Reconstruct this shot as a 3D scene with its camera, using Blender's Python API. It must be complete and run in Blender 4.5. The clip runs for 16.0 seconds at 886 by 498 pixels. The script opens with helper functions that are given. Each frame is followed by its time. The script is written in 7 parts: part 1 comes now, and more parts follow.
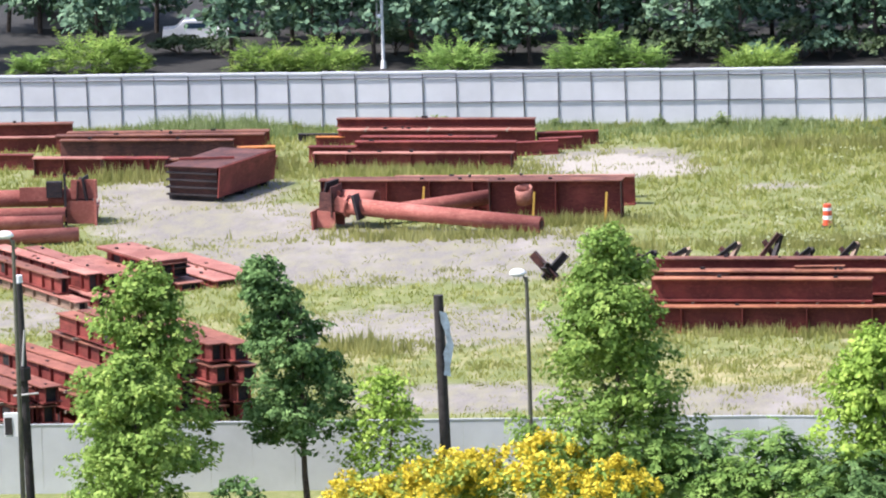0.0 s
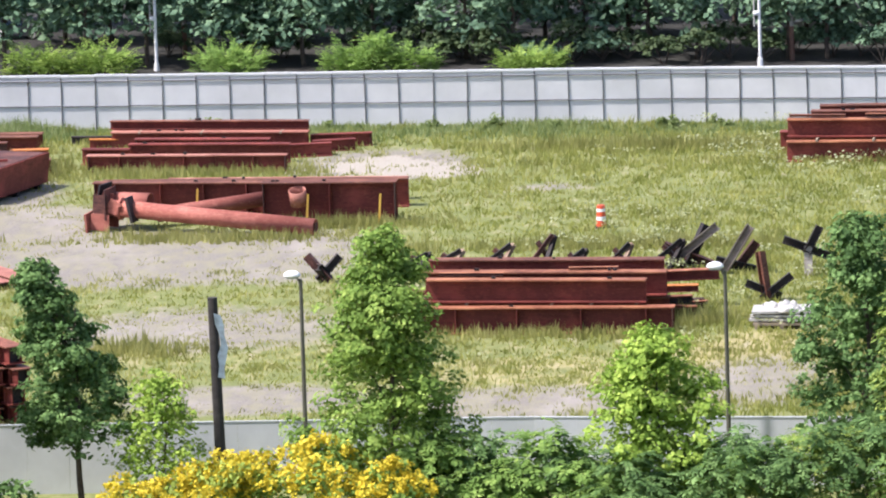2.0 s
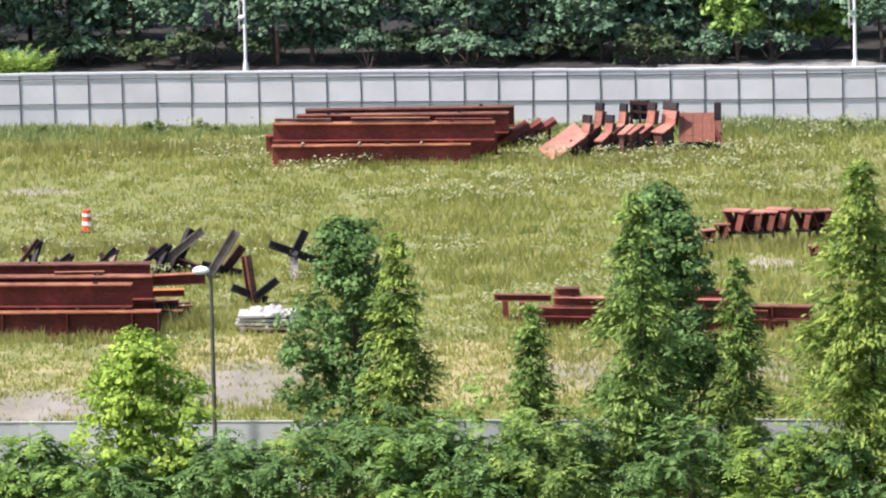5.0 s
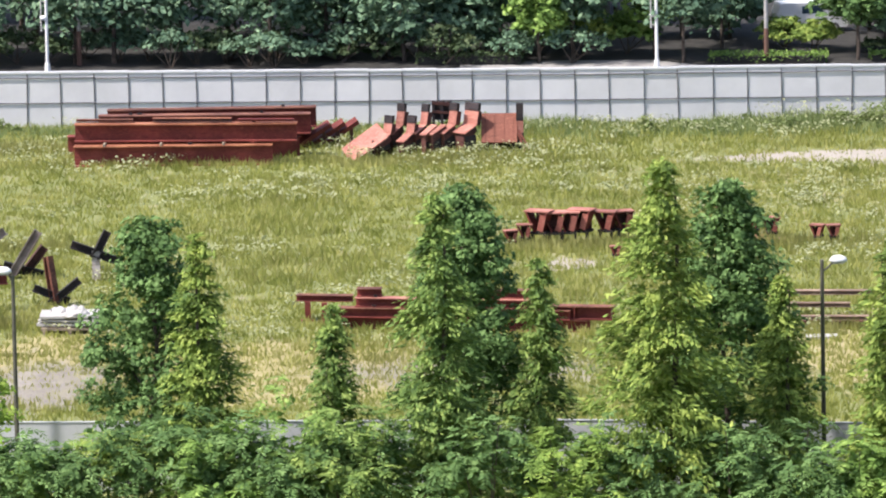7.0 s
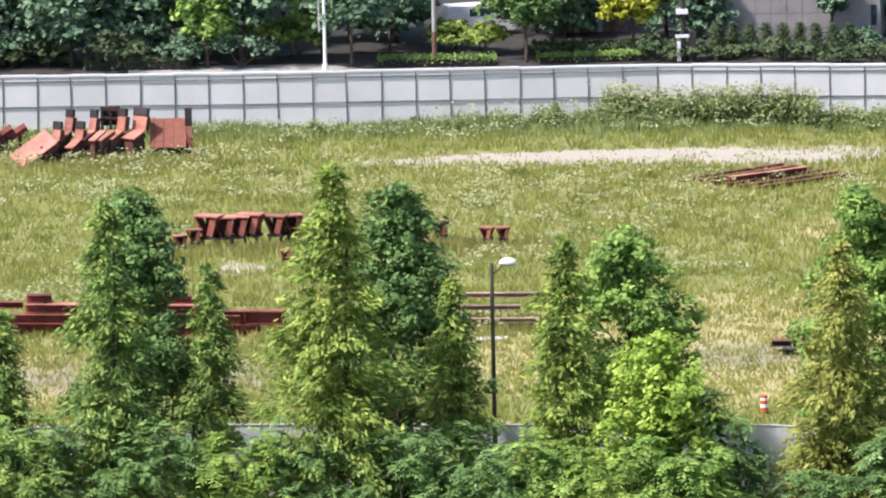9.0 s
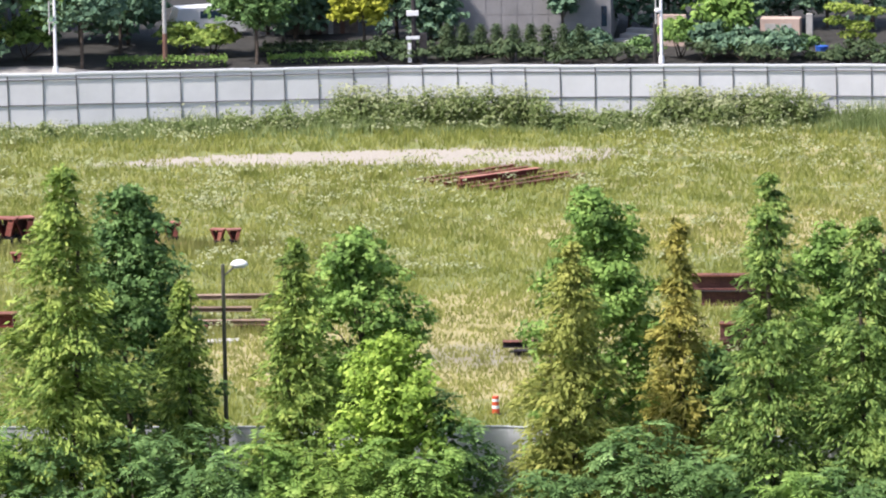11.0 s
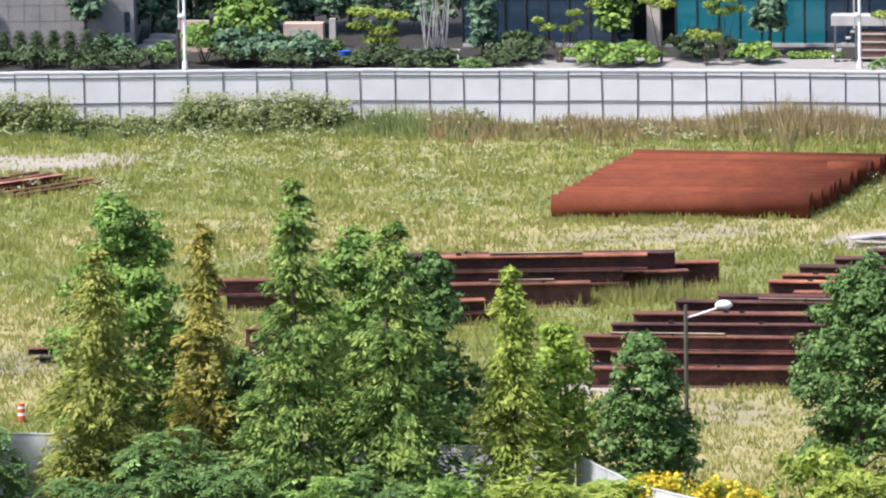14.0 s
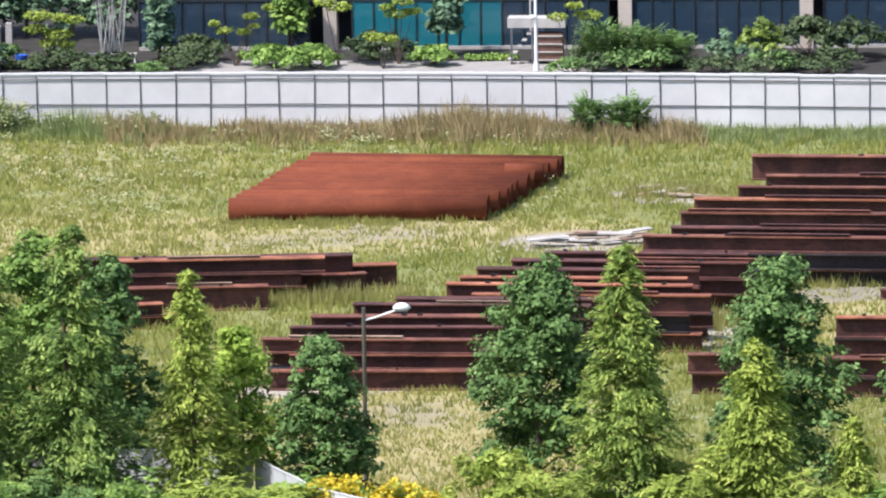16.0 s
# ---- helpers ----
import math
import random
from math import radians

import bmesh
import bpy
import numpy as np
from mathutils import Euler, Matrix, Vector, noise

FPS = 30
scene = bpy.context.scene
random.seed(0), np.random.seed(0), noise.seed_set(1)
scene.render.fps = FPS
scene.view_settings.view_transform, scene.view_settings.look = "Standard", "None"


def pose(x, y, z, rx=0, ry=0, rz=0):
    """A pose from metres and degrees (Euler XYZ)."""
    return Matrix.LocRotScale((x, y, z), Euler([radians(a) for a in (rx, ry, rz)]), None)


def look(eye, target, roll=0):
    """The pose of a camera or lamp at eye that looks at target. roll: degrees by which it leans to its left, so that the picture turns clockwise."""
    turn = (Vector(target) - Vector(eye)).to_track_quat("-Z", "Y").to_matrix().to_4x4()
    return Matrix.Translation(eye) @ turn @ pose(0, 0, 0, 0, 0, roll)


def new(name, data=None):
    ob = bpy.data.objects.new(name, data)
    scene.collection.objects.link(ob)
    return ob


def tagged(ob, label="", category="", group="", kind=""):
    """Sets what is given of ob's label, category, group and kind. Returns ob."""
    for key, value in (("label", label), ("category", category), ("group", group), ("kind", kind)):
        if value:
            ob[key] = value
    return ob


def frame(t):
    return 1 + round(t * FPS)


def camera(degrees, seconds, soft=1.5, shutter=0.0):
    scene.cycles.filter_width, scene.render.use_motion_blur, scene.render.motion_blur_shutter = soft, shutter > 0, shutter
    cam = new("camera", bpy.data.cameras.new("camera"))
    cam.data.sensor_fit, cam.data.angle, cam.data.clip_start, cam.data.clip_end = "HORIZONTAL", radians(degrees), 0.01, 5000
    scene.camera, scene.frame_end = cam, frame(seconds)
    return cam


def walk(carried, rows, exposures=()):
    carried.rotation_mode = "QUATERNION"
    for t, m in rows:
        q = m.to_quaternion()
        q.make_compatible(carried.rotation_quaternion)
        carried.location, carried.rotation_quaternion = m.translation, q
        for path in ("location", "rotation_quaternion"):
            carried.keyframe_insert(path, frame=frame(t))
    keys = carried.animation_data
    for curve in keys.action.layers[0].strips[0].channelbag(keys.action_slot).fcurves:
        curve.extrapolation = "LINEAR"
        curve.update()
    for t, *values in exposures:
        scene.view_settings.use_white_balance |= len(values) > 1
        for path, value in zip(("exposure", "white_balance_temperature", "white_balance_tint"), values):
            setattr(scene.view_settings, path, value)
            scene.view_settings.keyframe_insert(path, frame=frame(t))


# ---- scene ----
# ---- camera: a tripod-like pan from a high floor, long lens ----
EYE = 75.82
cam = camera(5.984, 16.0, soft=2.05)
# seconds, yaw, pitch, roll
ROWS = [
    (0.0, 7.875, -9.323, -1.792),
    (0.5, 7.547, -9.330, -1.835),
    (1.0, 7.162, -9.342, -1.787),
    (1.5, 6.800, -9.341, -1.753),
    (2.0, 6.327, -9.357, -1.737),
    (2.5, 5.497, -9.387, -1.680),
    (3.0, 4.858, -9.396, -1.496),
    (3.5, 4.426, -9.394, -1.397),
    (4.0, 3.759, -9.403, -1.359),
    (4.2, 3.548, -9.402, -1.350),
    (6.3, 1.884, -9.446, -1.240),
    (6.5, 1.783, -9.447, -1.236),
    (7.0, 1.450, -9.443, -1.110),
    (7.5, 0.791, -9.449, -1.117),
    (8.0, -0.000, -9.457, -1.197),
    (8.5, -0.478, -9.461, -1.151),
    (9.0, -0.813, -9.458, -1.197),
    (9.5, -1.500, -9.454, -1.103),
    (9.7, -1.755, -9.456, -1.095),
    (11.8, -3.305, -9.488, -0.975),
    (12.0, -3.566, -9.483, -0.960),
    (12.5, -4.255, -9.480, -0.901),
    (13.0, -4.655, -9.488, -0.947),
    (13.5, -5.212, -9.493, -1.010),
    (14.0, -5.910, -9.499, -0.941),
    (14.5, -6.604, -9.509, -0.836),
    (15.0, -7.090, -9.502, -0.823),
    (15.5, -7.564, -9.500, -0.848),
    (16.0, -8.119, -9.512, -0.860),
]
walk(cam, [(t, pose(0, 0, EYE, 0, 0, yaw) @ pose(0, 0, 0, 90 + pitch) @ pose(0, 0, 0, 0, 0, roll)) for t, yaw, pitch, roll in ROWS],
     exposures=[(0.0, 0.95, 6080, 17), (3.5, 0.79, 6480, 16), (7.0, 0.81, 6480, 16), (9.3, 0.86, 6450, 16), (12.5, 0.74, 6350, 16), (16.0, 0.72, 6280, 16)])

# ---- light ----
SUN_AZ, SUN_EL = radians(-112), radians(57)   # high, from the left
world = bpy.data.worlds.new("sky")
scene.world = world
world.use_nodes = True
wn = world.node_tree.nodes
sky = wn.new("ShaderNodeTexSky")
sky.sky_type, sky.sun_disc = "NISHITA", False
sky.sun_elevation, sky.sun_rotation = SUN_EL, SUN_AZ
sky.air_density, sky.dust_density = 1.0, 2.5
wn["Background"].inputs["Strength"].default_value = 0.135
world.node_tree.links.new(sky.outputs[0], wn["Background"].inputs["Color"])
sun = new("sun", bpy.data.lights.new("sun", "SUN"))
sun.data.energy, sun.data.angle, sun.data.color = 4.0, radians(3), (1.0, 0.955, 0.885)
to_sun = Vector((math.sin(SUN_AZ) * math.cos(SUN_EL), math.cos(SUN_AZ) * math.cos(SUN_EL), math.sin(SUN_EL)))
sun.matrix_world = look(to_sun * 100, (0, 0, 0))


# ---- materials ----
def nodes_of(mat):
    mat.use_nodes = True
    nt = mat.node_tree
    return nt, nt.nodes, nt.links, nt.nodes["Principled BSDF"]


def noise_node(nt, scale, detail=4.0, rough=0.6, coord=None, stretch=None):
    n = nt.nodes.new("ShaderNodeTexNoise")
    n.inputs["Scale"].default_value, n.inputs["Detail"].default_value, n.inputs["Roughness"].default_value = scale, detail, rough
    if coord is None:
        g = nt.nodes.new("ShaderNodeNewGeometry")
        coord = g.outputs["Position"]
    if stretch:
        mp = nt.nodes.new("ShaderNodeMapping")
        mp.inputs["Scale"].default_value = stretch
        nt.links.new(coord, mp.inputs["Vector"])
        coord = mp.outputs["Vector"]
    nt.links.new(coord, n.inputs["Vector"])
    return n.outputs["Fac"]


def ramp(nt, fac, stops):
    r = nt.nodes.new("ShaderNodeValToRGB")
    e = r.color_ramp.elements
    while len(e) < len(stops):
        e.new(0.5)
    for el, (p, c) in zip(e, stops):
        el.position, el.color = p, (*c, 1) if len(c) == 3 else c
    nt.links.new(fac, r.inputs["Fac"])
    return r.outputs["Color"]


def mixed(nt, fac, a, b, mode="MIX"):
    m = nt.nodes.new("ShaderNodeMix")
    m.data_type, m.blend_type = "RGBA", mode
    for sock, v in ((m.inputs[0], fac), (m.inputs[6], a), (m.inputs[7], b)):
        if isinstance(v, (float, int)):
            sock.default_value = v
        elif isinstance(v, tuple):
            sock.default_value = (*v, 1)
        else:
            nt.links.new(v, sock)
    return m.outputs[2]


def bumped(nt, bs, height, dist, strength=0.5):
    b = nt.nodes.new("ShaderNodeBump")
    b.inputs["Distance"].default_value, b.inputs["Strength"].default_value = dist, strength
    nt.links.new(height, b.inputs["Height"])
    nt.links.new(b.outputs["Normal"], bs.inputs["Normal"])


def metal_paint(name, base, dark, rust, rough=0.65, amount=0.5, streaks=0.85):
    """Painted or rusted steel: two tones in streaks, rust blooms, fine relief, and a tone of its own for each piece."""
    mat = bpy.data.materials.new(name)
    nt, ns, ln, bs = nodes_of(mat)
    big = noise_node(nt, 0.5, 5, 0.65)
    fine = noise_node(nt, 5.0, 6, 0.7, stretch=(1.0, 1.0, 2.5))
    c = mixed(nt, ramp(nt, big, [(0.38, (0, 0, 0)), (0.56, (1, 1, 1))]), base, tuple(k * 0.85 for k in dark))
    streak = noise_node(nt, 1.6, 6, 0.75, stretch=(0.5, 0.5, 4.0))
    c = mixed(nt, ramp(nt, streak, [(0.52, (0, 0, 0)), (0.64, (streaks, streaks, streaks))]), c, tuple(k * 0.5 for k in dark))
    c = mixed(nt, ramp(nt, fine, [(0.62 - 0.2 * amount, (0, 0, 0)), (0.78, (1, 1, 1))]), c, rust)
    info = ns.new("ShaderNodeObjectInfo")
    v = ns.new("ShaderNodeHueSaturation")
    mr = ns.new("ShaderNodeMapRange")
    mr.inputs["To Min"].default_value, mr.inputs["To Max"].default_value = 0.75, 1.15
    ln.new(info.outputs["Random"], mr.inputs["Value"])
    ln.new(mr.outputs["Result"], v.inputs["Value"])
    ln.new(c, v.inputs["Color"])
    ln.new(v.outputs["Color"], bs.inputs["Base Color"])
    bs.inputs["Roughness"].default_value = rough
    bs.inputs["Specular IOR Level"].default_value = 0.22
    bumped(nt, bs, fine, 0.02, 0.4)
    return mat


def plain(name, colour, rough=0.7, var=0.18, scale=1.5, metallic=0.0, bump=0.01):
    mat = bpy.data.materials.new(name)
    nt, ns, ln, bs = nodes_of(mat)
    f = noise_node(nt, scale, 6, 0.65)
    lo = tuple(max(0.0, k * (1 - var * 1.5)) for k in colour)
    hi = tuple(min(1.0, k * (1 + var)) for k in colour)
    ln.new(ramp(nt, f, [(0.3, lo), (0.7, hi)]), bs.inputs["Base Color"])
    bs.inputs["Roughness"].default_value, bs.inputs["Metallic"].default_value = rough, metallic
    bumped(nt, bs, noise_node(nt, scale * 9, 4, 0.7), bump, 0.4)
    return mat


def leafy(name, stops, through_light=0.32, rough=0.75, drift_scale=1.0, own=0.26):
    """Leaves: a tone of its own for each leaf, drifting from bough to bough, with light passing through."""
    mat = bpy.data.materials.new(name)
    nt, ns, ln, bs = nodes_of(mat)
    g = ns.new("ShaderNodeNewGeometry")
    wave = noise_node(nt, drift_scale, 4, 0.65)
    stretch = ns.new("ShaderNodeMapRange")
    stretch.inputs["From Min"].default_value, stretch.inputs["From Max"].default_value = 0.3, 0.7
    ln.new(wave, stretch.inputs["Value"])
    stretch.inputs["To Min"].default_value, stretch.inputs["To Max"].default_value = 0.08, 0.95
    drift = stretch.outputs["Result"]
    add = ns.new("ShaderNodeMath")
    add.operation = "MULTIPLY_ADD"
    ln.new(g.outputs["Random Per Island"], add.inputs[0])
    add.inputs[1].default_value = own
    ln.new(drift, add.inputs[2])
    sh = ns.new("ShaderNodeMath")
    sh.operation = "SUBTRACT"
    ln.new(add.outputs[0], sh.inputs[0])
    sh.inputs[1].default_value = own / 2
    c = ramp(nt, sh.outputs[0], stops)
    ln.new(c, bs.inputs["Base Color"])
    bs.inputs["Roughness"].default_value = rough
    bs.inputs["Specular IOR Level"].default_value = 0.2
    tr = ns.new("ShaderNodeBsdfTranslucent")
    ln.new(mixed(nt, 0.3, c, (0.17, 0.25, 0.06)), tr.inputs["Color"])
    mx = ns.new("ShaderNodeMixShader")
    mx.inputs[0].default_value = through_light
    ln.new(bs.outputs[0], mx.inputs[1])
    ln.new(tr.outputs[0], mx.inputs[2])
    ln.new(mx.outputs[0], ns["Material Output"].inputs["Surface"])
    return mat


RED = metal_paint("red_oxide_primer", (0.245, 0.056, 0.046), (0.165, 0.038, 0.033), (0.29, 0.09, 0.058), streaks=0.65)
# PINK, BROWN and LITRUST on upper flanges paint in their sunlit tops.
PINK = metal_paint("faded_lit_red_primer", (0.45, 0.2, 0.155), (0.36, 0.14, 0.108), (0.5, 0.28, 0.21), streaks=0.6)
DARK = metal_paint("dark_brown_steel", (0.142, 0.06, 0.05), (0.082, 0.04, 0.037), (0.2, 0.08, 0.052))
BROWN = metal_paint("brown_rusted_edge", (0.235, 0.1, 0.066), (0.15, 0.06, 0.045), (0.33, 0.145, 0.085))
BLACK = metal_paint("blackened_steel", (0.05, 0.042, 0.045), (0.03, 0.027, 0.03), (0.1, 0.055, 0.045))
PALE = metal_paint("pale_weathered_steel", (0.5, 0.46, 0.44), (0.38, 0.35, 0.33), (0.3, 0.2, 0.16))
PIPE = metal_paint("rust_orange_pipe", (0.178, 0.049, 0.022), (0.16, 0.041, 0.019), (0.205, 0.064, 0.029), 0.85, 0.5, 0.2)
LITRUST = metal_paint("sunlit_rust_edge", (0.4, 0.165, 0.09), (0.28, 0.1, 0.06), (0.46, 0.24, 0.13))
TAN = metal_paint("weathered_tan_steel", (0.36, 0.26, 0.19), (0.26, 0.18, 0.13), (0.3, 0.16, 0.1))
# GREYBAR gives a whole bar the pale grey of its lit side.
GREYBAR = metal_paint("lit_grey_bar", (0.3, 0.27, 0.25), (0.2, 0.17, 0.16), (0.22, 0.14, 0.11))
SALMON = metal_paint("salmon_primer", (0.41, 0.145, 0.112), (0.32, 0.1, 0.078), (0.45, 0.21, 0.15), streaks=0.6)
RUSTFACE = metal_paint("ribbed_brown_rust", (0.3, 0.115, 0.075), (0.22, 0.08, 0.055), (0.36, 0.15, 0.09))
ORANGE = plain("orange_steel", (0.5, 0.17, 0.04))
STRAP = plain("yellow_strap", (0.6, 0.36, 0.06))
TIMBER = plain("grey_timber", (0.3, 0.24, 0.18), 0.85, 0.3, 4.0)
PANEL = plain("white_hoarding_panel", (0.61, 0.615, 0.632), 0.5, 0.08, 0.3)
PANEL_NEAR = plain("light_grey_hoarding_panel", (0.54, 0.56, 0.585), 0.5, 0.09, 0.35)
CAP = plain("white_capping", (0.7, 0.71, 0.73), 0.5, 0.06, 0.5)
TUBE = plain("galvanised_tube", (0.12, 0.12, 0.13), 0.6, 0.2, 3.0, 0.2)
POLE = plain("grey_green_pole", (0.13, 0.125, 0.1), 0.5, 0.2, 2.0, 0.3)
WHITE = plain("white_enamel", (0.82, 0.82, 0.82), 0.35, 0.04)
BLACKPOLE = plain("tarred_pole", (0.035, 0.03, 0.03), 0.8, 0.4, 3.0)
CONCRETE = plain("pale_concrete", (0.42, 0.41, 0.39), 0.85, 0.15, 1.2)
BARK = plain("bark", (0.085, 0.065, 0.05), 0.9, 0.4, 6.0, 0.0, 0.03)
BROWNPOLE = plain("brown_pole", (0.16, 0.085, 0.06), 0.7, 0.2, 3.0)


# ---- mesh helpers ----
def part(name, bm, material, parent, label="", smooth=False):
    me = bpy.data.meshes.new(name)
    bm.to_mesh(me)
    bm.free()
    me.materials.append(material)
    if smooth:
        me.polygons.foreach_set("use_smooth", [True] * len(me.polygons))
    ob = new(name, me)
    ob.parent = parent
    return tagged(ob, label)


def thing(name, m, label, category, group="", kind=""):
    ob = new(name)
    ob.empty_display_size = 0.3
    ob.matrix_world = m
    return tagged(ob, label, category, group, kind)


def box(bm, x0, x1, y0, y1, z0, z1, m=None):
    v = [Vector((x, y, z)) for z in (z0, z1) for x, y in ((x0, y0), (x1, y0), (x1, y1), (x0, y1))]
    if m is not None:
        v = [m @ k for k in v]
    b = [bm.verts.new(k) for k in v]
    for f in ((3, 2, 1, 0), (4, 5, 6, 7), (0, 1, 5, 4), (1, 2, 6, 5), (2, 3, 7, 6), (3, 0, 4, 7)):
        bm.faces.new([b[i] for i in f])


def boxes(*rows):
    bm = bmesh.new()
    for r in rows:
        box(bm, *r)
    return bm


def tube(bm, a, b, r0, r1=None, seg=10, caps=True):
    """A round bar from a to b."""
    a, b = Vector(a), Vector(b)
    r1 = r0 if r1 is None else r1
    q = (b - a).to_track_quat("Z", "Y")
    rings = []
    for p, r in ((a, r0), (b, r1)):
        rings.append([bm.verts.new(p + q @ Vector((r * math.cos(i * math.tau / seg), r * math.sin(i * math.tau / seg), 0))) for i in range(seg)])
    for i in range(seg):
        j = (i + 1) % seg
        bm.faces.new((rings[0][i], rings[0][j], rings[1][j], rings[1][i]))
    if caps:
        bm.faces.new(rings[0][::-1])
        bm.faces.new(rings[1])


def pipe_mesh(bm, length, r, wall, seg=20):
    """A hollow pipe along x, centred, resting at z = 0."""
    rings = []
    for x, rr in ((-length / 2, r), (length / 2, r), (length / 2, r - wall), (-length / 2, r - wall)):
        rings.append([bm.verts.new((x, rr * math.cos(i * math.tau / seg), r + rr * math.sin(i * math.tau / seg))) for i in range(seg)])
    for k in range(4):
        a, b = rings[k], rings[(k + 1) % 4]
        for i in range(seg):
            j = (i + 1) % seg
            bm.faces.new((a[i], b[i], b[j], a[j]))


def quads_mesh(name, quads, material):
    """A mesh of loose leaves or blades from an (n, corners, 3) array."""
    n, c = quads.shape[:2]
    me = bpy.data.meshes.new(name)
    me.vertices.add(c * n)
    me.vertices.foreach_set("co", np.asarray(quads, np.float32).ravel())
    me.loops.add(c * n)
    me.loops.foreach_set("vertex_index", np.arange(c * n, dtype=np.int32))
    me.polygons.add(n)
    me.polygons.foreach_set("loop_start", np.arange(0, c * n, c, dtype=np.int32))
    me.update(calc_edges=True)
    me.materials.append(material)
    return me


# ---- ground ----
BARE = [  # x, y, half-width, half-depth, strength: gravel and worn tracks
    (-80.91, 477.49, 5.5, 9, 1.0), (-67.48, 455.09, 10, 9, 1.0), (-76.79, 466.17, 7, 8, 0.9), (-60.02, 455.63, 6, 9, 0.8),
    (-60.66, 432.43, 8, 7, 0.55), (-55.91, 411.96, 6, 4, 0.9), (-41.56, 409.92, 7, 5, 0.7), (-40.43, 410.00, 6, 4, 0.8), (-82.47, 436.83, 4, 6, 0.6),
    (-57.39, 487.55, 5, 6, 0.8), (-55.48, 485.30, 4, 3, 0.9), (-30.46, 415.61, 3.5, 7, 0.7), (-46.86, 478.69, 2, 1.5, 0.4),
    (18.37, 486.25, 14.5, 2.2, 1.0), (25.50, 484.54, 7, 2, 0.95), (-9.40, 417.84, 8, 5, 0.4), (21.06, 420.23, 4, 4, 0.3),
    (57.55, 452.51, 8, 3, 0.2), (61.87, 454.50, 5, 4, 0.2), (71.59, 448.65, 4.5, 3, 0.9), (78.83, 463.30, 3, 3.5, 0.7),
    (55.20, 400.15, 4, 5, 0.2), (51.78, 407.87, 7, 1.5, 0.9), (72.73, 417.63, 3, 3, 0.4), (82.54, 429.11, 6, 3, 0.4), (72.73, 420.99, 5, 2, 0.6), (1.79, 392.56, 5, 5, 0.5),
]
PALE_GROUND = [  # spilled sand and crushed concrete
    (18.38, 486.46, 14.5, 2.6, 1.0), (25.50, 484.54, 7, 2.4, 0.95), (-57.34, 487.12, 5, 5, 0.45), (-55.43, 484.87, 4.5, 3, 0.55), (71.59, 448.65, 4.5, 3, 0.85), (78.83, 463.30, 3, 3.5, 0.7), (51.74, 407.57, 7, 1.5, 0.9),
    (72.59, 420.18, 4, 2, 0.9), (-4.54, 450.09, 1.6, 2.0, 0.75), (-6.53, 495.06, 0.1, 0.1, 0.1),
]
DRY = [  # straw-coloured stretches
    (-40.39, 418.45, 12, 8, 0.25), (-30.04, 421.94, 5, 9, 0.75), (-18.78, 418.62, 9, 9, 0.85), (20.63, 421.89, 14, 14, 0.95),
    (21.12, 426.79, 10, 14, 0.6), (40.77, 457.53, 20, 9, 0.4), (56.04, 452.82, 18, 6, 0.9), (69.52, 492.73, 14, 4, 0.9), (54.15, 394.0, 10, 16, 1.0),
    (49.66, 480.45, 14, 20, 0.2), (37.95, 480.22, 16, 18, 0.15), (-63.48, 429.17, 14, 10, 0.2), (13.77, 475.83, 20, 12, 0.15), (81.25, 422.43, 10, 8, 0.6),
]


def blobs(table, x, y):
    s = np.zeros_like(x)
    for cx, cy, rx, ry, k in table:
        s = np.maximum(s, k * np.clip(1.6 - 1.3 * np.sqrt(((x - cx) / rx) ** 2 + ((y - cy) / ry) ** 2), 0, 1))
    return s


gx, gy = np.linspace(-125, 125, 251), np.linspace(362, 512, 151)
X, Y = np.meshgrid(gx, gy)
ground_me = bpy.data.meshes.new("ground")
verts = [(float(a), float(b), 0.0) for a, b in zip(X.ravel(), Y.ravel())]
nx, ny = len(gx), len(gy)
faces = [(j * nx + i, j * nx + i + 1, (j + 1) * nx + i + 1, (j + 1) * nx + i) for j in range(ny - 1) for i in range(nx - 1)]
# the sheet goes on to the horizon
o = len(verts)
verts += [(-4000, -600, 0), (4000, -600, 0), (4000, 4500, 0), (-4000, 4500, 0)]
c00, c10, c11, c01 = 0, nx - 1, ny * nx - 1, (ny - 1) * nx
faces += [tuple([o, o + 1] + list(range(c10, c00 - 1, -1))), tuple([o + 1, o + 2] + list(range(c11, c10 - 1, -nx))),
          tuple([o + 2, o + 3] + list(range(c01, c11 + 1))), tuple([o + 3, o] + list(range(c00, c01 + 1, nx)))]
ground_me.from_pydata(verts, [], faces)
allx, ally = np.array([v[0] for v in verts]), np.array([v[1] for v in verts])
for key, table in (("bare", BARE), ("dry", DRY), ("pale", PALE_GROUND)):
    at = ground_me.attributes.new(key, "FLOAT", "POINT")
    at.data.foreach_set("value", blobs(table, allx, ally).astype(np.float32))


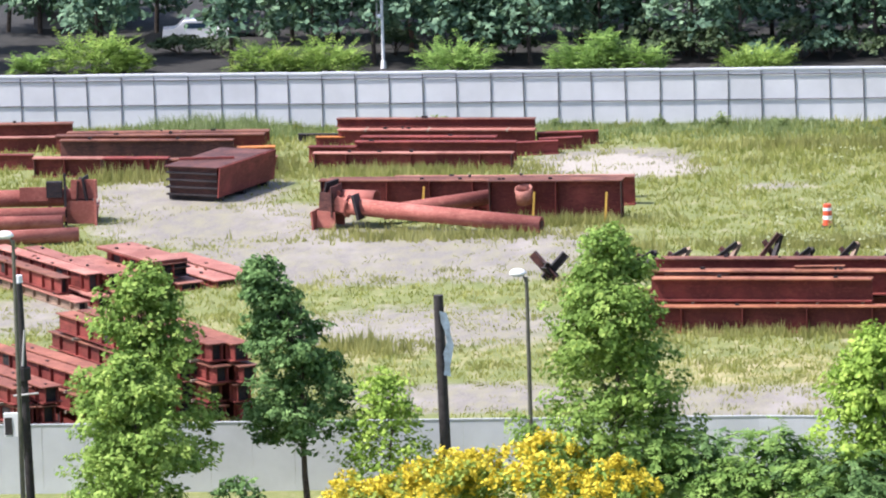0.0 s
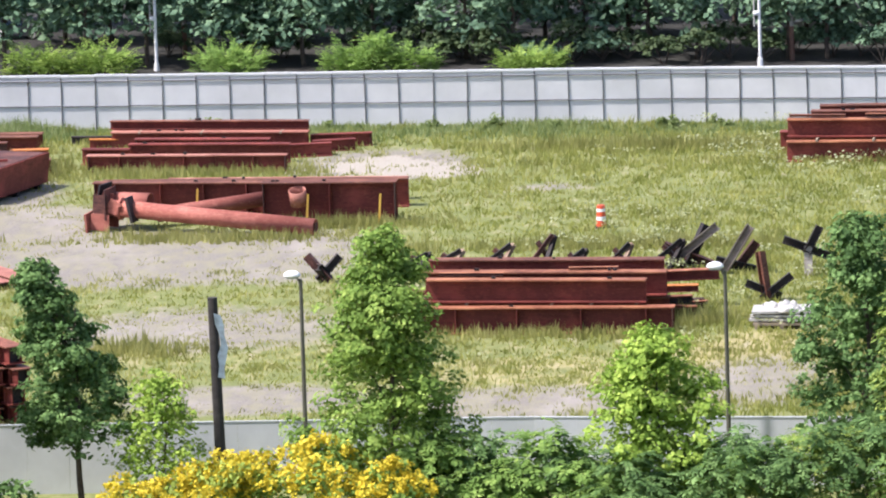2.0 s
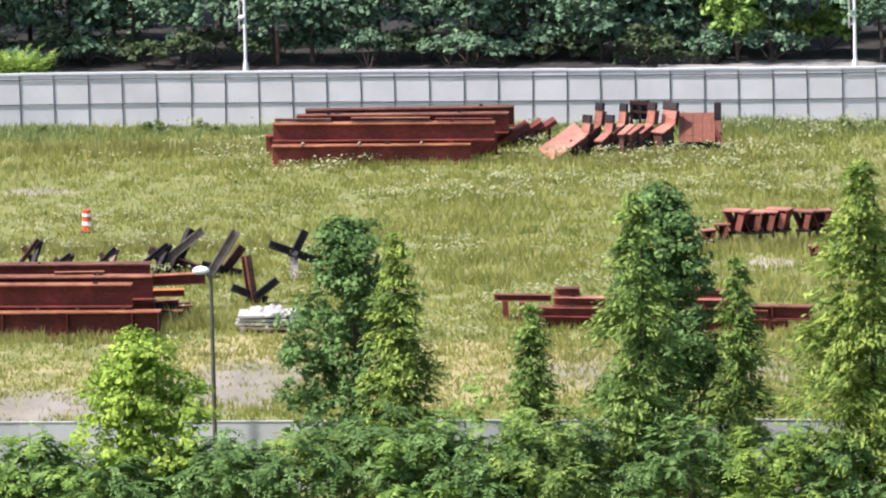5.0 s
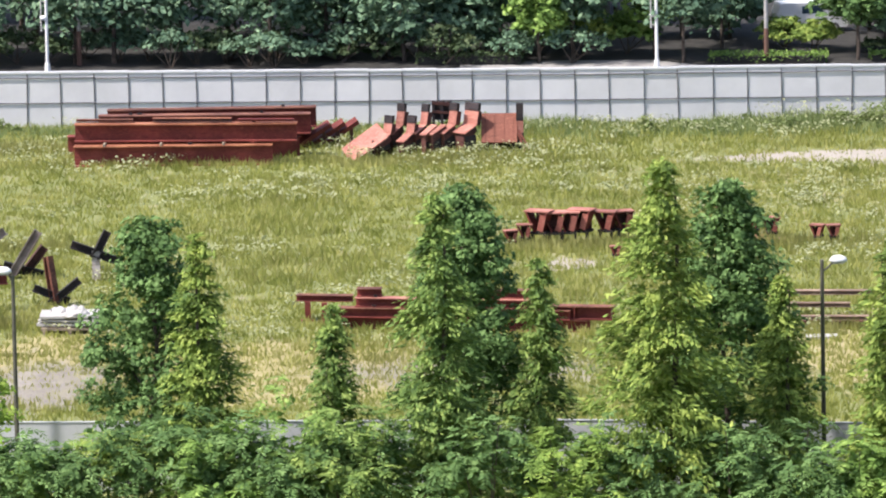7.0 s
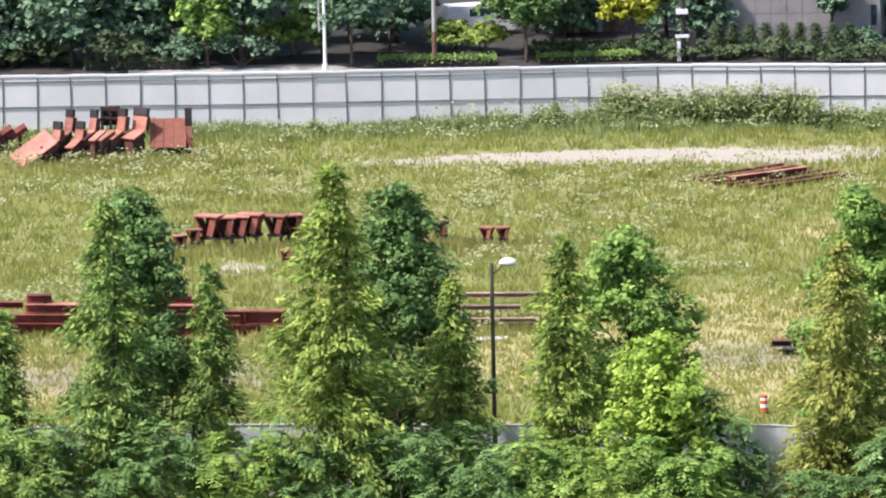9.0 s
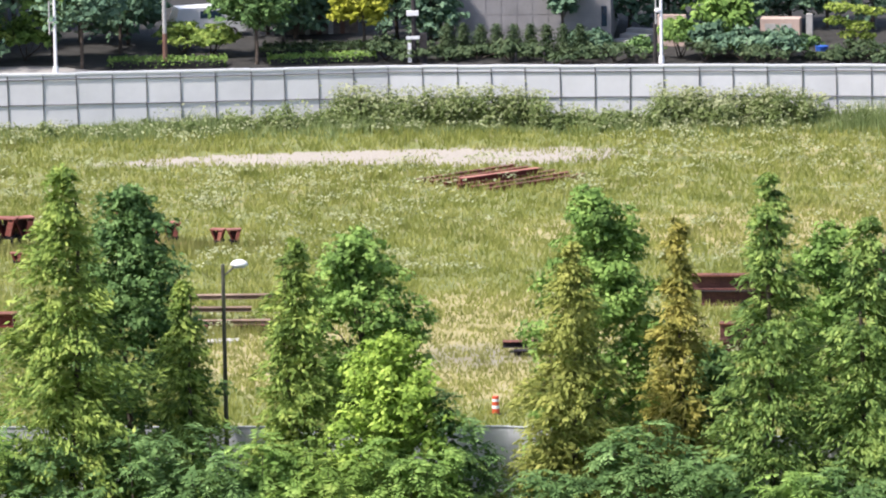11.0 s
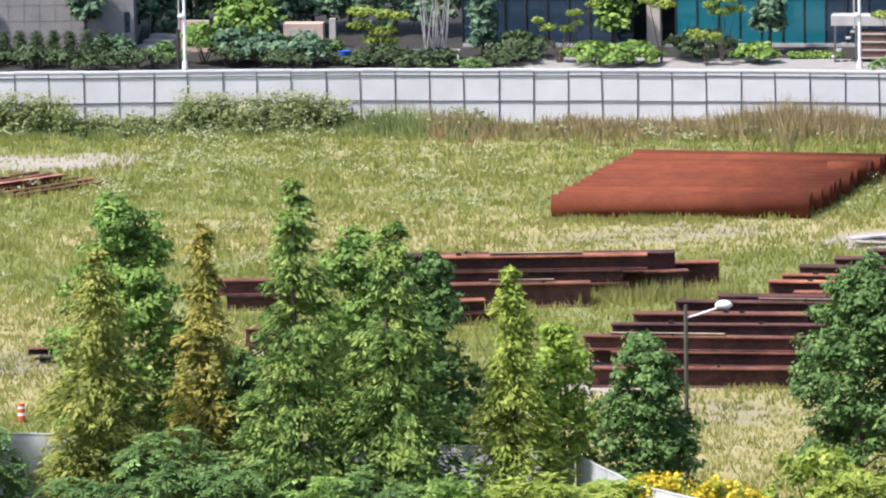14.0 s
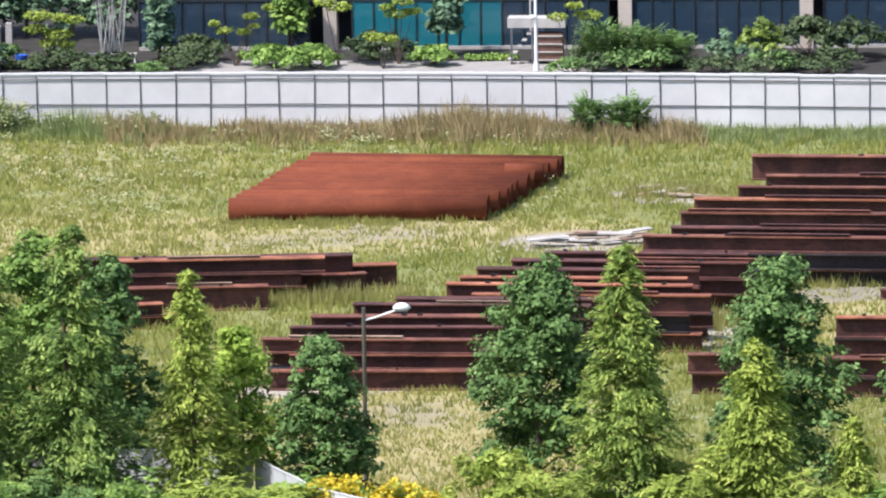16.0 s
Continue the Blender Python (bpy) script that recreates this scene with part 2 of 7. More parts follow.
def ground_material():
    mat = bpy.data.materials.new("yard_ground")
    nt, ns, ln, bs = nodes_of(mat)

    def attr(key):
        a = ns.new("ShaderNodeAttribute")
        a.attribute_name = key
        return a.outputs["Fac"]

    wide = noise_node(nt, 0.16, 5, 0.7, stretch=(1.0, 0.5, 1.0))
    mid = noise_node(nt, 0.9, 6, 0.75, stretch=(1.0, 0.45, 1.0))
    fine = noise_node(nt, 7.0, 5, 0.75)
    green = ramp(nt, mid, [(0.28, (0.105, 0.13, 0.036)), (0.5, (0.17, 0.19, 0.06)), (0.72, (0.25, 0.25, 0.095))])
    straw = ramp(nt, mid, [(0.3, (0.22, 0.195, 0.075)), (0.7, (0.4, 0.35, 0.17))])
    gravel = ramp(nt, fine, [(0.25, (0.112, 0.1, 0.088)), (0.5, (0.195, 0.176, 0.156)), (0.75, (0.295, 0.27, 0.242))])
    gravel = mixed(nt, ramp(nt, mid, [(0.42, (0, 0, 0)), (0.62, (1, 1, 1))]), gravel, (0.24, 0.225, 0.15))
    gravel = mixed(nt, ramp(nt, wide, [(0.5, (0, 0, 0)), (0.7, (1, 1, 1))]), gravel, (0.295, 0.268, 0.238))

    def edged(key, lo, hi):
        m = ns.new("ShaderNodeMath")
        m.operation = "MULTIPLY_ADD"
        ln.new(mid, m.inputs[0])
        m.inputs[1].default_value = 1.3
        ln.new(attr(key), m.inputs[2])
        return ramp(nt, m.outputs[0], [(lo, (0, 0, 0)), (hi, (1, 1, 1))])

    c = mixed(nt, edged("dry", 0.75, 1.3), green, straw)
    c = mixed(nt, edged("bare", 0.7, 1.25), c, gravel)
    c = mixed(nt, edged("pale", 0.85, 1.3), c, ramp(nt, fine, [(0.3, (0.25, 0.225, 0.185)), (0.7, (0.40, 0.365, 0.31))]))
    ln.new(c, bs.inputs["Base Color"])
    bs.inputs["Roughness"].default_value = 0.95
    bumped(nt, bs, fine, 0.06, 0.6)
    return mat


ground_me.materials.append(ground_material())
tagged(new("ground", ground_me), "weedy gravel storage yard with worn bare tracks", "ground", kind="structure")


# ---- far hoarding: white panels on posts and rails, seen from inside ----
FENCE = [(-130.0, 503.0), (-42.0, 502.6), (-2.0, 500.2), (20.0, 499.9), (45.0, 496.2), (63.0, 492.2), (84.0, 486.4), (130.0, 471.5)]


def run_of(points, step, left=0.0):
    """Points every step metres along a polyline, with the heading."""
    out = []
    for (ax, ay), (bx, by) in zip(points, points[1:]):
        length = math.hypot(bx - ax, by - ay)
        d = left
        while d < length:
            out.append((ax + (bx - ax) * d / length, ay + (by - ay) * d / length, math.degrees(math.atan2(by - ay, bx - ax))))
            d += step
        left = d - length
    return out


def shared(name, bm, material):
    me = bpy.data.meshes.new(name)
    bm.to_mesh(me)
    bm.free()
    me.materials.append(material)
    return me


def under(name, me, parent, m, label=""):
    ob = new(name, me)
    ob.parent = parent
    ob.matrix_basis = m
    return tagged(ob, label)


far_fence = tagged(new("wall_north"), "white panel hoarding on dark tube posts and rails", "hoarding", kind="structure")
PITCH = 2.06
PANEL_ME = shared("panel", boxes((0.004, PITCH - 0.004, 0.0, 0.05, 0.0, 3.3)), PANEL)
CAP_ME = shared("capping", boxes((0.0, PITCH, -0.06, 0.14, 3.3, 3.42)), CAP)
post = bmesh.new()
tube(post, (0, -0.034, 0), (0, -0.034, 3.25), 0.034)
POST_ME = shared("post", post, TUBE)
rails = bmesh.new()
for zz in (1.5, 3.02):
    tube(rails, (-0.01, -0.05, zz), (PITCH + 0.01, -0.05, zz), 0.034)
RAIL_ME = shared("rail", rails, TUBE)
for x, y, a in run_of(FENCE[:2], PITCH, 1.85) + run_of(FENCE[1:], PITCH, 0.375):
    under("panel", PANEL_ME, far_fence, pose(x, y, 0, random.uniform(-0.25, 0.25), 0, a))
    under("capping", CAP_ME, far_fence, pose(x, y, random.uniform(-0.02, 0.02), 0, 0, a), "bright white top capping")
    under("rail", RAIL_ME, far_fence, pose(x, y, random.uniform(-0.02, 0.02), 0, 0, a))
    under("post", POST_ME, far_fence, pose(x, y, 0, 0, random.uniform(-1.2, 1.2), a))

# ---- near hoarding along the street, its plain outer face to the trees ----
NEAR = [(-120.0, 386.0), (-59.0, 388.2), (-40.0, 388.8), (-5.0, 387.0), (20.2, 383.6), (42.0, 376.0), (44.6, 373.6), (46.4, 366.0), (52.0, 357.0), (110.0, 345.0)]
near_fence = tagged(new("wall_south"), "plain light grey hoarding panels beside the street trees", "hoarding", kind="structure")
NPANEL_ME = shared("panel", boxes((-0.995, 0.995, 0.0, 0.06, 0.0, 3.3)), PANEL_NEAR)
NCAP_ME = shared("capping", boxes((-1.0, 1.0, -0.03, 0.09, 3.3, 3.35)), PANEL_NEAR)
for x, y, a in run_of(NEAR, 2.0):
    m = pose(x, y, 0, random.uniform(-0.6, 0.6), 0, a)
    under("panel", NPANEL_ME, near_fence, m)
    under("capping", NCAP_ME, near_fence, m)

# ---- steel: beams, girders, pipes ----
UNIT = {}


def unit_box(mat):
    """A box one metre each way, standing on z = 0, centred in x and y, shared by the plates of one paint."""
    if mat.name not in UNIT:
        UNIT[mat.name] = shared("plate", boxes((-0.5, 0.5, -0.5, 0.5, 0.0, 1.0)), mat)
    return UNIT[mat.name]


def plate(name, mat, parent, x, y, z, sx, sy, sz, turn=(0, 0, 0), label=""):
    return under(name, unit_box(mat), parent, pose(x, y, z, *turn) @ Matrix.Diagonal((sx, sy, sz, 1)), label)


LABELS = {
    "red_oxide_primer": "red-primed steel beam with flanges, lying in the weeds",
    "faded_lit_red_primer": "sun-faded pinkish red steel beam with flanges",
    "dark_brown_steel": "long dark brown rusted steel section on the pile",
    "brown_rusted_edge": "brown rusted steel section lying on the pile",
    "blackened_steel": "blackened steel beam lying in tall weeds",
    "orange_steel": "bright orange-rusted short steel section",
    "pale_weathered_steel": "pale weathered steel section on trestles",
    "weathered_tan_steel": "tan weathered section lying on short trestles",
    "salmon_primer": "salmon red primed steel beam",
}


def beam(x, y, z, length, angle, h, w=0.45, mat=None, top=None, stiff=0.0, group="", pitch=0.0):
    """A rolled or welded beam whose foot line runs through x, y, z; top: paint of the upper flange, mostly lighter to
    stand in for sun on it; stiff: the spacing of web plates.
    """
    mat = mat or RED
    t = min(0.07, h * 0.09)
    if h > 0.9 and mat is RED:
        w *= 1.35
    ob = thing("steel_section", pose(x, y, z, 0, pitch, angle + random.uniform(-0.5, 0.5)), LABELS[mat.name], "steel section", group)
    plate("bottom_flange", mat, ob, 0, 0, 0, length, w, t)
    plate("web", mat, ob, 0, 0, t, length - 0.02, min(0.06, w * 0.2), h - 2 * t)
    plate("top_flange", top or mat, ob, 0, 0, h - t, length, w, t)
    if length > 6 and h > 0.4:
        for k in range(random.randint(1, 3)):
            plate("lifting_lug", BLACK, ob, random.uniform(-0.42, 0.42) * length, random.uniform(-0.1, 0.1), h, random.uniform(0.12, 0.3), 0.1, random.uniform(0.08, 0.16))
    if stiff:
        # Dark plates added at both ends stand in for shadow spots there.
        for s in (-1, 1):
            plate("end_plate", DARK, ob, s * (length / 2 - 0.12), -w * 0.1, t, 0.05, w * 0.7, h - 2 * t)
        n = max(1, int(length / stiff))
        for k in range(n):
            plate("stiffener", mat, ob, (k + 0.5) * length / n - length / 2 + random.uniform(-0.2, 0.2), -w * 0.26, t, 0.035, w * 0.42, h - 2 * t)
    return ob


def timber(x, y, z, length, angle, s=0.15):
    ob = thing("timber_bearer", pose(x, y, z, 0, 0, angle), "grey squared timber bearer between stacked beams", "timber", "timber bearers")
    plate("bearer", TIMBER, ob, 0, 0, 0, length, s, s)


def pipe(x, y, z, length, angle, r, mat, label, group="", tilt=0.0, wall=0.05):
    ob = thing("steel_pipe", pose(x, y, z, 0, tilt, angle), label, "pipe", group)
    bm = bmesh.new()
    pipe_mesh(bm, length, r, wall)
    part("barrel", bm, mat, ob, smooth=True)
    return ob


# stack of red beams before the far hoarding
G = "red beams by the far hoarding"
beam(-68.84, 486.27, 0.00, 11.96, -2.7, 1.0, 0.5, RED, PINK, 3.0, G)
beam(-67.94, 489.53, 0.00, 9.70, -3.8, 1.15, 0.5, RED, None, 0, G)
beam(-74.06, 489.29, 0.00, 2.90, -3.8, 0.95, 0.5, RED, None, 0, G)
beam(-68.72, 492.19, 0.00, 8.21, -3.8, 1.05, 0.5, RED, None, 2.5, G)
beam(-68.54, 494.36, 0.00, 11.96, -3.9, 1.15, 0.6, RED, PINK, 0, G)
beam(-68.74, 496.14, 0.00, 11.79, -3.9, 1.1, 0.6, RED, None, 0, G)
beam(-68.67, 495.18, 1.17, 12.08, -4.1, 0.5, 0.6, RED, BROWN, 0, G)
beam(-60.79, 495.16, 0.00, 3.71, 9.8, 0.8, 0.5, RED, None, 2.0, G)
beam(-62.30, 491.32, 0.00, 2.80, 14.2, 0.8, 0.5, RED, None, 0, G)
beam(-61.01, 493.41, 0.00, 2.55, 16.2, 0.7, 0.5, RED, None, 0, G)
beam(-76.14, 497.54, 0.00, 2.50, -3.9, 0.45, 0.4, BLACK, None, 0, G)
beam(-74.99, 494.80, 0.00, 1.80, -3.9, 0.7, 0.4, RED, ORANGE, 0, G)
for px in ((-72.79, 494.65), (-69.01, 494.40), (-64.22, 494.07)):
    timber(px[0], px[1], 1.06, 1.2, 90, 0.1)

# deep girders and columns lying in front of them
G = "deep girders and columns"
beam(-67.02, 469.97, 0.00, 9.94, -3.3, 1.95, 0.6, RED, BROWN, 2.4, G)
beam(-58.13, 467.37, 0.00, 7.69, -1.8, 2.3, 0.9, RED, BROWN, 4.0, G)
beam(-63.00, 472.54, 0.00, 17.56, -0.8, 1.65, 0.6, RED, BROWN, 0, G)
beam(-61.49, 475.08, 0.00, 13.82, -1.8, 1.3, 0.5, RED, PINK, 0, G)
for px in ((-59.35, 466.75), (-55.23, 466.51), (-65.92, 469.10)):
    st = thing("strap", pose(px[0], px[1] - 0.5, 0), "yellow lifting strap hanging on a girder", "strap", "straps")
    plate("band", STRAP, st, 0, 0, 0.0, 0.12, 0.05, 1.75, (0, 4, 0))


def column(x0, y0, x1, y1, r, lift, group, plates=True, lift_end=None):
    """A round column lying on the ground with a stiffened end plate on its first end."""
    d = math.hypot(x1 - x0, y1 - y0)
    ang = math.degrees(math.atan2(y1 - y0, x1 - x0))
    low = lift if lift_end is None else lift_end
    ob = thing("round_column", pose((x0 + x1) / 2, (y0 + y1) / 2, (lift + low) / 2, 0, math.degrees(math.atan2(lift - low, d)), ang), "salmon red round steel column with stiffened end plates", "column", group)
    bm = bmesh.new()
    pipe_mesh(bm, d, r, 0.04)
    part("shaft", bm, SALMON, ob, smooth=True)
    if plates:
        bm = bmesh.new()
        pipe_mesh(bm, 0.12, r * 1.35, 0.3)
        bmesh.ops.translate(bm, verts=bm.verts, vec=(-d / 2 + 1.5, 0, -r * 0.35))
        part("collar", bm, SALMON, ob, smooth=True)
        plate("end_plate", SALMON, ob, -d / 2 - 0.15, -0.1, -lift, 0.1, 2.3, 1.05, (0, -8, 3))
        plate("end_plate", BLACK, ob, -d / 2 + 0.1, 0.35, -lift + 0.9, 0.1, 1.5, 1.75, (0, 9, -6))
        plate("end_plate", DARK, ob, -d / 2 + 0.85, 0, -lift + 0.75, 0.08, 1.7, 1.7, (0, -4, 0))
        plate("saddle", BLACK, ob, -d / 2 + 2.5, -0.5, -lift + 0.75, 0.16, 0.9, 1.45, (0, -17, 0))
        for s in (-0.75, 0.75):
            plate("rib", SALMON, ob, -d / 2 + 0.5, s, -lift + 0.1, 1.1, 0.06, 0.95)
            plate("rib", DARK, ob, -d / 2 + 0.45, s * 0.8, -lift + 1.0, 0.9, 0.06, 1.1)
        plate("gusset", SALMON, ob, -d / 2 + 1.05, -0.55, -lift + 1.15, 0.7, 0.07, 0.75, (0, 24, 0))
        plate("rib", SALMON, ob, -d / 2 + 0.5, 0, r * 2, 1.0, 0.06, 0.35)
        plate("end_ring", DARK, ob, d / 2 + 0.02, 0, r * 0.5, 0.06, r * 0.9, r)
    return ob


column(-71.14, 465.45, -58.40, 462.41, 0.48, 0.85, G, True, 0.0)
column(-67.78, 466.25, -61.91, 468.48, 0.42, 0.25, G, False, 0.75)
column(-70.41, 466.20, -68.09, 465.67, 0.66, 0.7, G, False)
bm = bmesh.new()
pipe_mesh(bm, 0.9, 0.5, 0.05)
ob = thing("pipe_stub", pose(-59.92, 466.19, 1.35, 0, 70, 80), "short salmon pipe stub with a pale cut rim", "pipe", G)
part("stub", bm, PINK, ob, smooth=True)

# long dark stack and plate bundle, further along
G = "long beams and plate bundle"
beam(-96.21, 498.03, 0.00, 10.03, 1.2, 1.2, 0.6, RED, BROWN, 0, G)
beam(-96.67, 494.50, 0.00, 10.49, 1.0, 0.9, 0.6, RED, PINK, 0, G)
beam(-85.00, 495.93, 0.00, 12.30, 0.2, 0.95, 0.6, RED, BROWN, 0, G)
beam(-85.12, 493.73, 0.00, 12.66, 0.1, 1.1, 0.6, RED, BROWN, 0, G)
beam(-85.13, 489.04, 0.00, 10.51, -2.6, 1.5, 0.6, DARK, BROWN, 0, G)
beam(-78.62, 489.16, 0.00, 2.27, 7.2, 1.0, 0.5, RED, ORANGE, 0, G)
beam(-89.07, 484.69, 0.00, 4.27, -3.6, 1.15, 0.6, RED, PINK, 3.0, G)
beam(-85.04, 484.44, 0.00, 4.02, -3.6, 1.15, 0.6, RED, None, 2.0, G)
beam(-79.93, 485.07, 0.00, 6.38, 5.9, 1.0, 0.6, RED, BROWN, 0, G)
beam(-95.85, 487.91, 0.00, 8.29, -3.7, 0.9, 0.6, RED, None, 0, G)
bundle_at = (-80.17, 474.98)
bx = thing("plate_bundle", pose(bundle_at[0], bundle_at[1], 0, 0, 0, math.degrees(math.atan2(8.4, 2.7)) - 90), "bundle of nested steel troughs, coloured dark for their shaded hollows, with a red side plate", "steel bundle", G)
# The black and dark layer colours carry the shade inside the open troughs.
for k in range(4):
    plate("layer", BLACK, bx, 0, 3.5, 0.32 + 0.42 * k, 3.3, 7.0, 0.1)
    plate("layer_web", DARK, bx, 0, 3.6, 0.4 + 0.42 * k, 3.1, 6.7, 0.3)
plate("side_plate", RED, bx, 1.72, 3.5, 0.3, 0.08, 7.2, 1.75, (0, 6, 0))
plate("cover_plate", DARK, bx, 0, 3.5, 1.98, 3.4, 7.1, 0.05)
plate("bar", RED, bx, -0.3, 2.6, 2.06, 3.2, 0.15, 0.12, (0, 0, 25))
for s in (0.6, 3.4, 6.3):
    plate("skid", BLACK, bx, 0, s, 0, 3.4, 0.3, 0.32)

# red columns at the edge of the track
G = "columns by the track"
for a, r, lift in (((-84.75, 468.20, -97.16, 467.32), 0.5, 0.9), ((-85.95, 466.29, -97.50, 465.75), 0.42, 0.3), ((-85.79, 464.31, -97.02, 463.37), 0.4, 0.2), ((-84.25, 460.73, -94.69, 458.22), 0.42, 0.05)):
    column(a[0], a[1], a[2], a[3], r, lift, G, r == 0.5)
cx, cy = (-85.36, 467.05)
fr = thing("end_frame", pose(cx, cy, 0, 0, 0, 4), "salmon red welded end frame standing on edge", "steel frame", G)
plate("front_plate", SALMON, fr, 0.2, -0.3, 0.1, 1.7, 0.08, 1.3)
plate("upper_plate", SALMON, fr, 0.3, 0.5, 1.4, 1.5, 0.08, 1.1)
plate("post", BLACK, fr, -0.7, -0.35, 0.0, 0.14, 0.14, 3.0)
plate("post", SALMON, fr, 1.0, -0.3, 0.0, 0.12, 0.3, 2.6)
plate("bracket", BLACK, fr, -1.4, 0.6, 1.5, 0.9, 0.5, 0.9)
plate("bracket", SALMON, fr, -2.6, 0.6, 1.3, 1.6, 0.1, 0.8)

# two decks of faded box girders laid end-on to the street
def girder(x, y, z, length, angle, h, w, mat, top, group, holes=2):
    """A welded box girder: two flanges that overhang two webs, the upper in a lighter sunlit paint; black plates paint
    the dark of access holes and open ends.
    """
    ob = thing("box_girder", pose(x, y, z, 0, 0, angle + random.uniform(-1.4, 1.4)), "sun-faded red box girder, top painted sunlit, holes painted dark", "box girder", group)
    t = 0.06
    plate("bottom_flange", mat, ob, 0, 0, 0, length, w, t)
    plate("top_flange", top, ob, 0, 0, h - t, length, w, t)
    for side in (-0.5, 0.5):
        plate("web", mat, ob, 0, side * (w - 0.42), t, length - 0.1, 0.05, h - 2 * t)
    # Black plates set inside both ends paint the darkness of the open box.
    plate("diaphragm", BLACK, ob, -length / 2 + 0.35, 0, t, 0.05, w - 0.46, h - 2 * t)
    plate("diaphragm", BLACK, ob, length / 2 - 0.35, 0, t, 0.05, w - 0.46, h - 2 * t)
    for k in range(holes):
        plate("access_hole", BLACK, ob, random.uniform(-0.4, 0.4) * length, 0.5 * (w - 0.37), t + 0.1, random.uniform(0.5, 0.9), 0.05, h * 0.6, label="black plate painted as the dark of an access hole")
    for k in range(int(length / 1.6)):
        plate("stiffener", mat, ob, (k + 0.5) * 1.6 - length / 2 + random.uniform(-0.2, 0.2), 0.5 * w - 0.115, t, 0.04, 0.19, h - 2 * t)
    for k in range(random.randint(2, 5)):
        plate("bolt_lug", BROWN if k % 2 else BLACK, ob, random.uniform(-0.45, 0.45) * length, random.uniform(-0.35, 0.35) * w, h, random.uniform(0.1, 0.3), 0.12, random.uniform(0.03, 0.1))
    return ob


G = "faded girders lying end-on"
BACK = Vector((-5.2, 7.4)).normalized()   # the way that these girders run
a = math.degrees(math.atan2(BACK.y, BACK.x))


def laid(end, z, length, h, w, mat, top, holes=2):
    c = Vector(end) + BACK * length / 2
    return girder(c.x, c.y, z, length, a, h, w, mat, top, G, holes)


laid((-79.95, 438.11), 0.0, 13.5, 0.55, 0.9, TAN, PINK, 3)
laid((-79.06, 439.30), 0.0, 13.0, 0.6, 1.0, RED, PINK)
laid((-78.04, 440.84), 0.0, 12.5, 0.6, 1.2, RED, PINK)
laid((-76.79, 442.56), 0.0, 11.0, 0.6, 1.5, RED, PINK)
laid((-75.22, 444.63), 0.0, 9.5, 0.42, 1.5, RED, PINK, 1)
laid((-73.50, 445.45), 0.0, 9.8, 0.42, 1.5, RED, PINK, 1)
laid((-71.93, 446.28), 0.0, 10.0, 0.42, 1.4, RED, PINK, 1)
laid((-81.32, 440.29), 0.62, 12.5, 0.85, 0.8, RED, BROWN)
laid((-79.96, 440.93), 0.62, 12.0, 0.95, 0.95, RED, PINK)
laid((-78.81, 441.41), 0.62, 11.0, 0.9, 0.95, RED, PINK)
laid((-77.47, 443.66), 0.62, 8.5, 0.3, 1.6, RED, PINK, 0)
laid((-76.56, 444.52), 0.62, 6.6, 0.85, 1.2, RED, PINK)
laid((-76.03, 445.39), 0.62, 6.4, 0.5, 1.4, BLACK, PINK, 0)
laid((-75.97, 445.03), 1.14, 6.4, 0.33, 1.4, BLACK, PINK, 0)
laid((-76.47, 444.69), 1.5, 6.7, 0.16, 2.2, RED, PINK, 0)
G = "red girders stacked beside the hoarding"
for ex, ey, rows, tiers in ((*(-67.42, 405.77), 2, 4), (*(-70.70, 406.79), 2, 4), (*(-73.26, 402.96), 2, 3), (*(-75.95, 399.78), 2, 3)):
    for lay in range(tiers):
        for r_ in range(rows):
            slip = BACK * random.uniform(-0.5, 0.5)
            laid((ex + 1.28 * r_ + slip.x + random.uniform(-0.12, 0.12), ey + 0.25 * r_ + slip.y), 1.0 * lay, 11.5 + random.uniform(-0.6, 0.6), 0.84 + 0.06 * (lay % 2), random.uniform(0.95, 1.12), RED, RUSTFACE if lay == tiers - 1 else BROWN)
        for f in (2.0, 8.5):
            timber(ex + BACK.x * f + 0.6, ey + BACK.y * f, 1.0 * lay - 0.14 if lay else 0.0, 2.6, a - 90, 0.13)

# red stack beside the street
G = "red beams in the middle of the yard"
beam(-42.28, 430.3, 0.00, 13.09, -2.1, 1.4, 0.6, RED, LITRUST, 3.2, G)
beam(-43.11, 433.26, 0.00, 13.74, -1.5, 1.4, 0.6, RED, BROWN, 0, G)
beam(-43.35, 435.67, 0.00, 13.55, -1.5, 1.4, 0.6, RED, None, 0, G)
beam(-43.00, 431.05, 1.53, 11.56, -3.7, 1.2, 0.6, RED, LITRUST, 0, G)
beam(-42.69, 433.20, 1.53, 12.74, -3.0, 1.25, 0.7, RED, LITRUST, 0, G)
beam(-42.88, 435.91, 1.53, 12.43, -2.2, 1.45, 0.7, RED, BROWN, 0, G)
beam(-35.62, 437.74, 1.45, 3.29, 11.6, 0.55, 0.6, RED, LITRUST, 0, G)
beam(-35.96, 434.35, 1.42, 2.27, 5.0, 0.35, 0.6, RED, ORANGE, 0, G)
beam(-37.60, 433.85, 0.00, 5.37, 7.3, 0.7, 0.5, DARK, LITRUST, 0, G)
beam(-37.33, 435.19, 0.00, 3.81, 11.9, 1.0, 0.5, RED, BROWN, 0, G)
beam(-37.20, 436.91, 0.00, 4.94, 8.4, 0.55, 0.5, DARK, None, 0, G)
beam(-36.58, 434.71, 0.60, 2.84, 13.9, 0.5, 0.5, BLACK, LITRUST, 0, G)
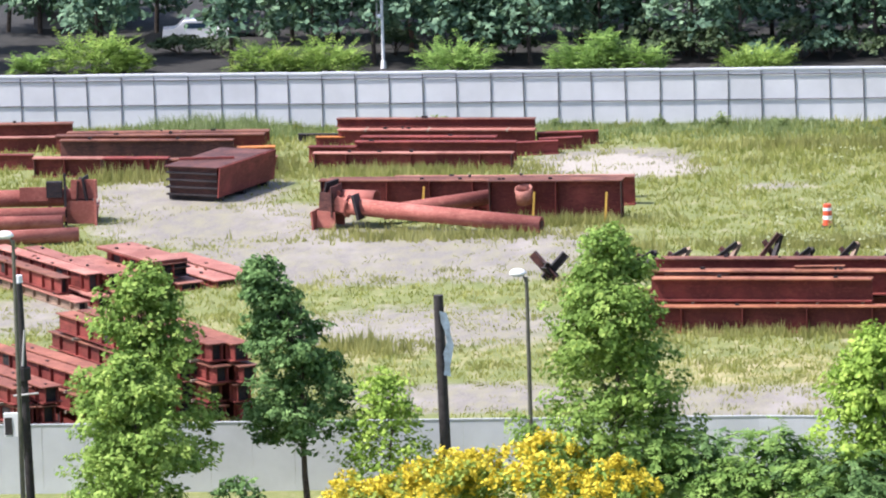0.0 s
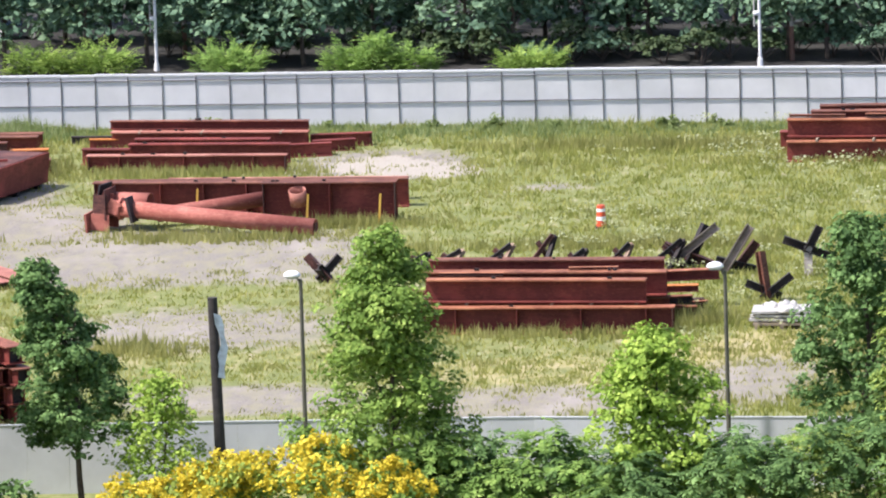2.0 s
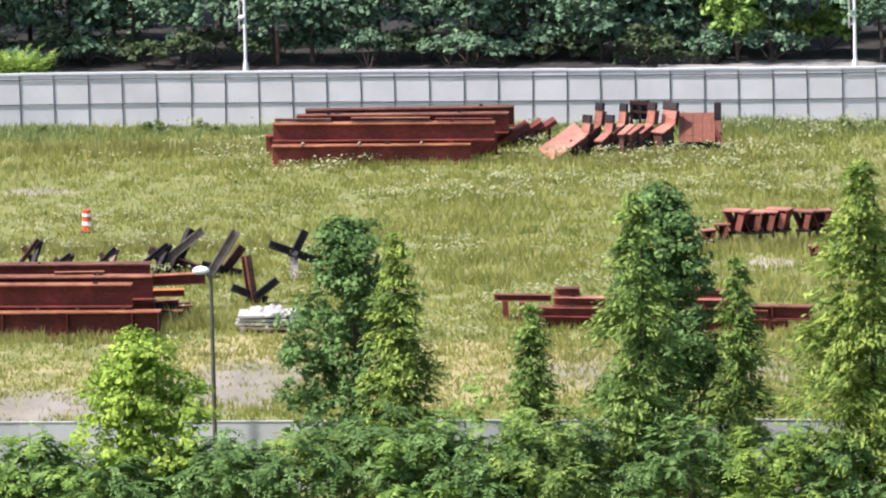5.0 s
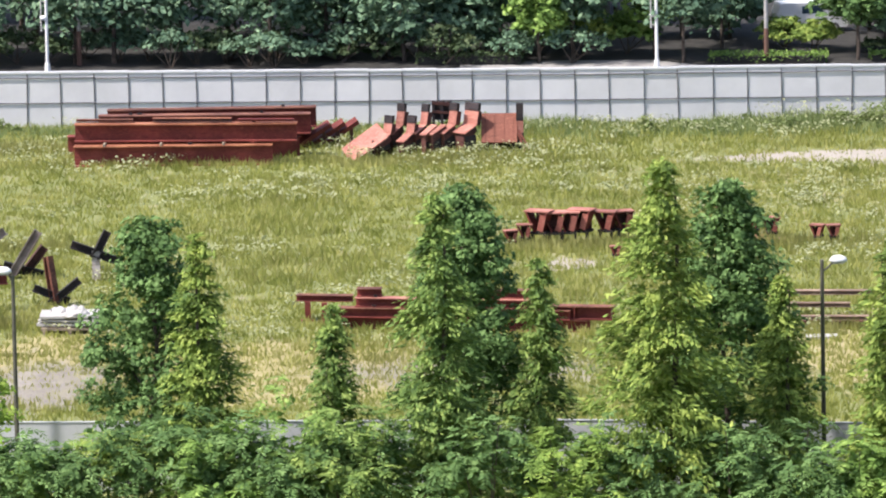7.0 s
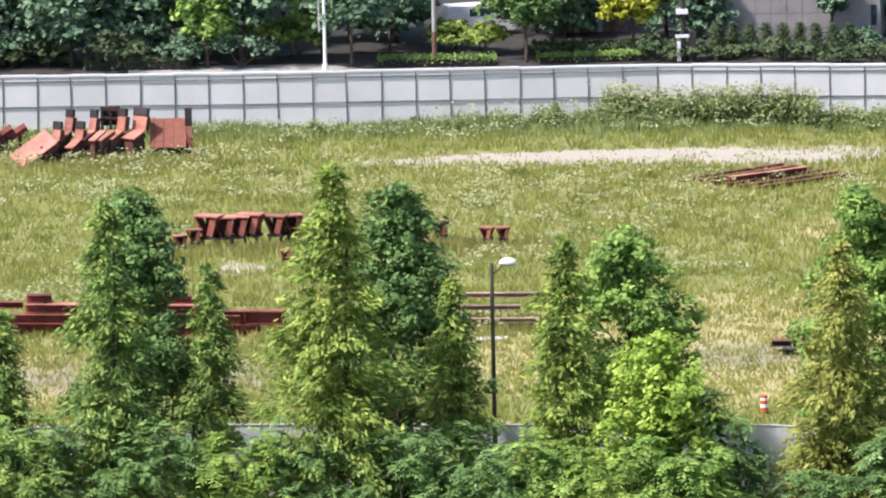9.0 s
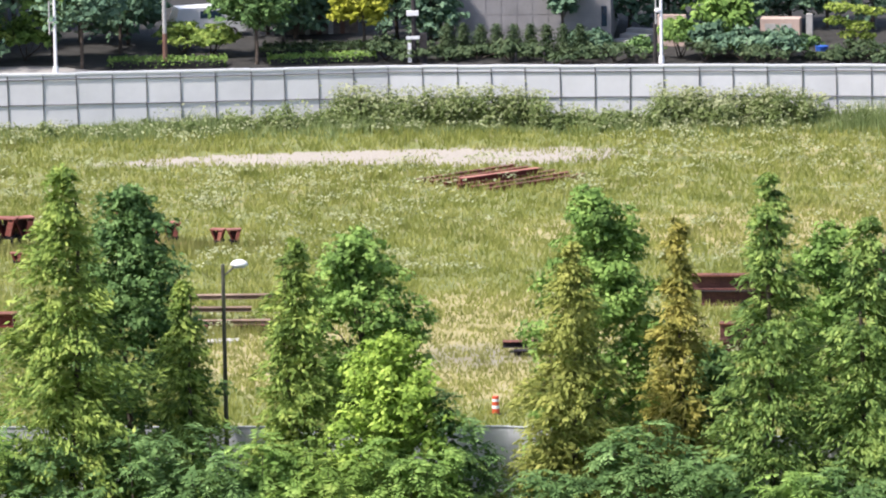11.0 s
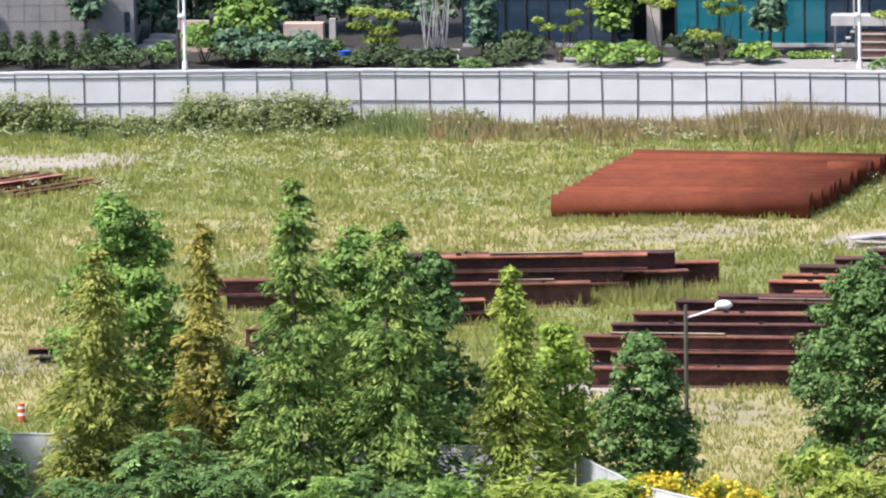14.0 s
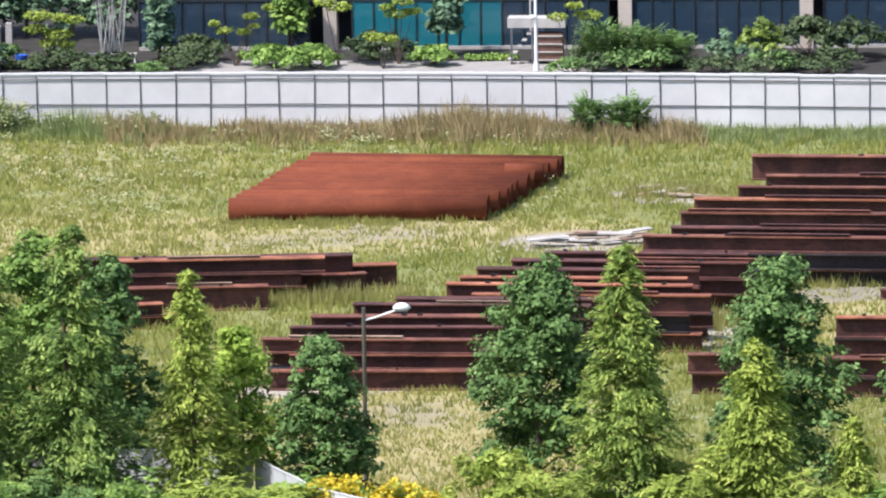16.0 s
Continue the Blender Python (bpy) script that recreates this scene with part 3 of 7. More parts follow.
for bx_, by_, bz_, bl_, ba_ in ((-46.5, 432.2, 2.75, 3.4, -3), (-40.2, 433.4, 2.78, 2.6, 2), (-37.9, 434.9, 1.2, 2.2, 14), (-36.4, 433.2, 0.75, 1.9, -8), (-35.6, 435.6, 0.5, 2.4, 17)):
    beam(bx_, by_, bz_, bl_, ba_, 0.16, 0.3, random.choice((BROWN, DARK)), LITRUST, 0, G)
for px in ((-48.06, 431.63), (-46.58, 431.54), (-42.13, 431.26), (-40.05, 431.13), (-37.70, 431.15)):
    timber(px[0], px[1] + 2.9, 1.4, 7.0, 89, 0.13)

# far stack
G = "red beams by the bent pieces"
beam(-27.9, 486.9, 0.00, 11.6, -2.0, 1.2, 0.6, RED, LITRUST, 0, G)
beam(-28.35, 490.92, 0.00, 11.96, -0.6, 1.2, 0.6, RED, None, 0, G)
beam(-27.18, 487.5, 1.34, 13.02, -3.4, 1.05, 0.6, RED, LITRUST, 0, G)
beam(-31.93, 487.98, 2.47, 3.33, -4.9, 0.14, 0.3, BROWN, None, 0, G)
beam(-26.79, 487.54, 2.47, 4.65, -4.9, 0.2, 0.4, DARK, LITRUST, 0, G)
beam(-22.50, 487.17, 2.47, 3.31, -4.9, 0.14, 0.3, RED, None, 0, G)
beam(-26.21, 490.01, 1.32, 12.43, -0.8, 1.2, 0.6, RED, BROWN, 0, G)
beam(-22.06, 489.44, 0.00, 3.23, 32.0, 1.1, 0.5, RED, None, 0, G)
beam(-26.27, 493.14, 0.00, 12.39, 1.3, 1.2, 0.6, RED, BROWN, 0, G)
beam(-25.9, 492.4, 1.32, 12.3, 1.0, 1.2, 0.6, RED, BROWN, 0, G)
for px in ((-31.85, 488.41), (-28.54, 488.36), (-24.90, 488.28)):
    timber(px[0], px[1] + 0.6, 1.2, 4.9, 88, 0.12)

# red beams behind the street trees
G = "red beams behind the street trees"
beam(-14.03, 431.12, 0.00, 4.75, -9.0, 0.62, 0.6, RED, BROWN, 0, G)
beam(-7.52, 429.88, 0.00, 8.43, -9.5, 0.62, 0.6, RED, BROWN, 0, G)
beam(-9.39, 431.81, 0.00, 11.88, -9.0, 0.62, 0.6, RED, None, 0, G)
beam(-10.51, 430.26, 0.63, 12.46, -9.6, 0.5, 0.7, RED, BROWN, 0, G)
beam(-3.97, 429.35, 0.63, 3.78, -10.1, 0.72, 0.7, RED, BROWN, 2.0, G)
beam(-10.94, 430.59, 1.14, 9.19, -9.3, 0.48, 0.7, RED, PINK, 0, G)
beam(-7.50, 430.45, 1.63, 2.51, -9.0, 0.4, 0.7, RED, BROWN, 0, G)
beam(-14.77, 431.52, 1.63, 1.29, -5.1, 0.42, 0.7, RED, BROWN, 0, G)
beam(-17.18, 433.92, 1.00, 2.99, -8.3, 0.32, 0.6, RED, BROWN, 0, G)
for px in ((-18.07, 433.66), (-17.18, 433.24)):
    q = thing("steel_stool", pose(px[0], px[1], 0, 0, 0, 3), "short red steel support under a beam end", "steel support", G)
    plate("post", RED, q, 0, 0, 0, 0.3, 0.3, 1.0)
    plate("foot", RED, q, 0, -0.02, 0, 0.7, 0.5, 0.06)

# pale sections on trestles
G = "pale sections on trestles"
beam(7.16, 432.59, 1.20, 8.03, -5.1, 0.22, 0.5, TAN, None, 0, G)
beam(8.36, 430.74, 0.85, 3.35, -5.0, 0.22, 0.5, TAN, None, 0, G)
beam(9.10, 429.64, 0.35, 3.72, -5.0, 0.22, 0.5, TAN, None, 0, G)
for px in ((7.53, 429.42), (9.26, 429.11), (10.42, 429.17), (8.42, 430.69), (9.87, 430.39)):
    q = thing("trestle", pose(px[0], px[1], 0, 0, 0, 2), "short dark steel trestle in the weeds", "trestle", G)
    plate("post", DARK, q, -0.18, 0, 0, 0.1, 0.12, 0.35)
    plate("post", DARK, q, 0.18, 0, 0, 0.1, 0.12, 0.35)
    plate("head", DARK, q, 0, 0, 0.3, 0.6, 0.2, 0.07)
slab_at = (8.47, 426.35)
q = thing("board", pose(slab_at[0], slab_at[1], 0, 0, 0, 4), "pale board lying in the grass", "board")
plate("sheet", CONCRETE, q, 0, 0, 0, 1.6, 0.9, 0.12)

# flat beams in the open meadow
G = "beams in the meadow"
for k in range(6):
    beam(23.57, 477.07, 0.00, 7.40, 37.5, 0.28, 0.35, RED, BROWN, 0, G).location.xy += Vector((0.75 * k, -0.8 * k + 1.5))
beam(25.33, 475.85, 0.28, 5.52, 33.4, 0.3, 0.4, RED, PINK, 0, G)
beam(23.53, 421.13, 0.30, 2.14, -7.6, 0.3, 0.6, BLACK, BROWN, 0, "beams behind the orange tree")
beam(23.89, 420.16, 0.00, 1.85, -7.6, 0.3, 0.6, BLACK, None, 0, "beams behind the orange tree")

# ---- the field of rust-orange pipes ----
N_PIPES = 13
pl, pr = Vector((53.73, 460.30)), Vector((67.63, 457.01))
ql, qr = Vector((60.32, 475.43)), Vector((74.12, 470.84))
for k in range(N_PIPES):
    f = k / (N_PIPES - 1)
    a0, a1 = pl.lerp(ql, f), pr.lerp(qr, f)
    c = (a0 + a1) / 2
    jit = random.uniform(-0.15, 0.15)
    p = pipe(c.x + jit, c.y, 0.0, (a1 - a0).length + random.uniform(-0.25, 0.25), math.degrees(math.atan2((a1 - a0).y, (a1 - a0).x)), 0.63, PIPE,
             "large rust-orange steel pipe in a row on the grass", "field of pipes", 0.0, 0.03)
q = pipe((pr.lerp(qr, 0.7)).x - 0.9, (pr.lerp(qr, 0.7)).y, 0.55, 2.2, -12, 0.5, PIPE, "short rust-orange pipe end on the row", "field of pipes")

# ---- dark sheet piles ----
G = "dark sheet piles"


def pile_row(x, y, z, length, angle, height, tops, group=G):
    """A long row of sections in several uneven layers: dark webs, ragged ends, and brown or orange top flanges that
    paint in sunlit edges.
    """
    n = max(1, round(height / random.uniform(0.75, 1.25)))
    h = height / n
    a = radians(angle)
    for k in range(n):
        dx = random.uniform(-0.9, 0.9) if k else random.uniform(-0.2, 0.2)
        dy = random.uniform(-0.12, 0.12)
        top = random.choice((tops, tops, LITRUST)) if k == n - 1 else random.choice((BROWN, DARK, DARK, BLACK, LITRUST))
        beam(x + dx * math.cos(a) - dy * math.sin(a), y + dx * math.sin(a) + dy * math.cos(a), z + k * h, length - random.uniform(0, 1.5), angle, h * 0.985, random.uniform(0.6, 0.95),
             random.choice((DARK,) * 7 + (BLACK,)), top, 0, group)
    if random.random() < 0.6 and length > 5:
        u = random.uniform(-0.25, 0.25) * length
        beam(x + u * math.cos(a), y + u * math.sin(a), z + height, length * random.uniform(0.3, 0.6), angle + random.uniform(-1, 1), 0.14, 0.3, random.choice((BROWN, DARK, TAN)), None, 0, group)


pile_row(48.73, 431.87, 0.00, 8.38, -6.8, 1.3, BROWN)
pile_row(49.31, 434.29, 0.00, 11.68, -7.3, 2.3, BROWN)
pile_row(50.70, 436.04, 0.00, 14.70, -7.4, 2.1, DARK)
pile_row(54.46, 436.96, 0.00, 11.58, -3.7, 1.3, BROWN)
pile_row(56.57, 434.49, 0.00, 3.36, 6.5, 1.2, BROWN)
pile_row(35.48, 433.58, 0.00, 3.84, -9.5, 1.6, BROWN)
pile_row(45.16, 427.25, 0.00, 3.83, 3.2, 1.3, BROWN)
pile_row(34.46, 418.03, 0.00, 3.14, -9.3, 1.8, BROWN)
G2 = "staircase of dark sheet piles"
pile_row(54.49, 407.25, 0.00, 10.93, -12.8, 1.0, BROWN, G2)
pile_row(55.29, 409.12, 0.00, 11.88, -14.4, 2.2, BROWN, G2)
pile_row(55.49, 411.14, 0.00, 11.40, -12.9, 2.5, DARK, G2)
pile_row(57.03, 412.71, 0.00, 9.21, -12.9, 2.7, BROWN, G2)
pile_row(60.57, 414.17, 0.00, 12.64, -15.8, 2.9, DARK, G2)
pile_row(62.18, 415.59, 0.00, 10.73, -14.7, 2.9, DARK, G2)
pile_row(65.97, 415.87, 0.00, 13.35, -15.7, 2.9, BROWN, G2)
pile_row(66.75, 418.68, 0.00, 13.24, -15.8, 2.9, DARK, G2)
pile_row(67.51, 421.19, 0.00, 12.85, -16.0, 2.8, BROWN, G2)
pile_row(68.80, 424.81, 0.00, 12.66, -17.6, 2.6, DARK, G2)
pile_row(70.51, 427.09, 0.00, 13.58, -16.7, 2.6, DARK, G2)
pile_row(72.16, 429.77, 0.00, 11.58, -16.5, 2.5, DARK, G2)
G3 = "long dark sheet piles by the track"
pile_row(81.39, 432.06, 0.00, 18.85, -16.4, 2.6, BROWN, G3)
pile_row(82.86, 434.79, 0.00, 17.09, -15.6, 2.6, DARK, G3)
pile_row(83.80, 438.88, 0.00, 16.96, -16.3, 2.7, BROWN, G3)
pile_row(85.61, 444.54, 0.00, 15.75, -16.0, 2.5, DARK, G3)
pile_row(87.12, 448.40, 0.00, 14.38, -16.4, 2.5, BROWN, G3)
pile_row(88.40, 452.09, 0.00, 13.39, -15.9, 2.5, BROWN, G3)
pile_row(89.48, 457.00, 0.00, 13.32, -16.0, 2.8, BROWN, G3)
G4 = "dark sheet piles beside the hoarding"
pile_row(70.62, 402.64, 0.00, 3.38, -12.8, 2.0, BROWN, G4)
pile_row(80.01, 399.65, 0.00, 8.13, -16.0, 1.9, BROWN, G4)
pile_row(80.81, 403.92, 0.00, 8.31, -15.0, 3.2, DARK, G4)
pile_row(86.65, 426.57, 0.00, 6.25, -16.3, 0.5, DARK, G4)
pile_row(70.27, 419.04, 0.00, 6.33, -21.9, 0.5, DARK, G4)

rb = random.Random(23)
for cx, cy, n in ((71.7, 448.4, 11), (79.6, 463.0, 6)):
    for k in range(n):
        q = thing("board", pose(cx + rb.uniform(-3.2, 3.2) * (1 if n > 6 else 0.6), cy + rb.uniform(-2.2, 2.2), 0.02 + 0.05 * k, rb.uniform(-3, 3), rb.uniform(-3, 3), rb.uniform(-30, 25)), "pale weathered board strewn beside the sheet piles", "board", "strewn boards")
        plate("plank", rb.choice((CONCRETE, TIMBER, TAN)), q, 0, 0, 0, rb.uniform(1.4, 3.2), rb.uniform(0.3, 0.8), 0.07)

# ---- steel hedgehogs and leaning beams ----
def bar_between(parent, a, b, s, mat, label=""):
    """An I-section bar from a to b, in its thing's own space."""
    a, b = Vector(a), Vector(b)
    d = b - a
    m = Matrix.Translation(a) @ d.to_track_quat("X", "Z").to_matrix().to_4x4()
    bm = bmesh.new()
    L = d.length
    box(bm, 0, L, -s / 2, s / 2, -s / 2, -s / 2 + 0.05, m)
    box(bm, 0, L, -s / 2, s / 2, s / 2 - 0.05, s / 2, m)
    box(bm, 0, L, -0.03, 0.03, -s / 2 + 0.05, s / 2 - 0.05, m)
    part("bar", bm, mat, parent, label)


def hedgehog(x, y, bars, s=0.36, mats=None):
    ob = thing("steel_hedgehog", pose(x, y, 0), "crossed dark steel beams bolted into a standing hedgehog", "steel hedgehog", "hedgehogs in the weeds")
    for i, (a, b) in enumerate(bars):
        bar_between(ob, a, b, s, (mats or [BLACK] * 9)[i])
    return ob


hedgehog(-36.37, 450.17, [((-1.4, 0, 0.1), (1.4, -0.5, 2.35)), ((-0.3, 0.4, 0.1), (0.7, 0.9, 2.2)), ((1.0, 0.3, 0.1), (-1.6, 0.8, 1.1))], 0.45, [GREYBAR, BLACK, DARK])
hedgehog(-33.78, 448.17, [((-0.8, 0, 0.1), (0.75, -0.3, 2.6)), ((-0.1, 0.4, 0.2), (1.0, 0.6, 1.6)), ((0.9, 0.5, 0.1), (-1.2, 0.2, 0.7))], 0.45, [GREYBAR, DARK, BLACK])
hedgehog(-31.50, 439.31, [((-0.1, 0, 0.1), (-0.45, 0.3, 2.6)), ((-1.2, -0.1, 1.0), (0.6, 0.3, 0.2)), ((-0.4, 0, 0.1), (1.2, 0.1, 1.35))], 0.4, [BROWN, BLACK, BLACK])
hedgehog(-29.82, 447.18, [((-0.1, 0, 0.0), (-0.1, 0.2, 1.6)), ((-1.4, -0.1, 2.0), (1.3, 0.3, 0.9)), ((-0.2, 0, 1.2), (0.55, 0.1, 2.65))], 0.42, [PALE, BLACK, BLACK])
hedgehog(-56.07, 446.77, [((0.35, 0, 0.1), (-0.9, 0.2, 1.45)), ((-0.3, 0, 0.1), (0.9, 0.3, 1.4)), ((-0.2, -0.3, 0.9), (0.2, 0.5, 0.1))], 0.4, [DARK, BLACK, BLACK])
rng = random.Random(7)
for px, tall in (((-51.37, 449.74), 0.98), ((-49.66, 449.63), 1.15), ((-46.89, 450.17), 1.36), ((-44.45, 449.63), 1.95),
                 ((-42.72, 449.15), 1.19), ((-40.25, 448.98), 1.53), ((-37.64, 449.53), 1.61)):
    w = rng.uniform(0.9, 1.4)
    hedgehog(px[0], px[1], [((-w, 0, 0.1), (w * 0.6, 0.3, tall)), ((w * 0.7, 0.2, 0.1), (-0.3, 0.4, tall * 0.8)), ((0.1, -0.5, 0.1), (w * 0.7, 0.6, tall * 0.95))], 0.24, [rng.choice([BLACK, DARK]), DARK, rng.choice([TAN, BLACK])])

# pale slabs on pallets beside a hedgehog
sx, sy = (-30.26, 430.51)
for k in range(3):
    q = thing("concrete_slab", pose(sx + rng.uniform(-0.1, 0.1), sy + 1.2, 0.35 + 0.2 * k, 0, 0, rng.uniform(-9, 9)), "pale grey slab stacked on a pallet", "slab", "slabs on the pallet")
    bm = boxes((-1.55, 1.55, -1.05, 1.05, 0.07, 0.19), (-1.3, -1.1, -0.9, 0.9, 0, 0.07), (1.1, 1.3, -0.9, 0.9, 0, 0.07))
    bmesh.ops.bevel(bm, geom=bm.edges[:], offset=0.03, segments=1)
    part("slab_body", bm, CONCRETE, q)
q = thing("pallet", pose(sx, sy + 1.2, 0), "weathered grey pallet carrying slabs", "pallet")
for k in range(3):
    plate("runner", TIMBER, q, -1.3 + 1.3 * k, 0, 0, 0.2, 2.2, 0.2)
for k in range(5):
    plate("board", TIMBER, q, 0, -0.95 + 0.475 * k, 0.2, 3.0, 0.3, 0.14)
for k in range(5):
    q = thing("sack", pose(sx + rng.uniform(-0.8, 1.0), sy + 0.4 + 0.38 * k, 0.93, 0, 0, rng.uniform(0, 90)), "crumpled white sheet piece on the slabs", "sheet")
    bm = bmesh.new()
    bmesh.ops.create_icosphere(bm, subdivisions=3, radius=0.5)
    for v in bm.verts:
        v.co = Vector((v.co.x * 1.2, v.co.y, max(-0.02, v.co.z * 0.42 + 0.22 * noise.noise(v.co * 4 + Vector((k, 0, 0))))))
    part("cover", bm, CONCRETE, q)

# red and white drum
def drum(x, y, s=1.0):
    ob = thing("marker_drum", pose(x, y, 0), "orange and white banded traffic drum in the weeds", "traffic drum")
    for k, (z0, z1, mat, r) in enumerate(((0.0, 0.12, BLACKPOLE, 0.34), (0.12, 0.45, ORANGE_RED, 0.28), (0.45, 0.68, WHITE, 0.27), (0.68, 0.95, ORANGE_RED, 0.26), (0.95, 1.12, WHITE, 0.25), (1.12, 1.3, ORANGE_RED, 0.24))):
        bm = bmesh.new()
        tube(bm, (0, 0, z0 * s), (0, 0, z1 * s), r * s, r * s * 0.93, 14)
        part("band", bm, mat, ob, smooth=False)


ORANGE_RED = plain("orange_red_plastic", (0.62, 0.09, 0.035), 0.45, 0.08)
drum(-42.52, 463.78)
drum(21.17, 404.31, 0.7)

# ---- bent pieces: cranked girders with an upright and a sloping leg ----
def cranked(x, y, turn, foot, bend, top, width, mat, head=True):
    """A cranked girder: a sloping seat, an upright back with a dark end, dark ribs and legs, and a black block that
    paints the shaded void beneath.
    """
    ob = thing("cranked_girder", pose(x, y, 0, 0, 0, turn), "faded red cranked steel girder with an upright dark end", "bent girder", "cranked girders")
    prof = [(-foot, bend - 0.42), (-0.12, bend), (0.06, top)] if head else [(-foot, bend - 0.42), (0.1, bend)]
    face, rib = bmesh.new(), bmesh.new()
    for (x0, z0), (x1, z1) in zip(prof, prof[1:]):
        d = Vector((x1 - x0, 0, z1 - z0))
        m = Matrix.Translation((x0, 0, z0)) @ d.to_track_quat("X", "Z").to_matrix().to_4x4()
        box(face, 0, d.length + 0.04, -width / 2, width / 2, -0.03, 0.03, m)
        for sy in (-0.32, 0.32):
            box(rib, 0, d.length, sy * width - 0.03, sy * width + 0.03, -0.45, -0.03, m)
    part("face_plate", face, mat, ob)
    part("rib", rib, DARK, ob)
    if head:
        plate("head_plate", BLACK, ob, 0.1, 0, top, 0.22, width, 0.45, (0, 8, 0))
    # Black block added to darken the hollow below the seat.
    plate("underside", BLACK, ob, -foot * 0.45, 0, 0.35, foot * 0.8, width * 0.7, bend - 0.95)
    for lx in (-0.85, -0.1):
        plate("leg", DARK, ob, lx * foot, 0, 0, 0.12, width * 0.6, bend - 0.5)
    return ob


for x_, y_, top_, w_, hd_ in ((-15.47, 489.7, 1.75, 0.6, True), (-14.75, 490.7, 2.3, 0.56, True), (-14.14, 489.9, 1.7, 0.56, True), (-13.35, 490.7, 2.25, 0.5, True), (-12.85, 490.2, 2.2, 0.45, False),
                              (-12.3, 490.2, 2.2, 0.45, False), (-11.67, 490.6, 2.3, 0.6, True), (-10.6, 490.6, 2.3, 1.1, True)):
    cranked(x_, y_, 52 + rng.uniform(-7, 7), 1.15, 1.6 if top_ > 2 else 1.25, top_ + 0.1, w_, PINK, hd_)
q = thing("dark_frame", pose(-12.35, 491.6, 0), "blackened welded frame standing behind the girders", "steel frame", "cranked girders")
for xx in (-0.5, 0.0, 0.5):
    plate("post", BLACK, q, xx, 0, 0, 0.16, 0.3, 2.85)
plate("back_plate", BLACK, q, 0, 0.12, 1.7, 1.1, 0.06, 1.1)
plate("rail", DARK, q, 0, -0.1, 2.6, 1.2, 0.14, 0.18, (0, 6, 0))
plate("rail", DARK, q, 0, -0.1, 2.1, 1.2, 0.14, 0.14, (0, 6, 0))
bx, by = (-17.00, 488.09)
q = thing("ramp_plate", pose(bx, by, 0, 0, 0, 0), "faded red sloping steel plate leaning on props", "steel plate", "cranked girders")
plate("plate_face", PINK, q, 0.2, 1.0, 0.75, 2.6, 2.4, 0.08, (14, -34, 10))
plate("prop", DARK, q, 0.7, 1.2, 0, 0.2, 1.5, 1.0)
bx, by = (-18.87, 492.59)
for k in range(3):
    q = thing("ramp_plate", pose(bx + 0.8 * k - 1.0, by + 0.5 * k, 0, 0, 0, 0), "dull red sloping channel leaning on the pile", "steel plate", "cranked girders")
    plate("plate_face", RED, q, 0, 0.5, 0.7, 2.2, 0.8, 0.25, (10, -32, 8))
    plate("prop", DARK, q, 0.5, 0.6, 0, 0.2, 0.5, 0.9)
bx, by = (-9.00, 490.29)
q = thing("box_section", pose(bx, by, 0, 0, 0, 0), "upright rusty red box section with ribbed face", "box section", "cranked girders")
plate("face", RUSTFACE, q, 0, -0.25, 0.55, 2.1, 0.12, 1.95, (-38, 0, 0))
# Black core block stands in for the dark void behind and below the face.
plate("core", BLACK, q, 0, 1.0, 0, 1.9, 0.9, 1.25)
for k in range(4):
    plate("rib", RUSTFACE, q, -0.8 + 0.53 * k, -0.33, 0.55, 0.08, 0.05, 1.9, (-38, 0, 0))
plate("tall_plate", BLACK, q, 1.22, 0.6, 0, 0.42, 0.3, 2.75)
plate("tall_face", PINK, q, 1.22, 0.42, 1.0, 0.4, 0.06, 0.7)
plate("brace", SALMON, q, 1.5, -0.1, 0, 0.12, 0.12, 1.1, (0, -20, 0))
plate("brace", SALMON, q, 1.8, 0.0, 0, 0.12, 0.12, 1.4, (0, -28, 0))

# ---- small brackets in the meadow ----
def bracket(x, y, s, turn):
    ob = thing("steel_bracket", pose(x, y, 0, 0, 0, turn), "dark red flared steel bracket standing on short legs", "bracket", "brackets in the meadow")
    bm = bmesh.new()
    for (a, b) in (((-0.15, 0.55), (-0.55, 1.45)), ((0.15, 0.55), (0.45, 1.45))):
        d = Vector((b[0] - a[0], 0, b[1] - a[1]))
        m = Matrix.Translation((a[0] * s, 0, a[1] * s)) @ d.to_track_quat("X", "Z").to_matrix().to_4x4()
        box(bm, 0, d.length * s, -0.35 * s, 0.35 * s, -0.04, 0.04, m)
    part("wing", bm, RED, ob)
    plate("back_plate", DARK, ob, 0, 0.3 * s, 0.5 * s, 0.6 * s, 0.05, 0.95 * s)
    plate("gusset", SALMON, ob, 0.12 * s, -0.36 * s, 0.62 * s, 0.28 * s, 0.04, 0.7 * s, (0, 14, 0))
    # The paler pink here paints sunlight onto the bracket's top.
    plate("top_plate", PINK, ob, -0.05 * s, 0, 1.42 * s, 1.15 * s, 0.75 * s, 0.07)
    plate("seat", BLACK, ob, 0, 0, 0.45 * s, 0.75 * s, 0.7 * s, 0.14)
    for lx in (-0.28, 0.28):
        plate("leg", BLACK, ob, lx * s, -0.2 * s, 0, 0.12 * s, 0.12 * s, 0.45 * s)


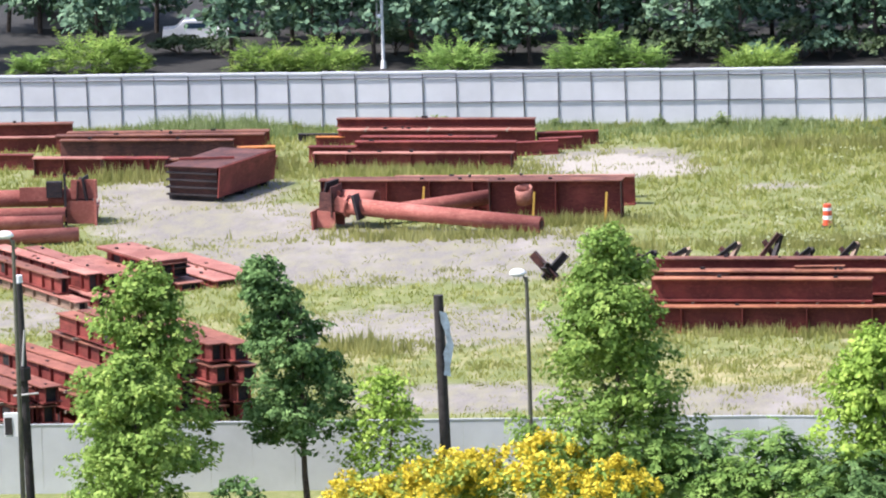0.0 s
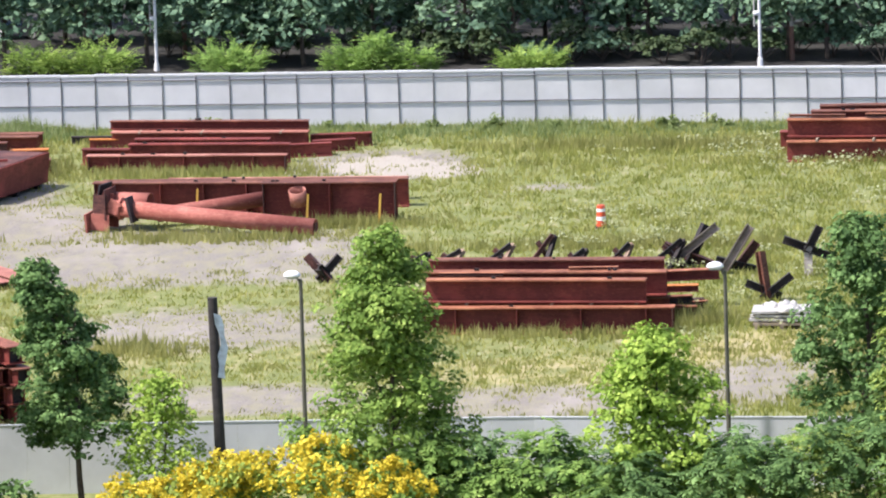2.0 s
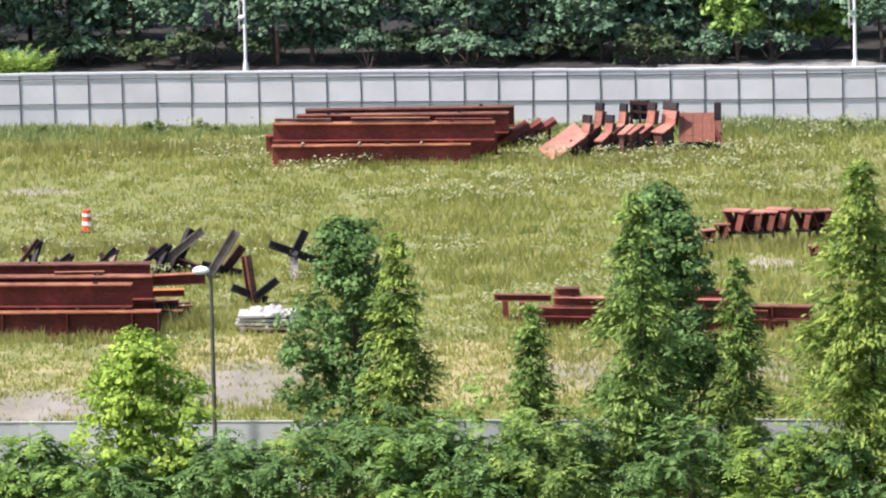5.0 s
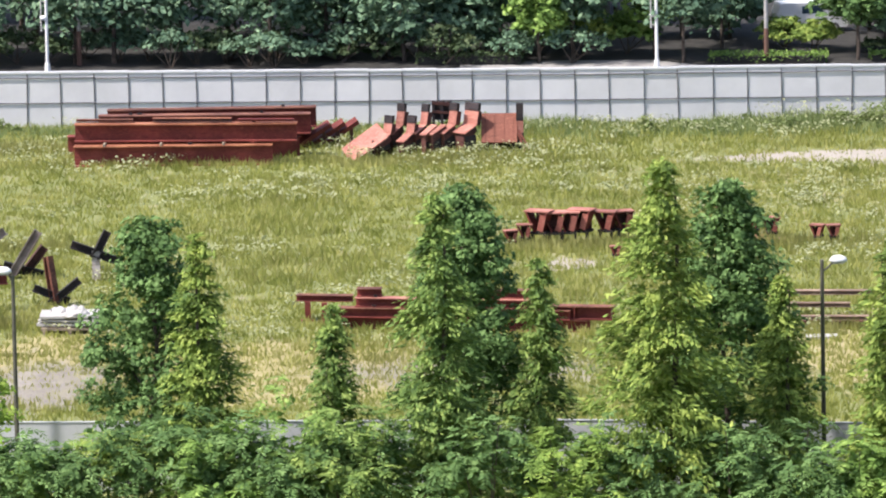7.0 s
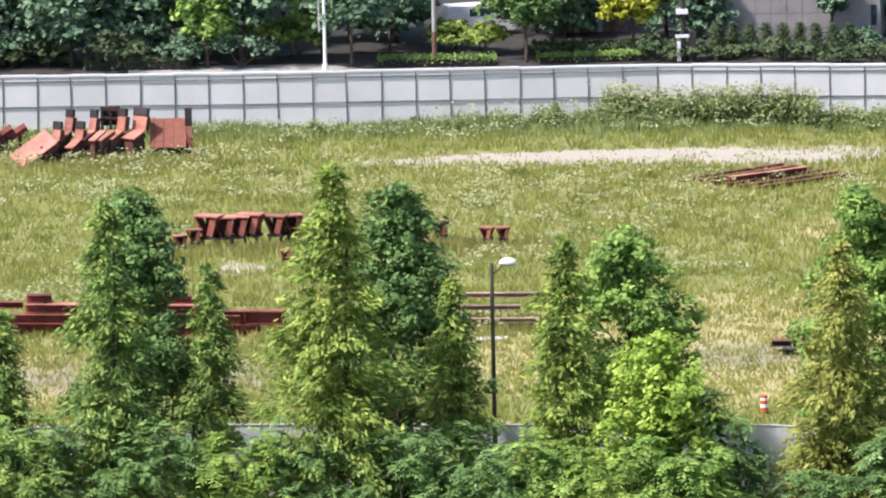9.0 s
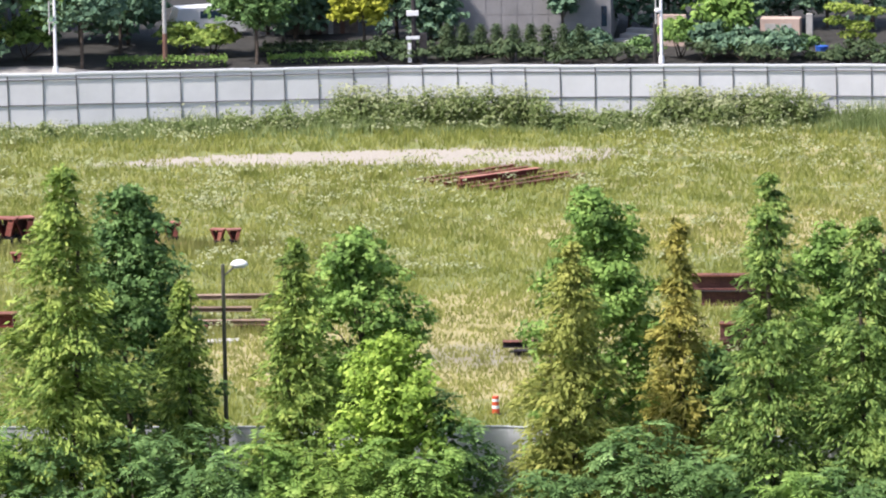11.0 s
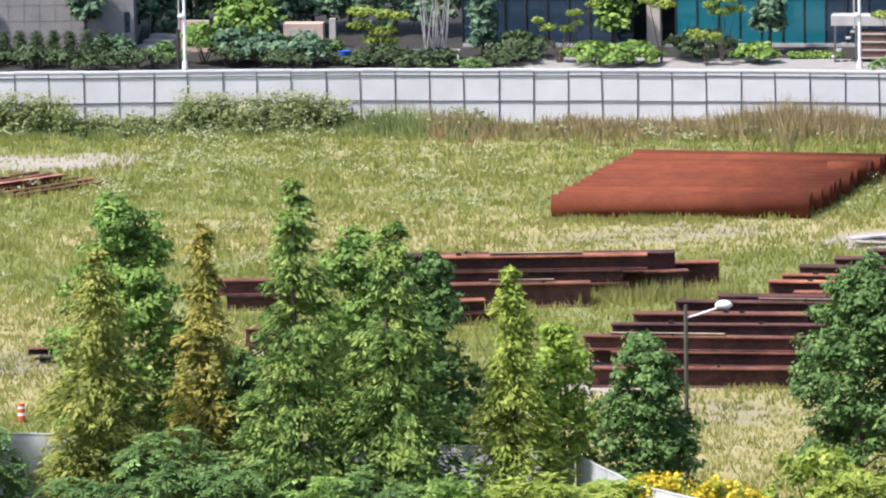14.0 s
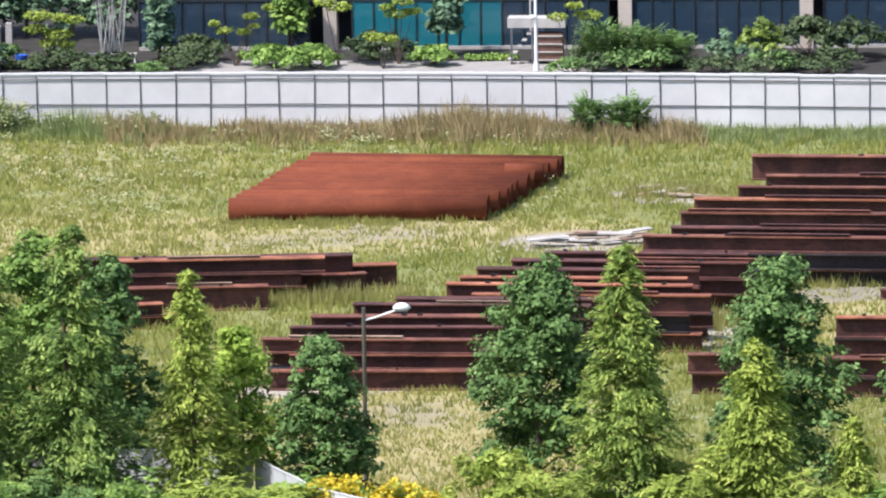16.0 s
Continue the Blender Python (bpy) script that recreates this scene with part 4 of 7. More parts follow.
for px, s in (((-6.22, 456.93), 1.25), ((-5.39, 457.04), 1.25), ((-4.65, 457.16), 1.25), ((-3.91, 457.47), 1.25), ((-2.58, 457.73), 1.15), ((-1.72, 458.02), 1.15),
              ((-7.81, 455.58), 0.7), ((-7.05, 456.63), 0.85), ((4.23, 458.23), 1.15), ((5.30, 457.37), 1.2), ((6.37, 456.89), 0.9), ((8.91, 455.90), 0.75), ((9.77, 455.82), 0.72), ((-2.10, 451.34), 0.55)):
    bracket(px[0], px[1], s * rng.uniform(0.9, 1.05), rng.uniform(-26, 22))
for a, b, z in (((3.76, 458.27), 0, 1.75), ((5.75, 456.57), 0, 0.5)):
    q = thing("loose_plate", pose(a[0], a[1], 1.6 if z > 1 else 0.2, 0, 8 if z < 1 else -2, rng.uniform(-15, 15)), "loose dull red plate lying on the brackets", "steel plate", "brackets in the meadow")
    plate("sheet", PINK if z < 1 else RED, q, 0.6, 0, 0, 2.0, 0.9, 0.1)

# ---- leaves ----
LEAF = {
    "mid": leafy("leaf_mid_green", [(0.0, (0.061, 0.115, 0.032)), (0.5, (0.181, 0.309, 0.070)), (1.0, (0.452, 0.627, 0.169))]),
    "dark": leafy("leaf_dark_green", [(0.0, (0.038, 0.077, 0.029)), (0.5, (0.105, 0.196, 0.059)), (1.0, (0.291, 0.448, 0.159))], 0.25),
    "bright": leafy("leaf_bright_green", [(0.0, (0.066, 0.118, 0.026)), (0.5, (0.195, 0.312, 0.061)), (1.0, (0.468, 0.593, 0.149))]),
    "fresh": leafy("leaf_fresh_green", [(0.0, (0.092, 0.161, 0.029)), (0.5, (0.268, 0.407, 0.064)), (1.0, (0.594, 0.739, 0.159))]),
    "lime": leafy("leaf_yellow_green", [(0.0, (0.097, 0.140, 0.028)), (0.5, (0.284, 0.375, 0.070)), (1.0, (0.547, 0.621, 0.147))]),
    "olive": leafy("needle_yellow_green", [(0.0, (0.072, 0.118, 0.032)), (0.45, (0.188, 0.282, 0.060)), (1.0, (0.490, 0.580, 0.142))], own=0.4),
    "ochre": leafy("needle_ochre", [(0.0, (0.092, 0.106, 0.031)), (0.5, (0.262, 0.294, 0.069)), (1.0, (0.493, 0.495, 0.136))]),
    "rusty": leafy("needle_rusty", [(0.0, (0.110, 0.122, 0.033)), (0.5, (0.307, 0.293, 0.069)), (1.0, (0.576, 0.494, 0.133))]),
    "needle": leafy("needle_green", [(0.0, (0.039, 0.079, 0.030)), (0.45, (0.149, 0.246, 0.061)), (1.0, (0.437, 0.558, 0.153))], own=0.4),
    "far": leafy("leaf_far_green", [(0.0, (0.044, 0.083, 0.057)), (0.5, (0.115, 0.204, 0.125)), (1.0, (0.269, 0.393, 0.233))], 0.2),
    "hedge": leafy("leaf_hedge", [(0.0, (0.030, 0.049, 0.025)), (0.5, (0.066, 0.105, 0.047)), (1.0, (0.148, 0.190, 0.093))], 0.2),
    "petal": leafy("petal_yellow", [(0.0, (0.42, 0.33, 0.02)), (0.5, (0.68, 0.54, 0.045)), (1.0, (0.82, 0.70, 0.10))], 0.25),
    "yellowleaf": leafy("leaf_yellow", [(0.0, (0.2, 0.22, 0.02)), (0.5, (0.36, 0.38, 0.04)), (1.0, (0.5, 0.5, 0.09))], 0.3),
}


def leaf_quads(centres, size, rs, aspect=0.6, up=0.5, droop=None, face=None):
    """A pointed leaf or spray at each centre, mostly facing up and out; face: the way that each leaf's clump looks."""
    n = len(centres)
    nrm = rs.normal(size=(n, 3))
    if face is not None:
        nrm = nrm * 0.55 + face
    nrm[:, 2] = np.abs(nrm[:, 2]) + up
    nrm /= np.linalg.norm(nrm, axis=1)[:, None]
    if droop is None:
        tan = rs.normal(size=(n, 3))
    else:
        tan = droop + rs.normal(size=(n, 3)) * 0.35
    tan -= nrm * (tan * nrm).sum(1)[:, None]
    tan /= np.linalg.norm(tan, axis=1)[:, None]
    bit = np.cross(nrm, tan)
    s = (size * rs.uniform(0.6, 1.35, n))[:, None]
    a = aspect
    return np.stack([centres - tan * s, centres - bit * s * a + tan * s * 0.1, centres + tan * s, centres + bit * s * a + tan * s * 0.1], 1)


def unit_rows(n, rs):
    d = rs.normal(size=(n, 3))
    return d / np.linalg.norm(d, axis=1)[:, None]


def broad_crown(height, radius, bottom, rs, leaves, leaf, lobes=66, shape=0.72, lean=(0.0, 0.0)):
    """An egg-shaped crown: boughs that carry tufts of leaves on their outsides, with dark gaps between the tufts; lean: how far the top stands off the foot."""
    u = (np.arange(lobes) + rs.uniform(0, 1, lobes)) / lobes
    ang = rs.uniform(0, math.tau, lobes) + np.arange(lobes) * 2.4
    prof = np.sin(np.pi * (0.1 + 0.87 * u) ** (0.6 / shape)) ** 0.7
    r = radius * prof * 0.7 * rs.uniform(0.12, 1.0, lobes) ** 0.5
    c = np.stack([r * np.cos(ang), r * np.sin(ang), bottom + (height - bottom) * (0.04 + 0.9 * u)], 1)
    c[:, :2] += np.outer(u ** 1.3, lean)
    lr = radius * rs.uniform(0.3, 0.42, lobes) * (0.5 + 0.5 * prof)
    # tufts on the boughs
    tufts = lobes * 7
    own = np.repeat(np.arange(lobes), 7)
    d = unit_rows(tufts, rs)
    d[:, 2] = d[:, 2] * 0.8 + 0.12
    tc = c[own] + d * (lr[own] * rs.uniform(0.7, 1.05, tufts))[:, None]
    size = (0.1 + 0.1 * radius) * rs.uniform(0.6, 1.3, tufts)
    outer = int(leaves * 0.8)
    w = size ** 2
    pick = rs.choice(tufts, outer, p=w / w.sum())
    e = unit_rows(outer, rs)
    p = tc[pick] + e * [1, 1, 0.62] * (size[pick] * rs.uniform(0.15, 1.1, outer) ** 0.6)[:, None]
    face = d[pick] * 0.7 + e * 0.5
    # thin leaf inside the boughs
    inner = leaves - outer
    k = rs.integers(0, lobes, inner)
    q = c[k] + unit_rows(inner, rs) * (lr[k] * rs.uniform(0, 0.75, inner))[:, None]
    return np.concatenate([leaf_quads(p, leaf, rs, 0.58, 0.35, None, face), leaf_quads(q, leaf * 1.1, rs)]), c


def needle_crown(height, radius, bottom, rs, leaves, leaf, tiers=30):
    """A pointed cone: rising boughs that carry separate drooping sprays, with dark gaps between."""
    per = 6
    n = tiers * per
    u = np.clip(np.repeat(np.linspace(0.0, 0.975, tiers), per) + rs.uniform(-0.025, 0.025, n), 0, 0.99)
    ang = rs.uniform(0, math.tau, n)
    wave = 1 + 0.08 * np.sin(u * 21 + rs.uniform(0, 6)) + 0.08 * np.sin(3 * ang + u * 9)
    rad = radius * (0.06 + 0.94 * (1 - u) ** 0.82) * rs.uniform(0.58, 1.12, n) * wave
    rad = np.where(rs.uniform(0, 1, n) < 0.1, rad * 1.14, rad) + 0.05
    z0 = bottom + (height - bottom) * u
    sprays = 6
    own = np.repeat(np.arange(n), sprays)
    f = (np.tile(np.arange(sprays), n) + rs.uniform(0.15, 1.0, n * sprays)) / sprays
    plume = 0.1 + 0.115 * rad[own]
    side = rs.normal(0, 1, n * sprays) * plume * (1.5 - 0.8 * f)
    rr = rad[own] * f ** 0.7
    ca, sa = np.cos(ang[own]), np.sin(ang[own])
    sc = np.stack([rr * ca - side * sa, rr * sa + side * ca, z0[own] + 0.34 * rr - 0.62 * rr * f ** 3 - np.abs(side) * 0.5 + rs.normal(0, 0.3, n * sprays) * plume], 1)
    size = 0.07 + 0.1 * rad[own] ** 0.7
    w = size ** 1.6
    pick = rs.choice(n * sprays, leaves, p=w / w.sum())
    along_, across = rs.normal(0, 1.25, leaves) * size[pick], rs.normal(0, 0.85, leaves) * size[pick]
    p = sc[pick] + np.stack([along_ * ca[pick] - across * sa[pick], along_ * sa[pick] + across * ca[pick],
                             rs.normal(0, 0.42, leaves) * size[pick] - 0.35 * np.abs(across) - 0.3 * np.maximum(along_, 0)], 1)
    p[:, 2] = np.clip(p[:, 2], 0.1, height)
    out = np.stack([ca[pick], sa[pick], -0.25 * np.ones(leaves)], 1)
    face = np.stack([ca[pick] * 0.45, sa[pick] * 0.45, 0.5 * np.ones(leaves)], 1)
    return leaf_quads(p, leaf * 1.05, rs, 0.34, 0.3, out, face), None


def fronds(origin, az, length, rise, droop, leaflet, rs, stations=9):
    """Feathery leaves: an arching rib from each origin with a pair of leaflets at every station."""
    n = len(origin)
    t = np.linspace(0.12, 1.0, stations)
    o = np.stack([np.cos(az), np.sin(az), np.zeros(n)], 1)
    b = np.stack([-np.sin(az), np.cos(az), np.zeros(n)], 1)
    up = np.array([0, 0, 1.0])
    quads = []
    for s_ in t:
        p = origin + o * (length * s_)[:, None] + up * (length * (rise * s_ - droop * s_ ** 2))[:, None]
        rib = o + up * (rise - 2 * droop * s_)[:, None]
        rib /= np.linalg.norm(rib, axis=1)[:, None]
        for sg in (-1, 1):
            d = b * sg * 0.85 + rib * 0.5 + rs.normal(0, 0.16, (n, 3)) - up * 0.12
            L = (leaflet * (1.15 - 0.6 * s_) * rs.uniform(0.75, 1.2, n))[:, None]
            w = rib * L * 0.24
            quads.append(np.stack([p, p + d * L * 0.45 + w, p + d * L, p + d * L * 0.45 - w], 1))
    q = np.concatenate(quads)
    q[:, :, 2] = np.maximum(q[:, :, 2], 0.02)
    return q


def trunk_mesh(height, r, limbs, rs):
    bm = bmesh.new()
    z, x, y = 0.0, 0.0, 0.0
    steps = 6
    pts = [(0, 0, -0.1)]
    for k in range(1, steps + 1):
        x, y = x + rs.normal(0, 0.012 * height), y + rs.normal(0, 0.012 * height)
        pts.append((x * 0.6, y * 0.6, height * k / steps))
    for k in range(steps):
        tube(bm, pts[k], pts[k + 1], r * (1 - 0.82 * k / steps), r * (1 - 0.82 * (k + 1) / steps), 7, False)
    for c in limbs:
        f = min(0.85, max(0.2, c[2] / height * 0.72))
        k = min(steps - 1, int(f * steps))
        a = Vector(pts[k]).lerp(Vector(pts[k + 1]), f * steps - k)
        mid = a.lerp(Vector(c), 0.55) + Vector((0, 0, 0.03 * height))
        tube(bm, a, mid, r * 0.34, r * 0.2, 5, False)
        tube(bm, mid, Vector(c), r * 0.2, r * 0.06, 5, False)
    return bm


SEED = [100]


def tree(x, y, height, radius, kind, leaf_kind, label, bottom=0.18, leaves=5200, leaf=0.16, category="tree", group="street trees", shape=1.0, name="tree", trunk=None, density=2.3, lean=(0.0, 0.0)):
    SEED[0] += 1
    rs = np.random.default_rng(SEED[0])
    turn = float(rs.uniform(0, 360))
    ob = thing(name, pose(x, y, 0, 0, 0, turn if lean == (0.0, 0.0) else 0.0), label, category, group)
    if kind == "broad":
        q, lobes = broad_crown(height, radius * 1.24, bottom * height, rs, int(leaves * density), leaf * (0.84 if density > 2 else 1.1), shape=shape, lean=lean)
        limbs = lobes[::5]
    else:
        q, limbs = needle_crown(height, radius * 1.32, bottom * height, rs, int(leaves * density * 0.95), leaf)
        limbs = []
    crown = new("crown", quads_mesh("crown", q, LEAF[leaf_kind]))
    crown.parent = ob
    part("trunk", trunk_mesh(height * (0.93 if kind == "needle" else 0.8), trunk or 0.012 * height + 0.02, limbs, rs), BARK, ob)
    return ob


def bush(x, y, height, radius, leaf_kind, label, leaves=1500, leaf=0.15, group="shrubs along the street", flowers=0, name="shrub", category="shrub", spray=False):
    """Several stems with low leafy boughs; flowers: loose upright spikes of petals on the outside."""
    SEED[0] += 1
    rs = np.random.default_rng(SEED[0])
    ob = thing(name, pose(x, y, 0, 0, 0, float(rs.uniform(0, 360))), label, category, group)
    lobes = 30 if spray else 22
    ang = rs.uniform(0, math.tau, lobes)
    r = radius * np.sqrt(rs.uniform(0, 1, lobes)) * 0.85
    zc = height * (0.25 + 0.62 * (1 - (r / radius) ** 2) * rs.uniform(0.55, 1.05, lobes))
    c = np.stack([r * np.cos(ang), r * np.sin(ang), zc], 1)
    lr = np.stack([radius * 0.34 * np.ones(lobes), radius * 0.34 * np.ones(lobes), height * (0.085 if spray else 0.17) * np.ones(lobes)], 1)
    if spray:   # long feathery leaves that arch outwards in layers, over a thin leafy inside
        n = int(leaves * 0.1)
        pick = rs.integers(0, lobes, n)
        az = np.arctan2(c[pick, 1], c[pick, 0]) + rs.normal(0, 0.9, n)
        q = fronds(c[pick] + unit_rows(n, rs) * lr[pick] * 0.6, az, rs.uniform(0.7, 1.25, n) * radius * 0.45, 0.32, rs.uniform(0.35, 0.75, n), leaf, rs)
        k = rs.integers(0, lobes, leaves // 5)
        p = c[k] * [1, 1, 0.86] + unit_rows(len(k), rs) * lr[k] * [1.1, 1.1, 2.2] * rs.uniform(0, 1, len(k))[:, None]
        p[:, 2] = np.maximum(p[:, 2], 0.05)
        q = np.concatenate([q, leaf_quads(p, leaf * 0.6, rs)])
    else:
        own = np.repeat(np.arange(lobes), 5)
        d = unit_rows(len(own), rs)
        d[:, 2] = np.abs(d[:, 2]) * 0.9
        tc = c[own] + d * lr[own] * rs.uniform(0.7, 1.05, len(own))[:, None]
        pick = rs.integers(0, len(own), leaves)
        e = unit_rows(leaves, rs)
        p = tc[pick] + e * (radius * 0.16 * rs.uniform(0.15, 1.1, leaves) ** 0.6)[:, None] * [1, 1, 0.7]
        p[:, 2] = np.maximum(p[:, 2], 0.05)
        q = leaf_quads(p, leaf, rs, 0.58, 0.35, None, d[pick] * 0.7 + e * 0.4)
    crown = new("foliage", quads_mesh("foliage", q, LEAF[leaf_kind]))
    crown.parent = ob
    bm = bmesh.new()
    for k in range(5):
        tube(bm, (0.12 * math.cos(k * 1.3), 0.12 * math.sin(k * 1.3), 0), Vector(c[k]), 0.05, 0.02, 5, False)
    part("stem", bm, BARK, ob)
    if flowers:
        top = rs.integers(0, lobes, flowers)
        e = rs.normal(size=(flowers, 3))
        e[:, 2] = np.abs(e[:, 2]) + 0.25
        e /= np.linalg.norm(e, axis=1)[:, None]
        base = c[top] + e * lr[top] * 1.08
        per = 18
        fl = np.repeat(base, per, 0) + rs.normal(0, 0.10, (flowers * per, 3)) * [1, 1, 1.3]
        ff = new("blossom", quads_mesh("blossom", leaf_quads(fl, 0.105, rs, 0.7, 0.3), LEAF["petal"]))
        ff.parent = ob
        tagged(ff, "bright yellow blossom sprays")
    return ob


BL = "street tree with dense {} broad leaves"
CL = "slender conical street tree with feathery {} foliage"
# x, y; height; radius
tree(-66.86, 380.62, 12.2, 3.3, "broad", "bright", BL.format("fresh green"), 0.16, 7500, 0.17, shape=1.15)
tree(-65.98, 372.74, 9.4, 3.1, "broad", "bright", BL.format("bright light green"), 0.06, 7500, 0.17, shape=1.3)
tree(-59.7, 383.17, 12.2, 2.5, "broad", "dark", BL.format("deep green"), 0.25, 8500, 0.16, shape=1.45, trunk=0.17, lean=(-1.9, 0.0))
tree(-55.71, 382.37, 6.8, 2.2, "broad", "fresh", "thin young street tree with sparse yellow-green leaves", 0.25, 1700, 0.15)
tree(-44.78, 377.49, 14.2, 4.0, "broad", "bright", BL.format("mid green"), 0.1, 11500, 0.16, shape=1.45)
tree(-32.04, 375.88, 9.6, 3.2, "broad", "fresh", BL.format("bright light green"), 0.15, 6500, 0.17, shape=0.72)
tree(-23.06, 382.01, 14.2, 3.1, "broad", "dark", BL.format("deep green"), 0.12, 8500, 0.17)
tree(-20.71, 379.25, 13.6, 2.2, "needle", "olive", CL.format("yellow-green"), 0.08, 6500, 0.16)
tree(-14.63, 378.68, 10.4, 2.0, "needle", "needle", CL.format("deep green"), 0.05, 4500, 0.16)
tree(-8.6, 381.6, 15.6, 3.3, "broad", "dark", BL.format("deep green"), 0.03, 10500, 0.17, shape=1.15)
tree(-9.73, 375.09, 16.2, 2.5, "needle", "needle", CL.format("green"), 0.05, 9500, 0.17)
tree(-5.26, 379.31, 12.2, 2.0, "needle", "needle", CL.format("green"), 0.05, 5500, 0.16)
tree(3.4, 380.6, 15.6, 3.7, "broad", "dark", BL.format("deep green"), 0.03, 12000, 0.17, shape=1.2)
tree(0.4, 373.71, 17.6, 3.8, "needle", "olive", CL.format("bright green"), 0.05, 12000, 0.18)
tree(5.67, 376.55, 11.8, 2.0, "needle", "olive", CL.format("green"), 0.05, 5500, 0.16)
tree(10.75, 374.65, 14.0, 2.5, "needle", "olive", CL.format("yellow-green"), 0.05, 8000, 0.17)
tree(13.77, 380.17, 13.2, 3.1, "broad", "mid", BL.format("glossy green"), 0.25, 8000, 0.17, shape=0.72)
tree(14.80, 372.88, 9.6, 3.1, "broad", "fresh", BL.format("light yellow-green"), 0.12, 6500, 0.17)
tree(22.98, 373.03, 13.7, 2.8, "needle", "ochre", CL.format("ochre and olive"), 0.04, 9000, 0.17)
tree(24.7, 380.51, 15.0, 3.5, "broad", "mid", BL.format("mid green"), 0.06, 10000, 0.17, shape=0.95)
tree(27.99, 376.15, 14.2, 1.8, "needle", "rusty", CL.format("orange-tinged"), 0.04, 6000, 0.16)
tree(29.7, 379.2, 7.8, 2.2, "broad", "dark", BL.format("deep green"), 0.05, 5000, 0.17)
tree(31.79, 371.67, 16.8, 2.7, "needle", "needle", CL.format("green"), 0.04, 9500, 0.17)
tree(35.0, 379.00, 13.6, 2.3, "broad", "mid", BL.format("mid green"), 0.1, 6000, 0.17)
tree(36.13, 371.00, 14.8, 3.0, "needle", "needle", CL.format("fresh green"), 0.04, 10000, 0.17)
tree(38.7, 378.48, 12.4, 2.3, "broad", "dark", BL.format("deep green"), 0.08, 6500, 0.17)
tree(41.53, 372.10, 12.4, 2.1, "needle", "lime", CL.format("yellow-green"), 0.06, 6000, 0.16)
tree(44.02, 374.32, 9.4, 1.9, "broad", "fresh", BL.format("thin light green"), 0.3, 2600, 0.16)
tree(47.55, 371.57, 9.4, 2.6, "broad", "dark", BL.format("blue-green"), 0.03, 7000, 0.16, shape=1.5)
tree(57.90, 374.87, 11.6, 3.1, "broad", "dark", BL.format("glossy deep green"), 0.2, 8000, 0.17, shape=1.05)
tree(60.40, 366.79, 13.7, 2.7, "needle", "olive", CL.format("yellow-green"), 0.05, 10500, 0.17)
tree(68.40, 371.59, 12.0, 3.3, "broad", "dark", BL.format("deep green"), 0.15, 8500, 0.17, shape=1.3)
tree(65.90, 364.29, 9.6, 2.6, "needle", "lime", CL.format("bright yellow-green"), 0.05, 7500, 0.17)
tree(70.36, 364.60, 5.8, 1.5, "needle", "lime", CL.format("bright yellow-green"), 0.05, 2500, 0.16)
tree(-77.24, 378.85, 10.5, 2.8, "broad", "mid", BL.format("mid green"), 0.2, 5000, 0.17)
tree(75.38, 366.74, 12.5, 2.9, "broad", "dark", BL.format("deep green"), 0.2, 6000, 0.17)

# flowering and leafy shrubs under them
FL = "rounded tree top covered in bright yellow blossom"
bush(-51.46, 371.82, 5.2, 3.4, "lime", FL, 2600, 0.15, flowers=330, name="flowering_tree", category="flowering tree", group="flowering trees")
bush(-47.41, 372.38, 5.8, 3.6, "bright", FL, 2800, 0.15, flowers=330, name="flowering_tree", category="flowering tree", group="flowering trees")
bush(-55.50, 371.26, 3.9, 2.4, "lime", FL, 1600, 0.15, flowers=260, name="flowering_tree", category="flowering tree", group="flowering trees")
bush(-44.00, 371.68, 4.6, 2.2, "bright", FL, 1600, 0.15, flowers=240, name="flowering_tree", category="flowering tree", group="flowering trees")
bush(47.4, 366.6, 3.7, 2.6, "lime", FL, 1500, 0.15, flowers=280, name="flowering_tree", category="flowering tree", group="flowering trees")
bush(50.6, 366.0, 3.6, 2.3, "lime", FL, 1300, 0.15, flowers=180, name="flowering_tree", category="flowering tree", group="flowering trees")
bush(54.66, 367.41, 4.9, 2.6, "lime", "rounded shrub with light yellow-green leaves", 2600, 0.15)
bush(-62.12, 377.21, 3.2, 1.4, "dark", "small deep green shrub before the hoarding", 450, 0.17)
bush(-46.25, 375.57, 5.4, 1.6, "lime", "shrub with arching feathery leaves", 900, 0.26, spray=True)
SH = "shrub with long arching feathery leaves"
row = np.random.default_rng(5)
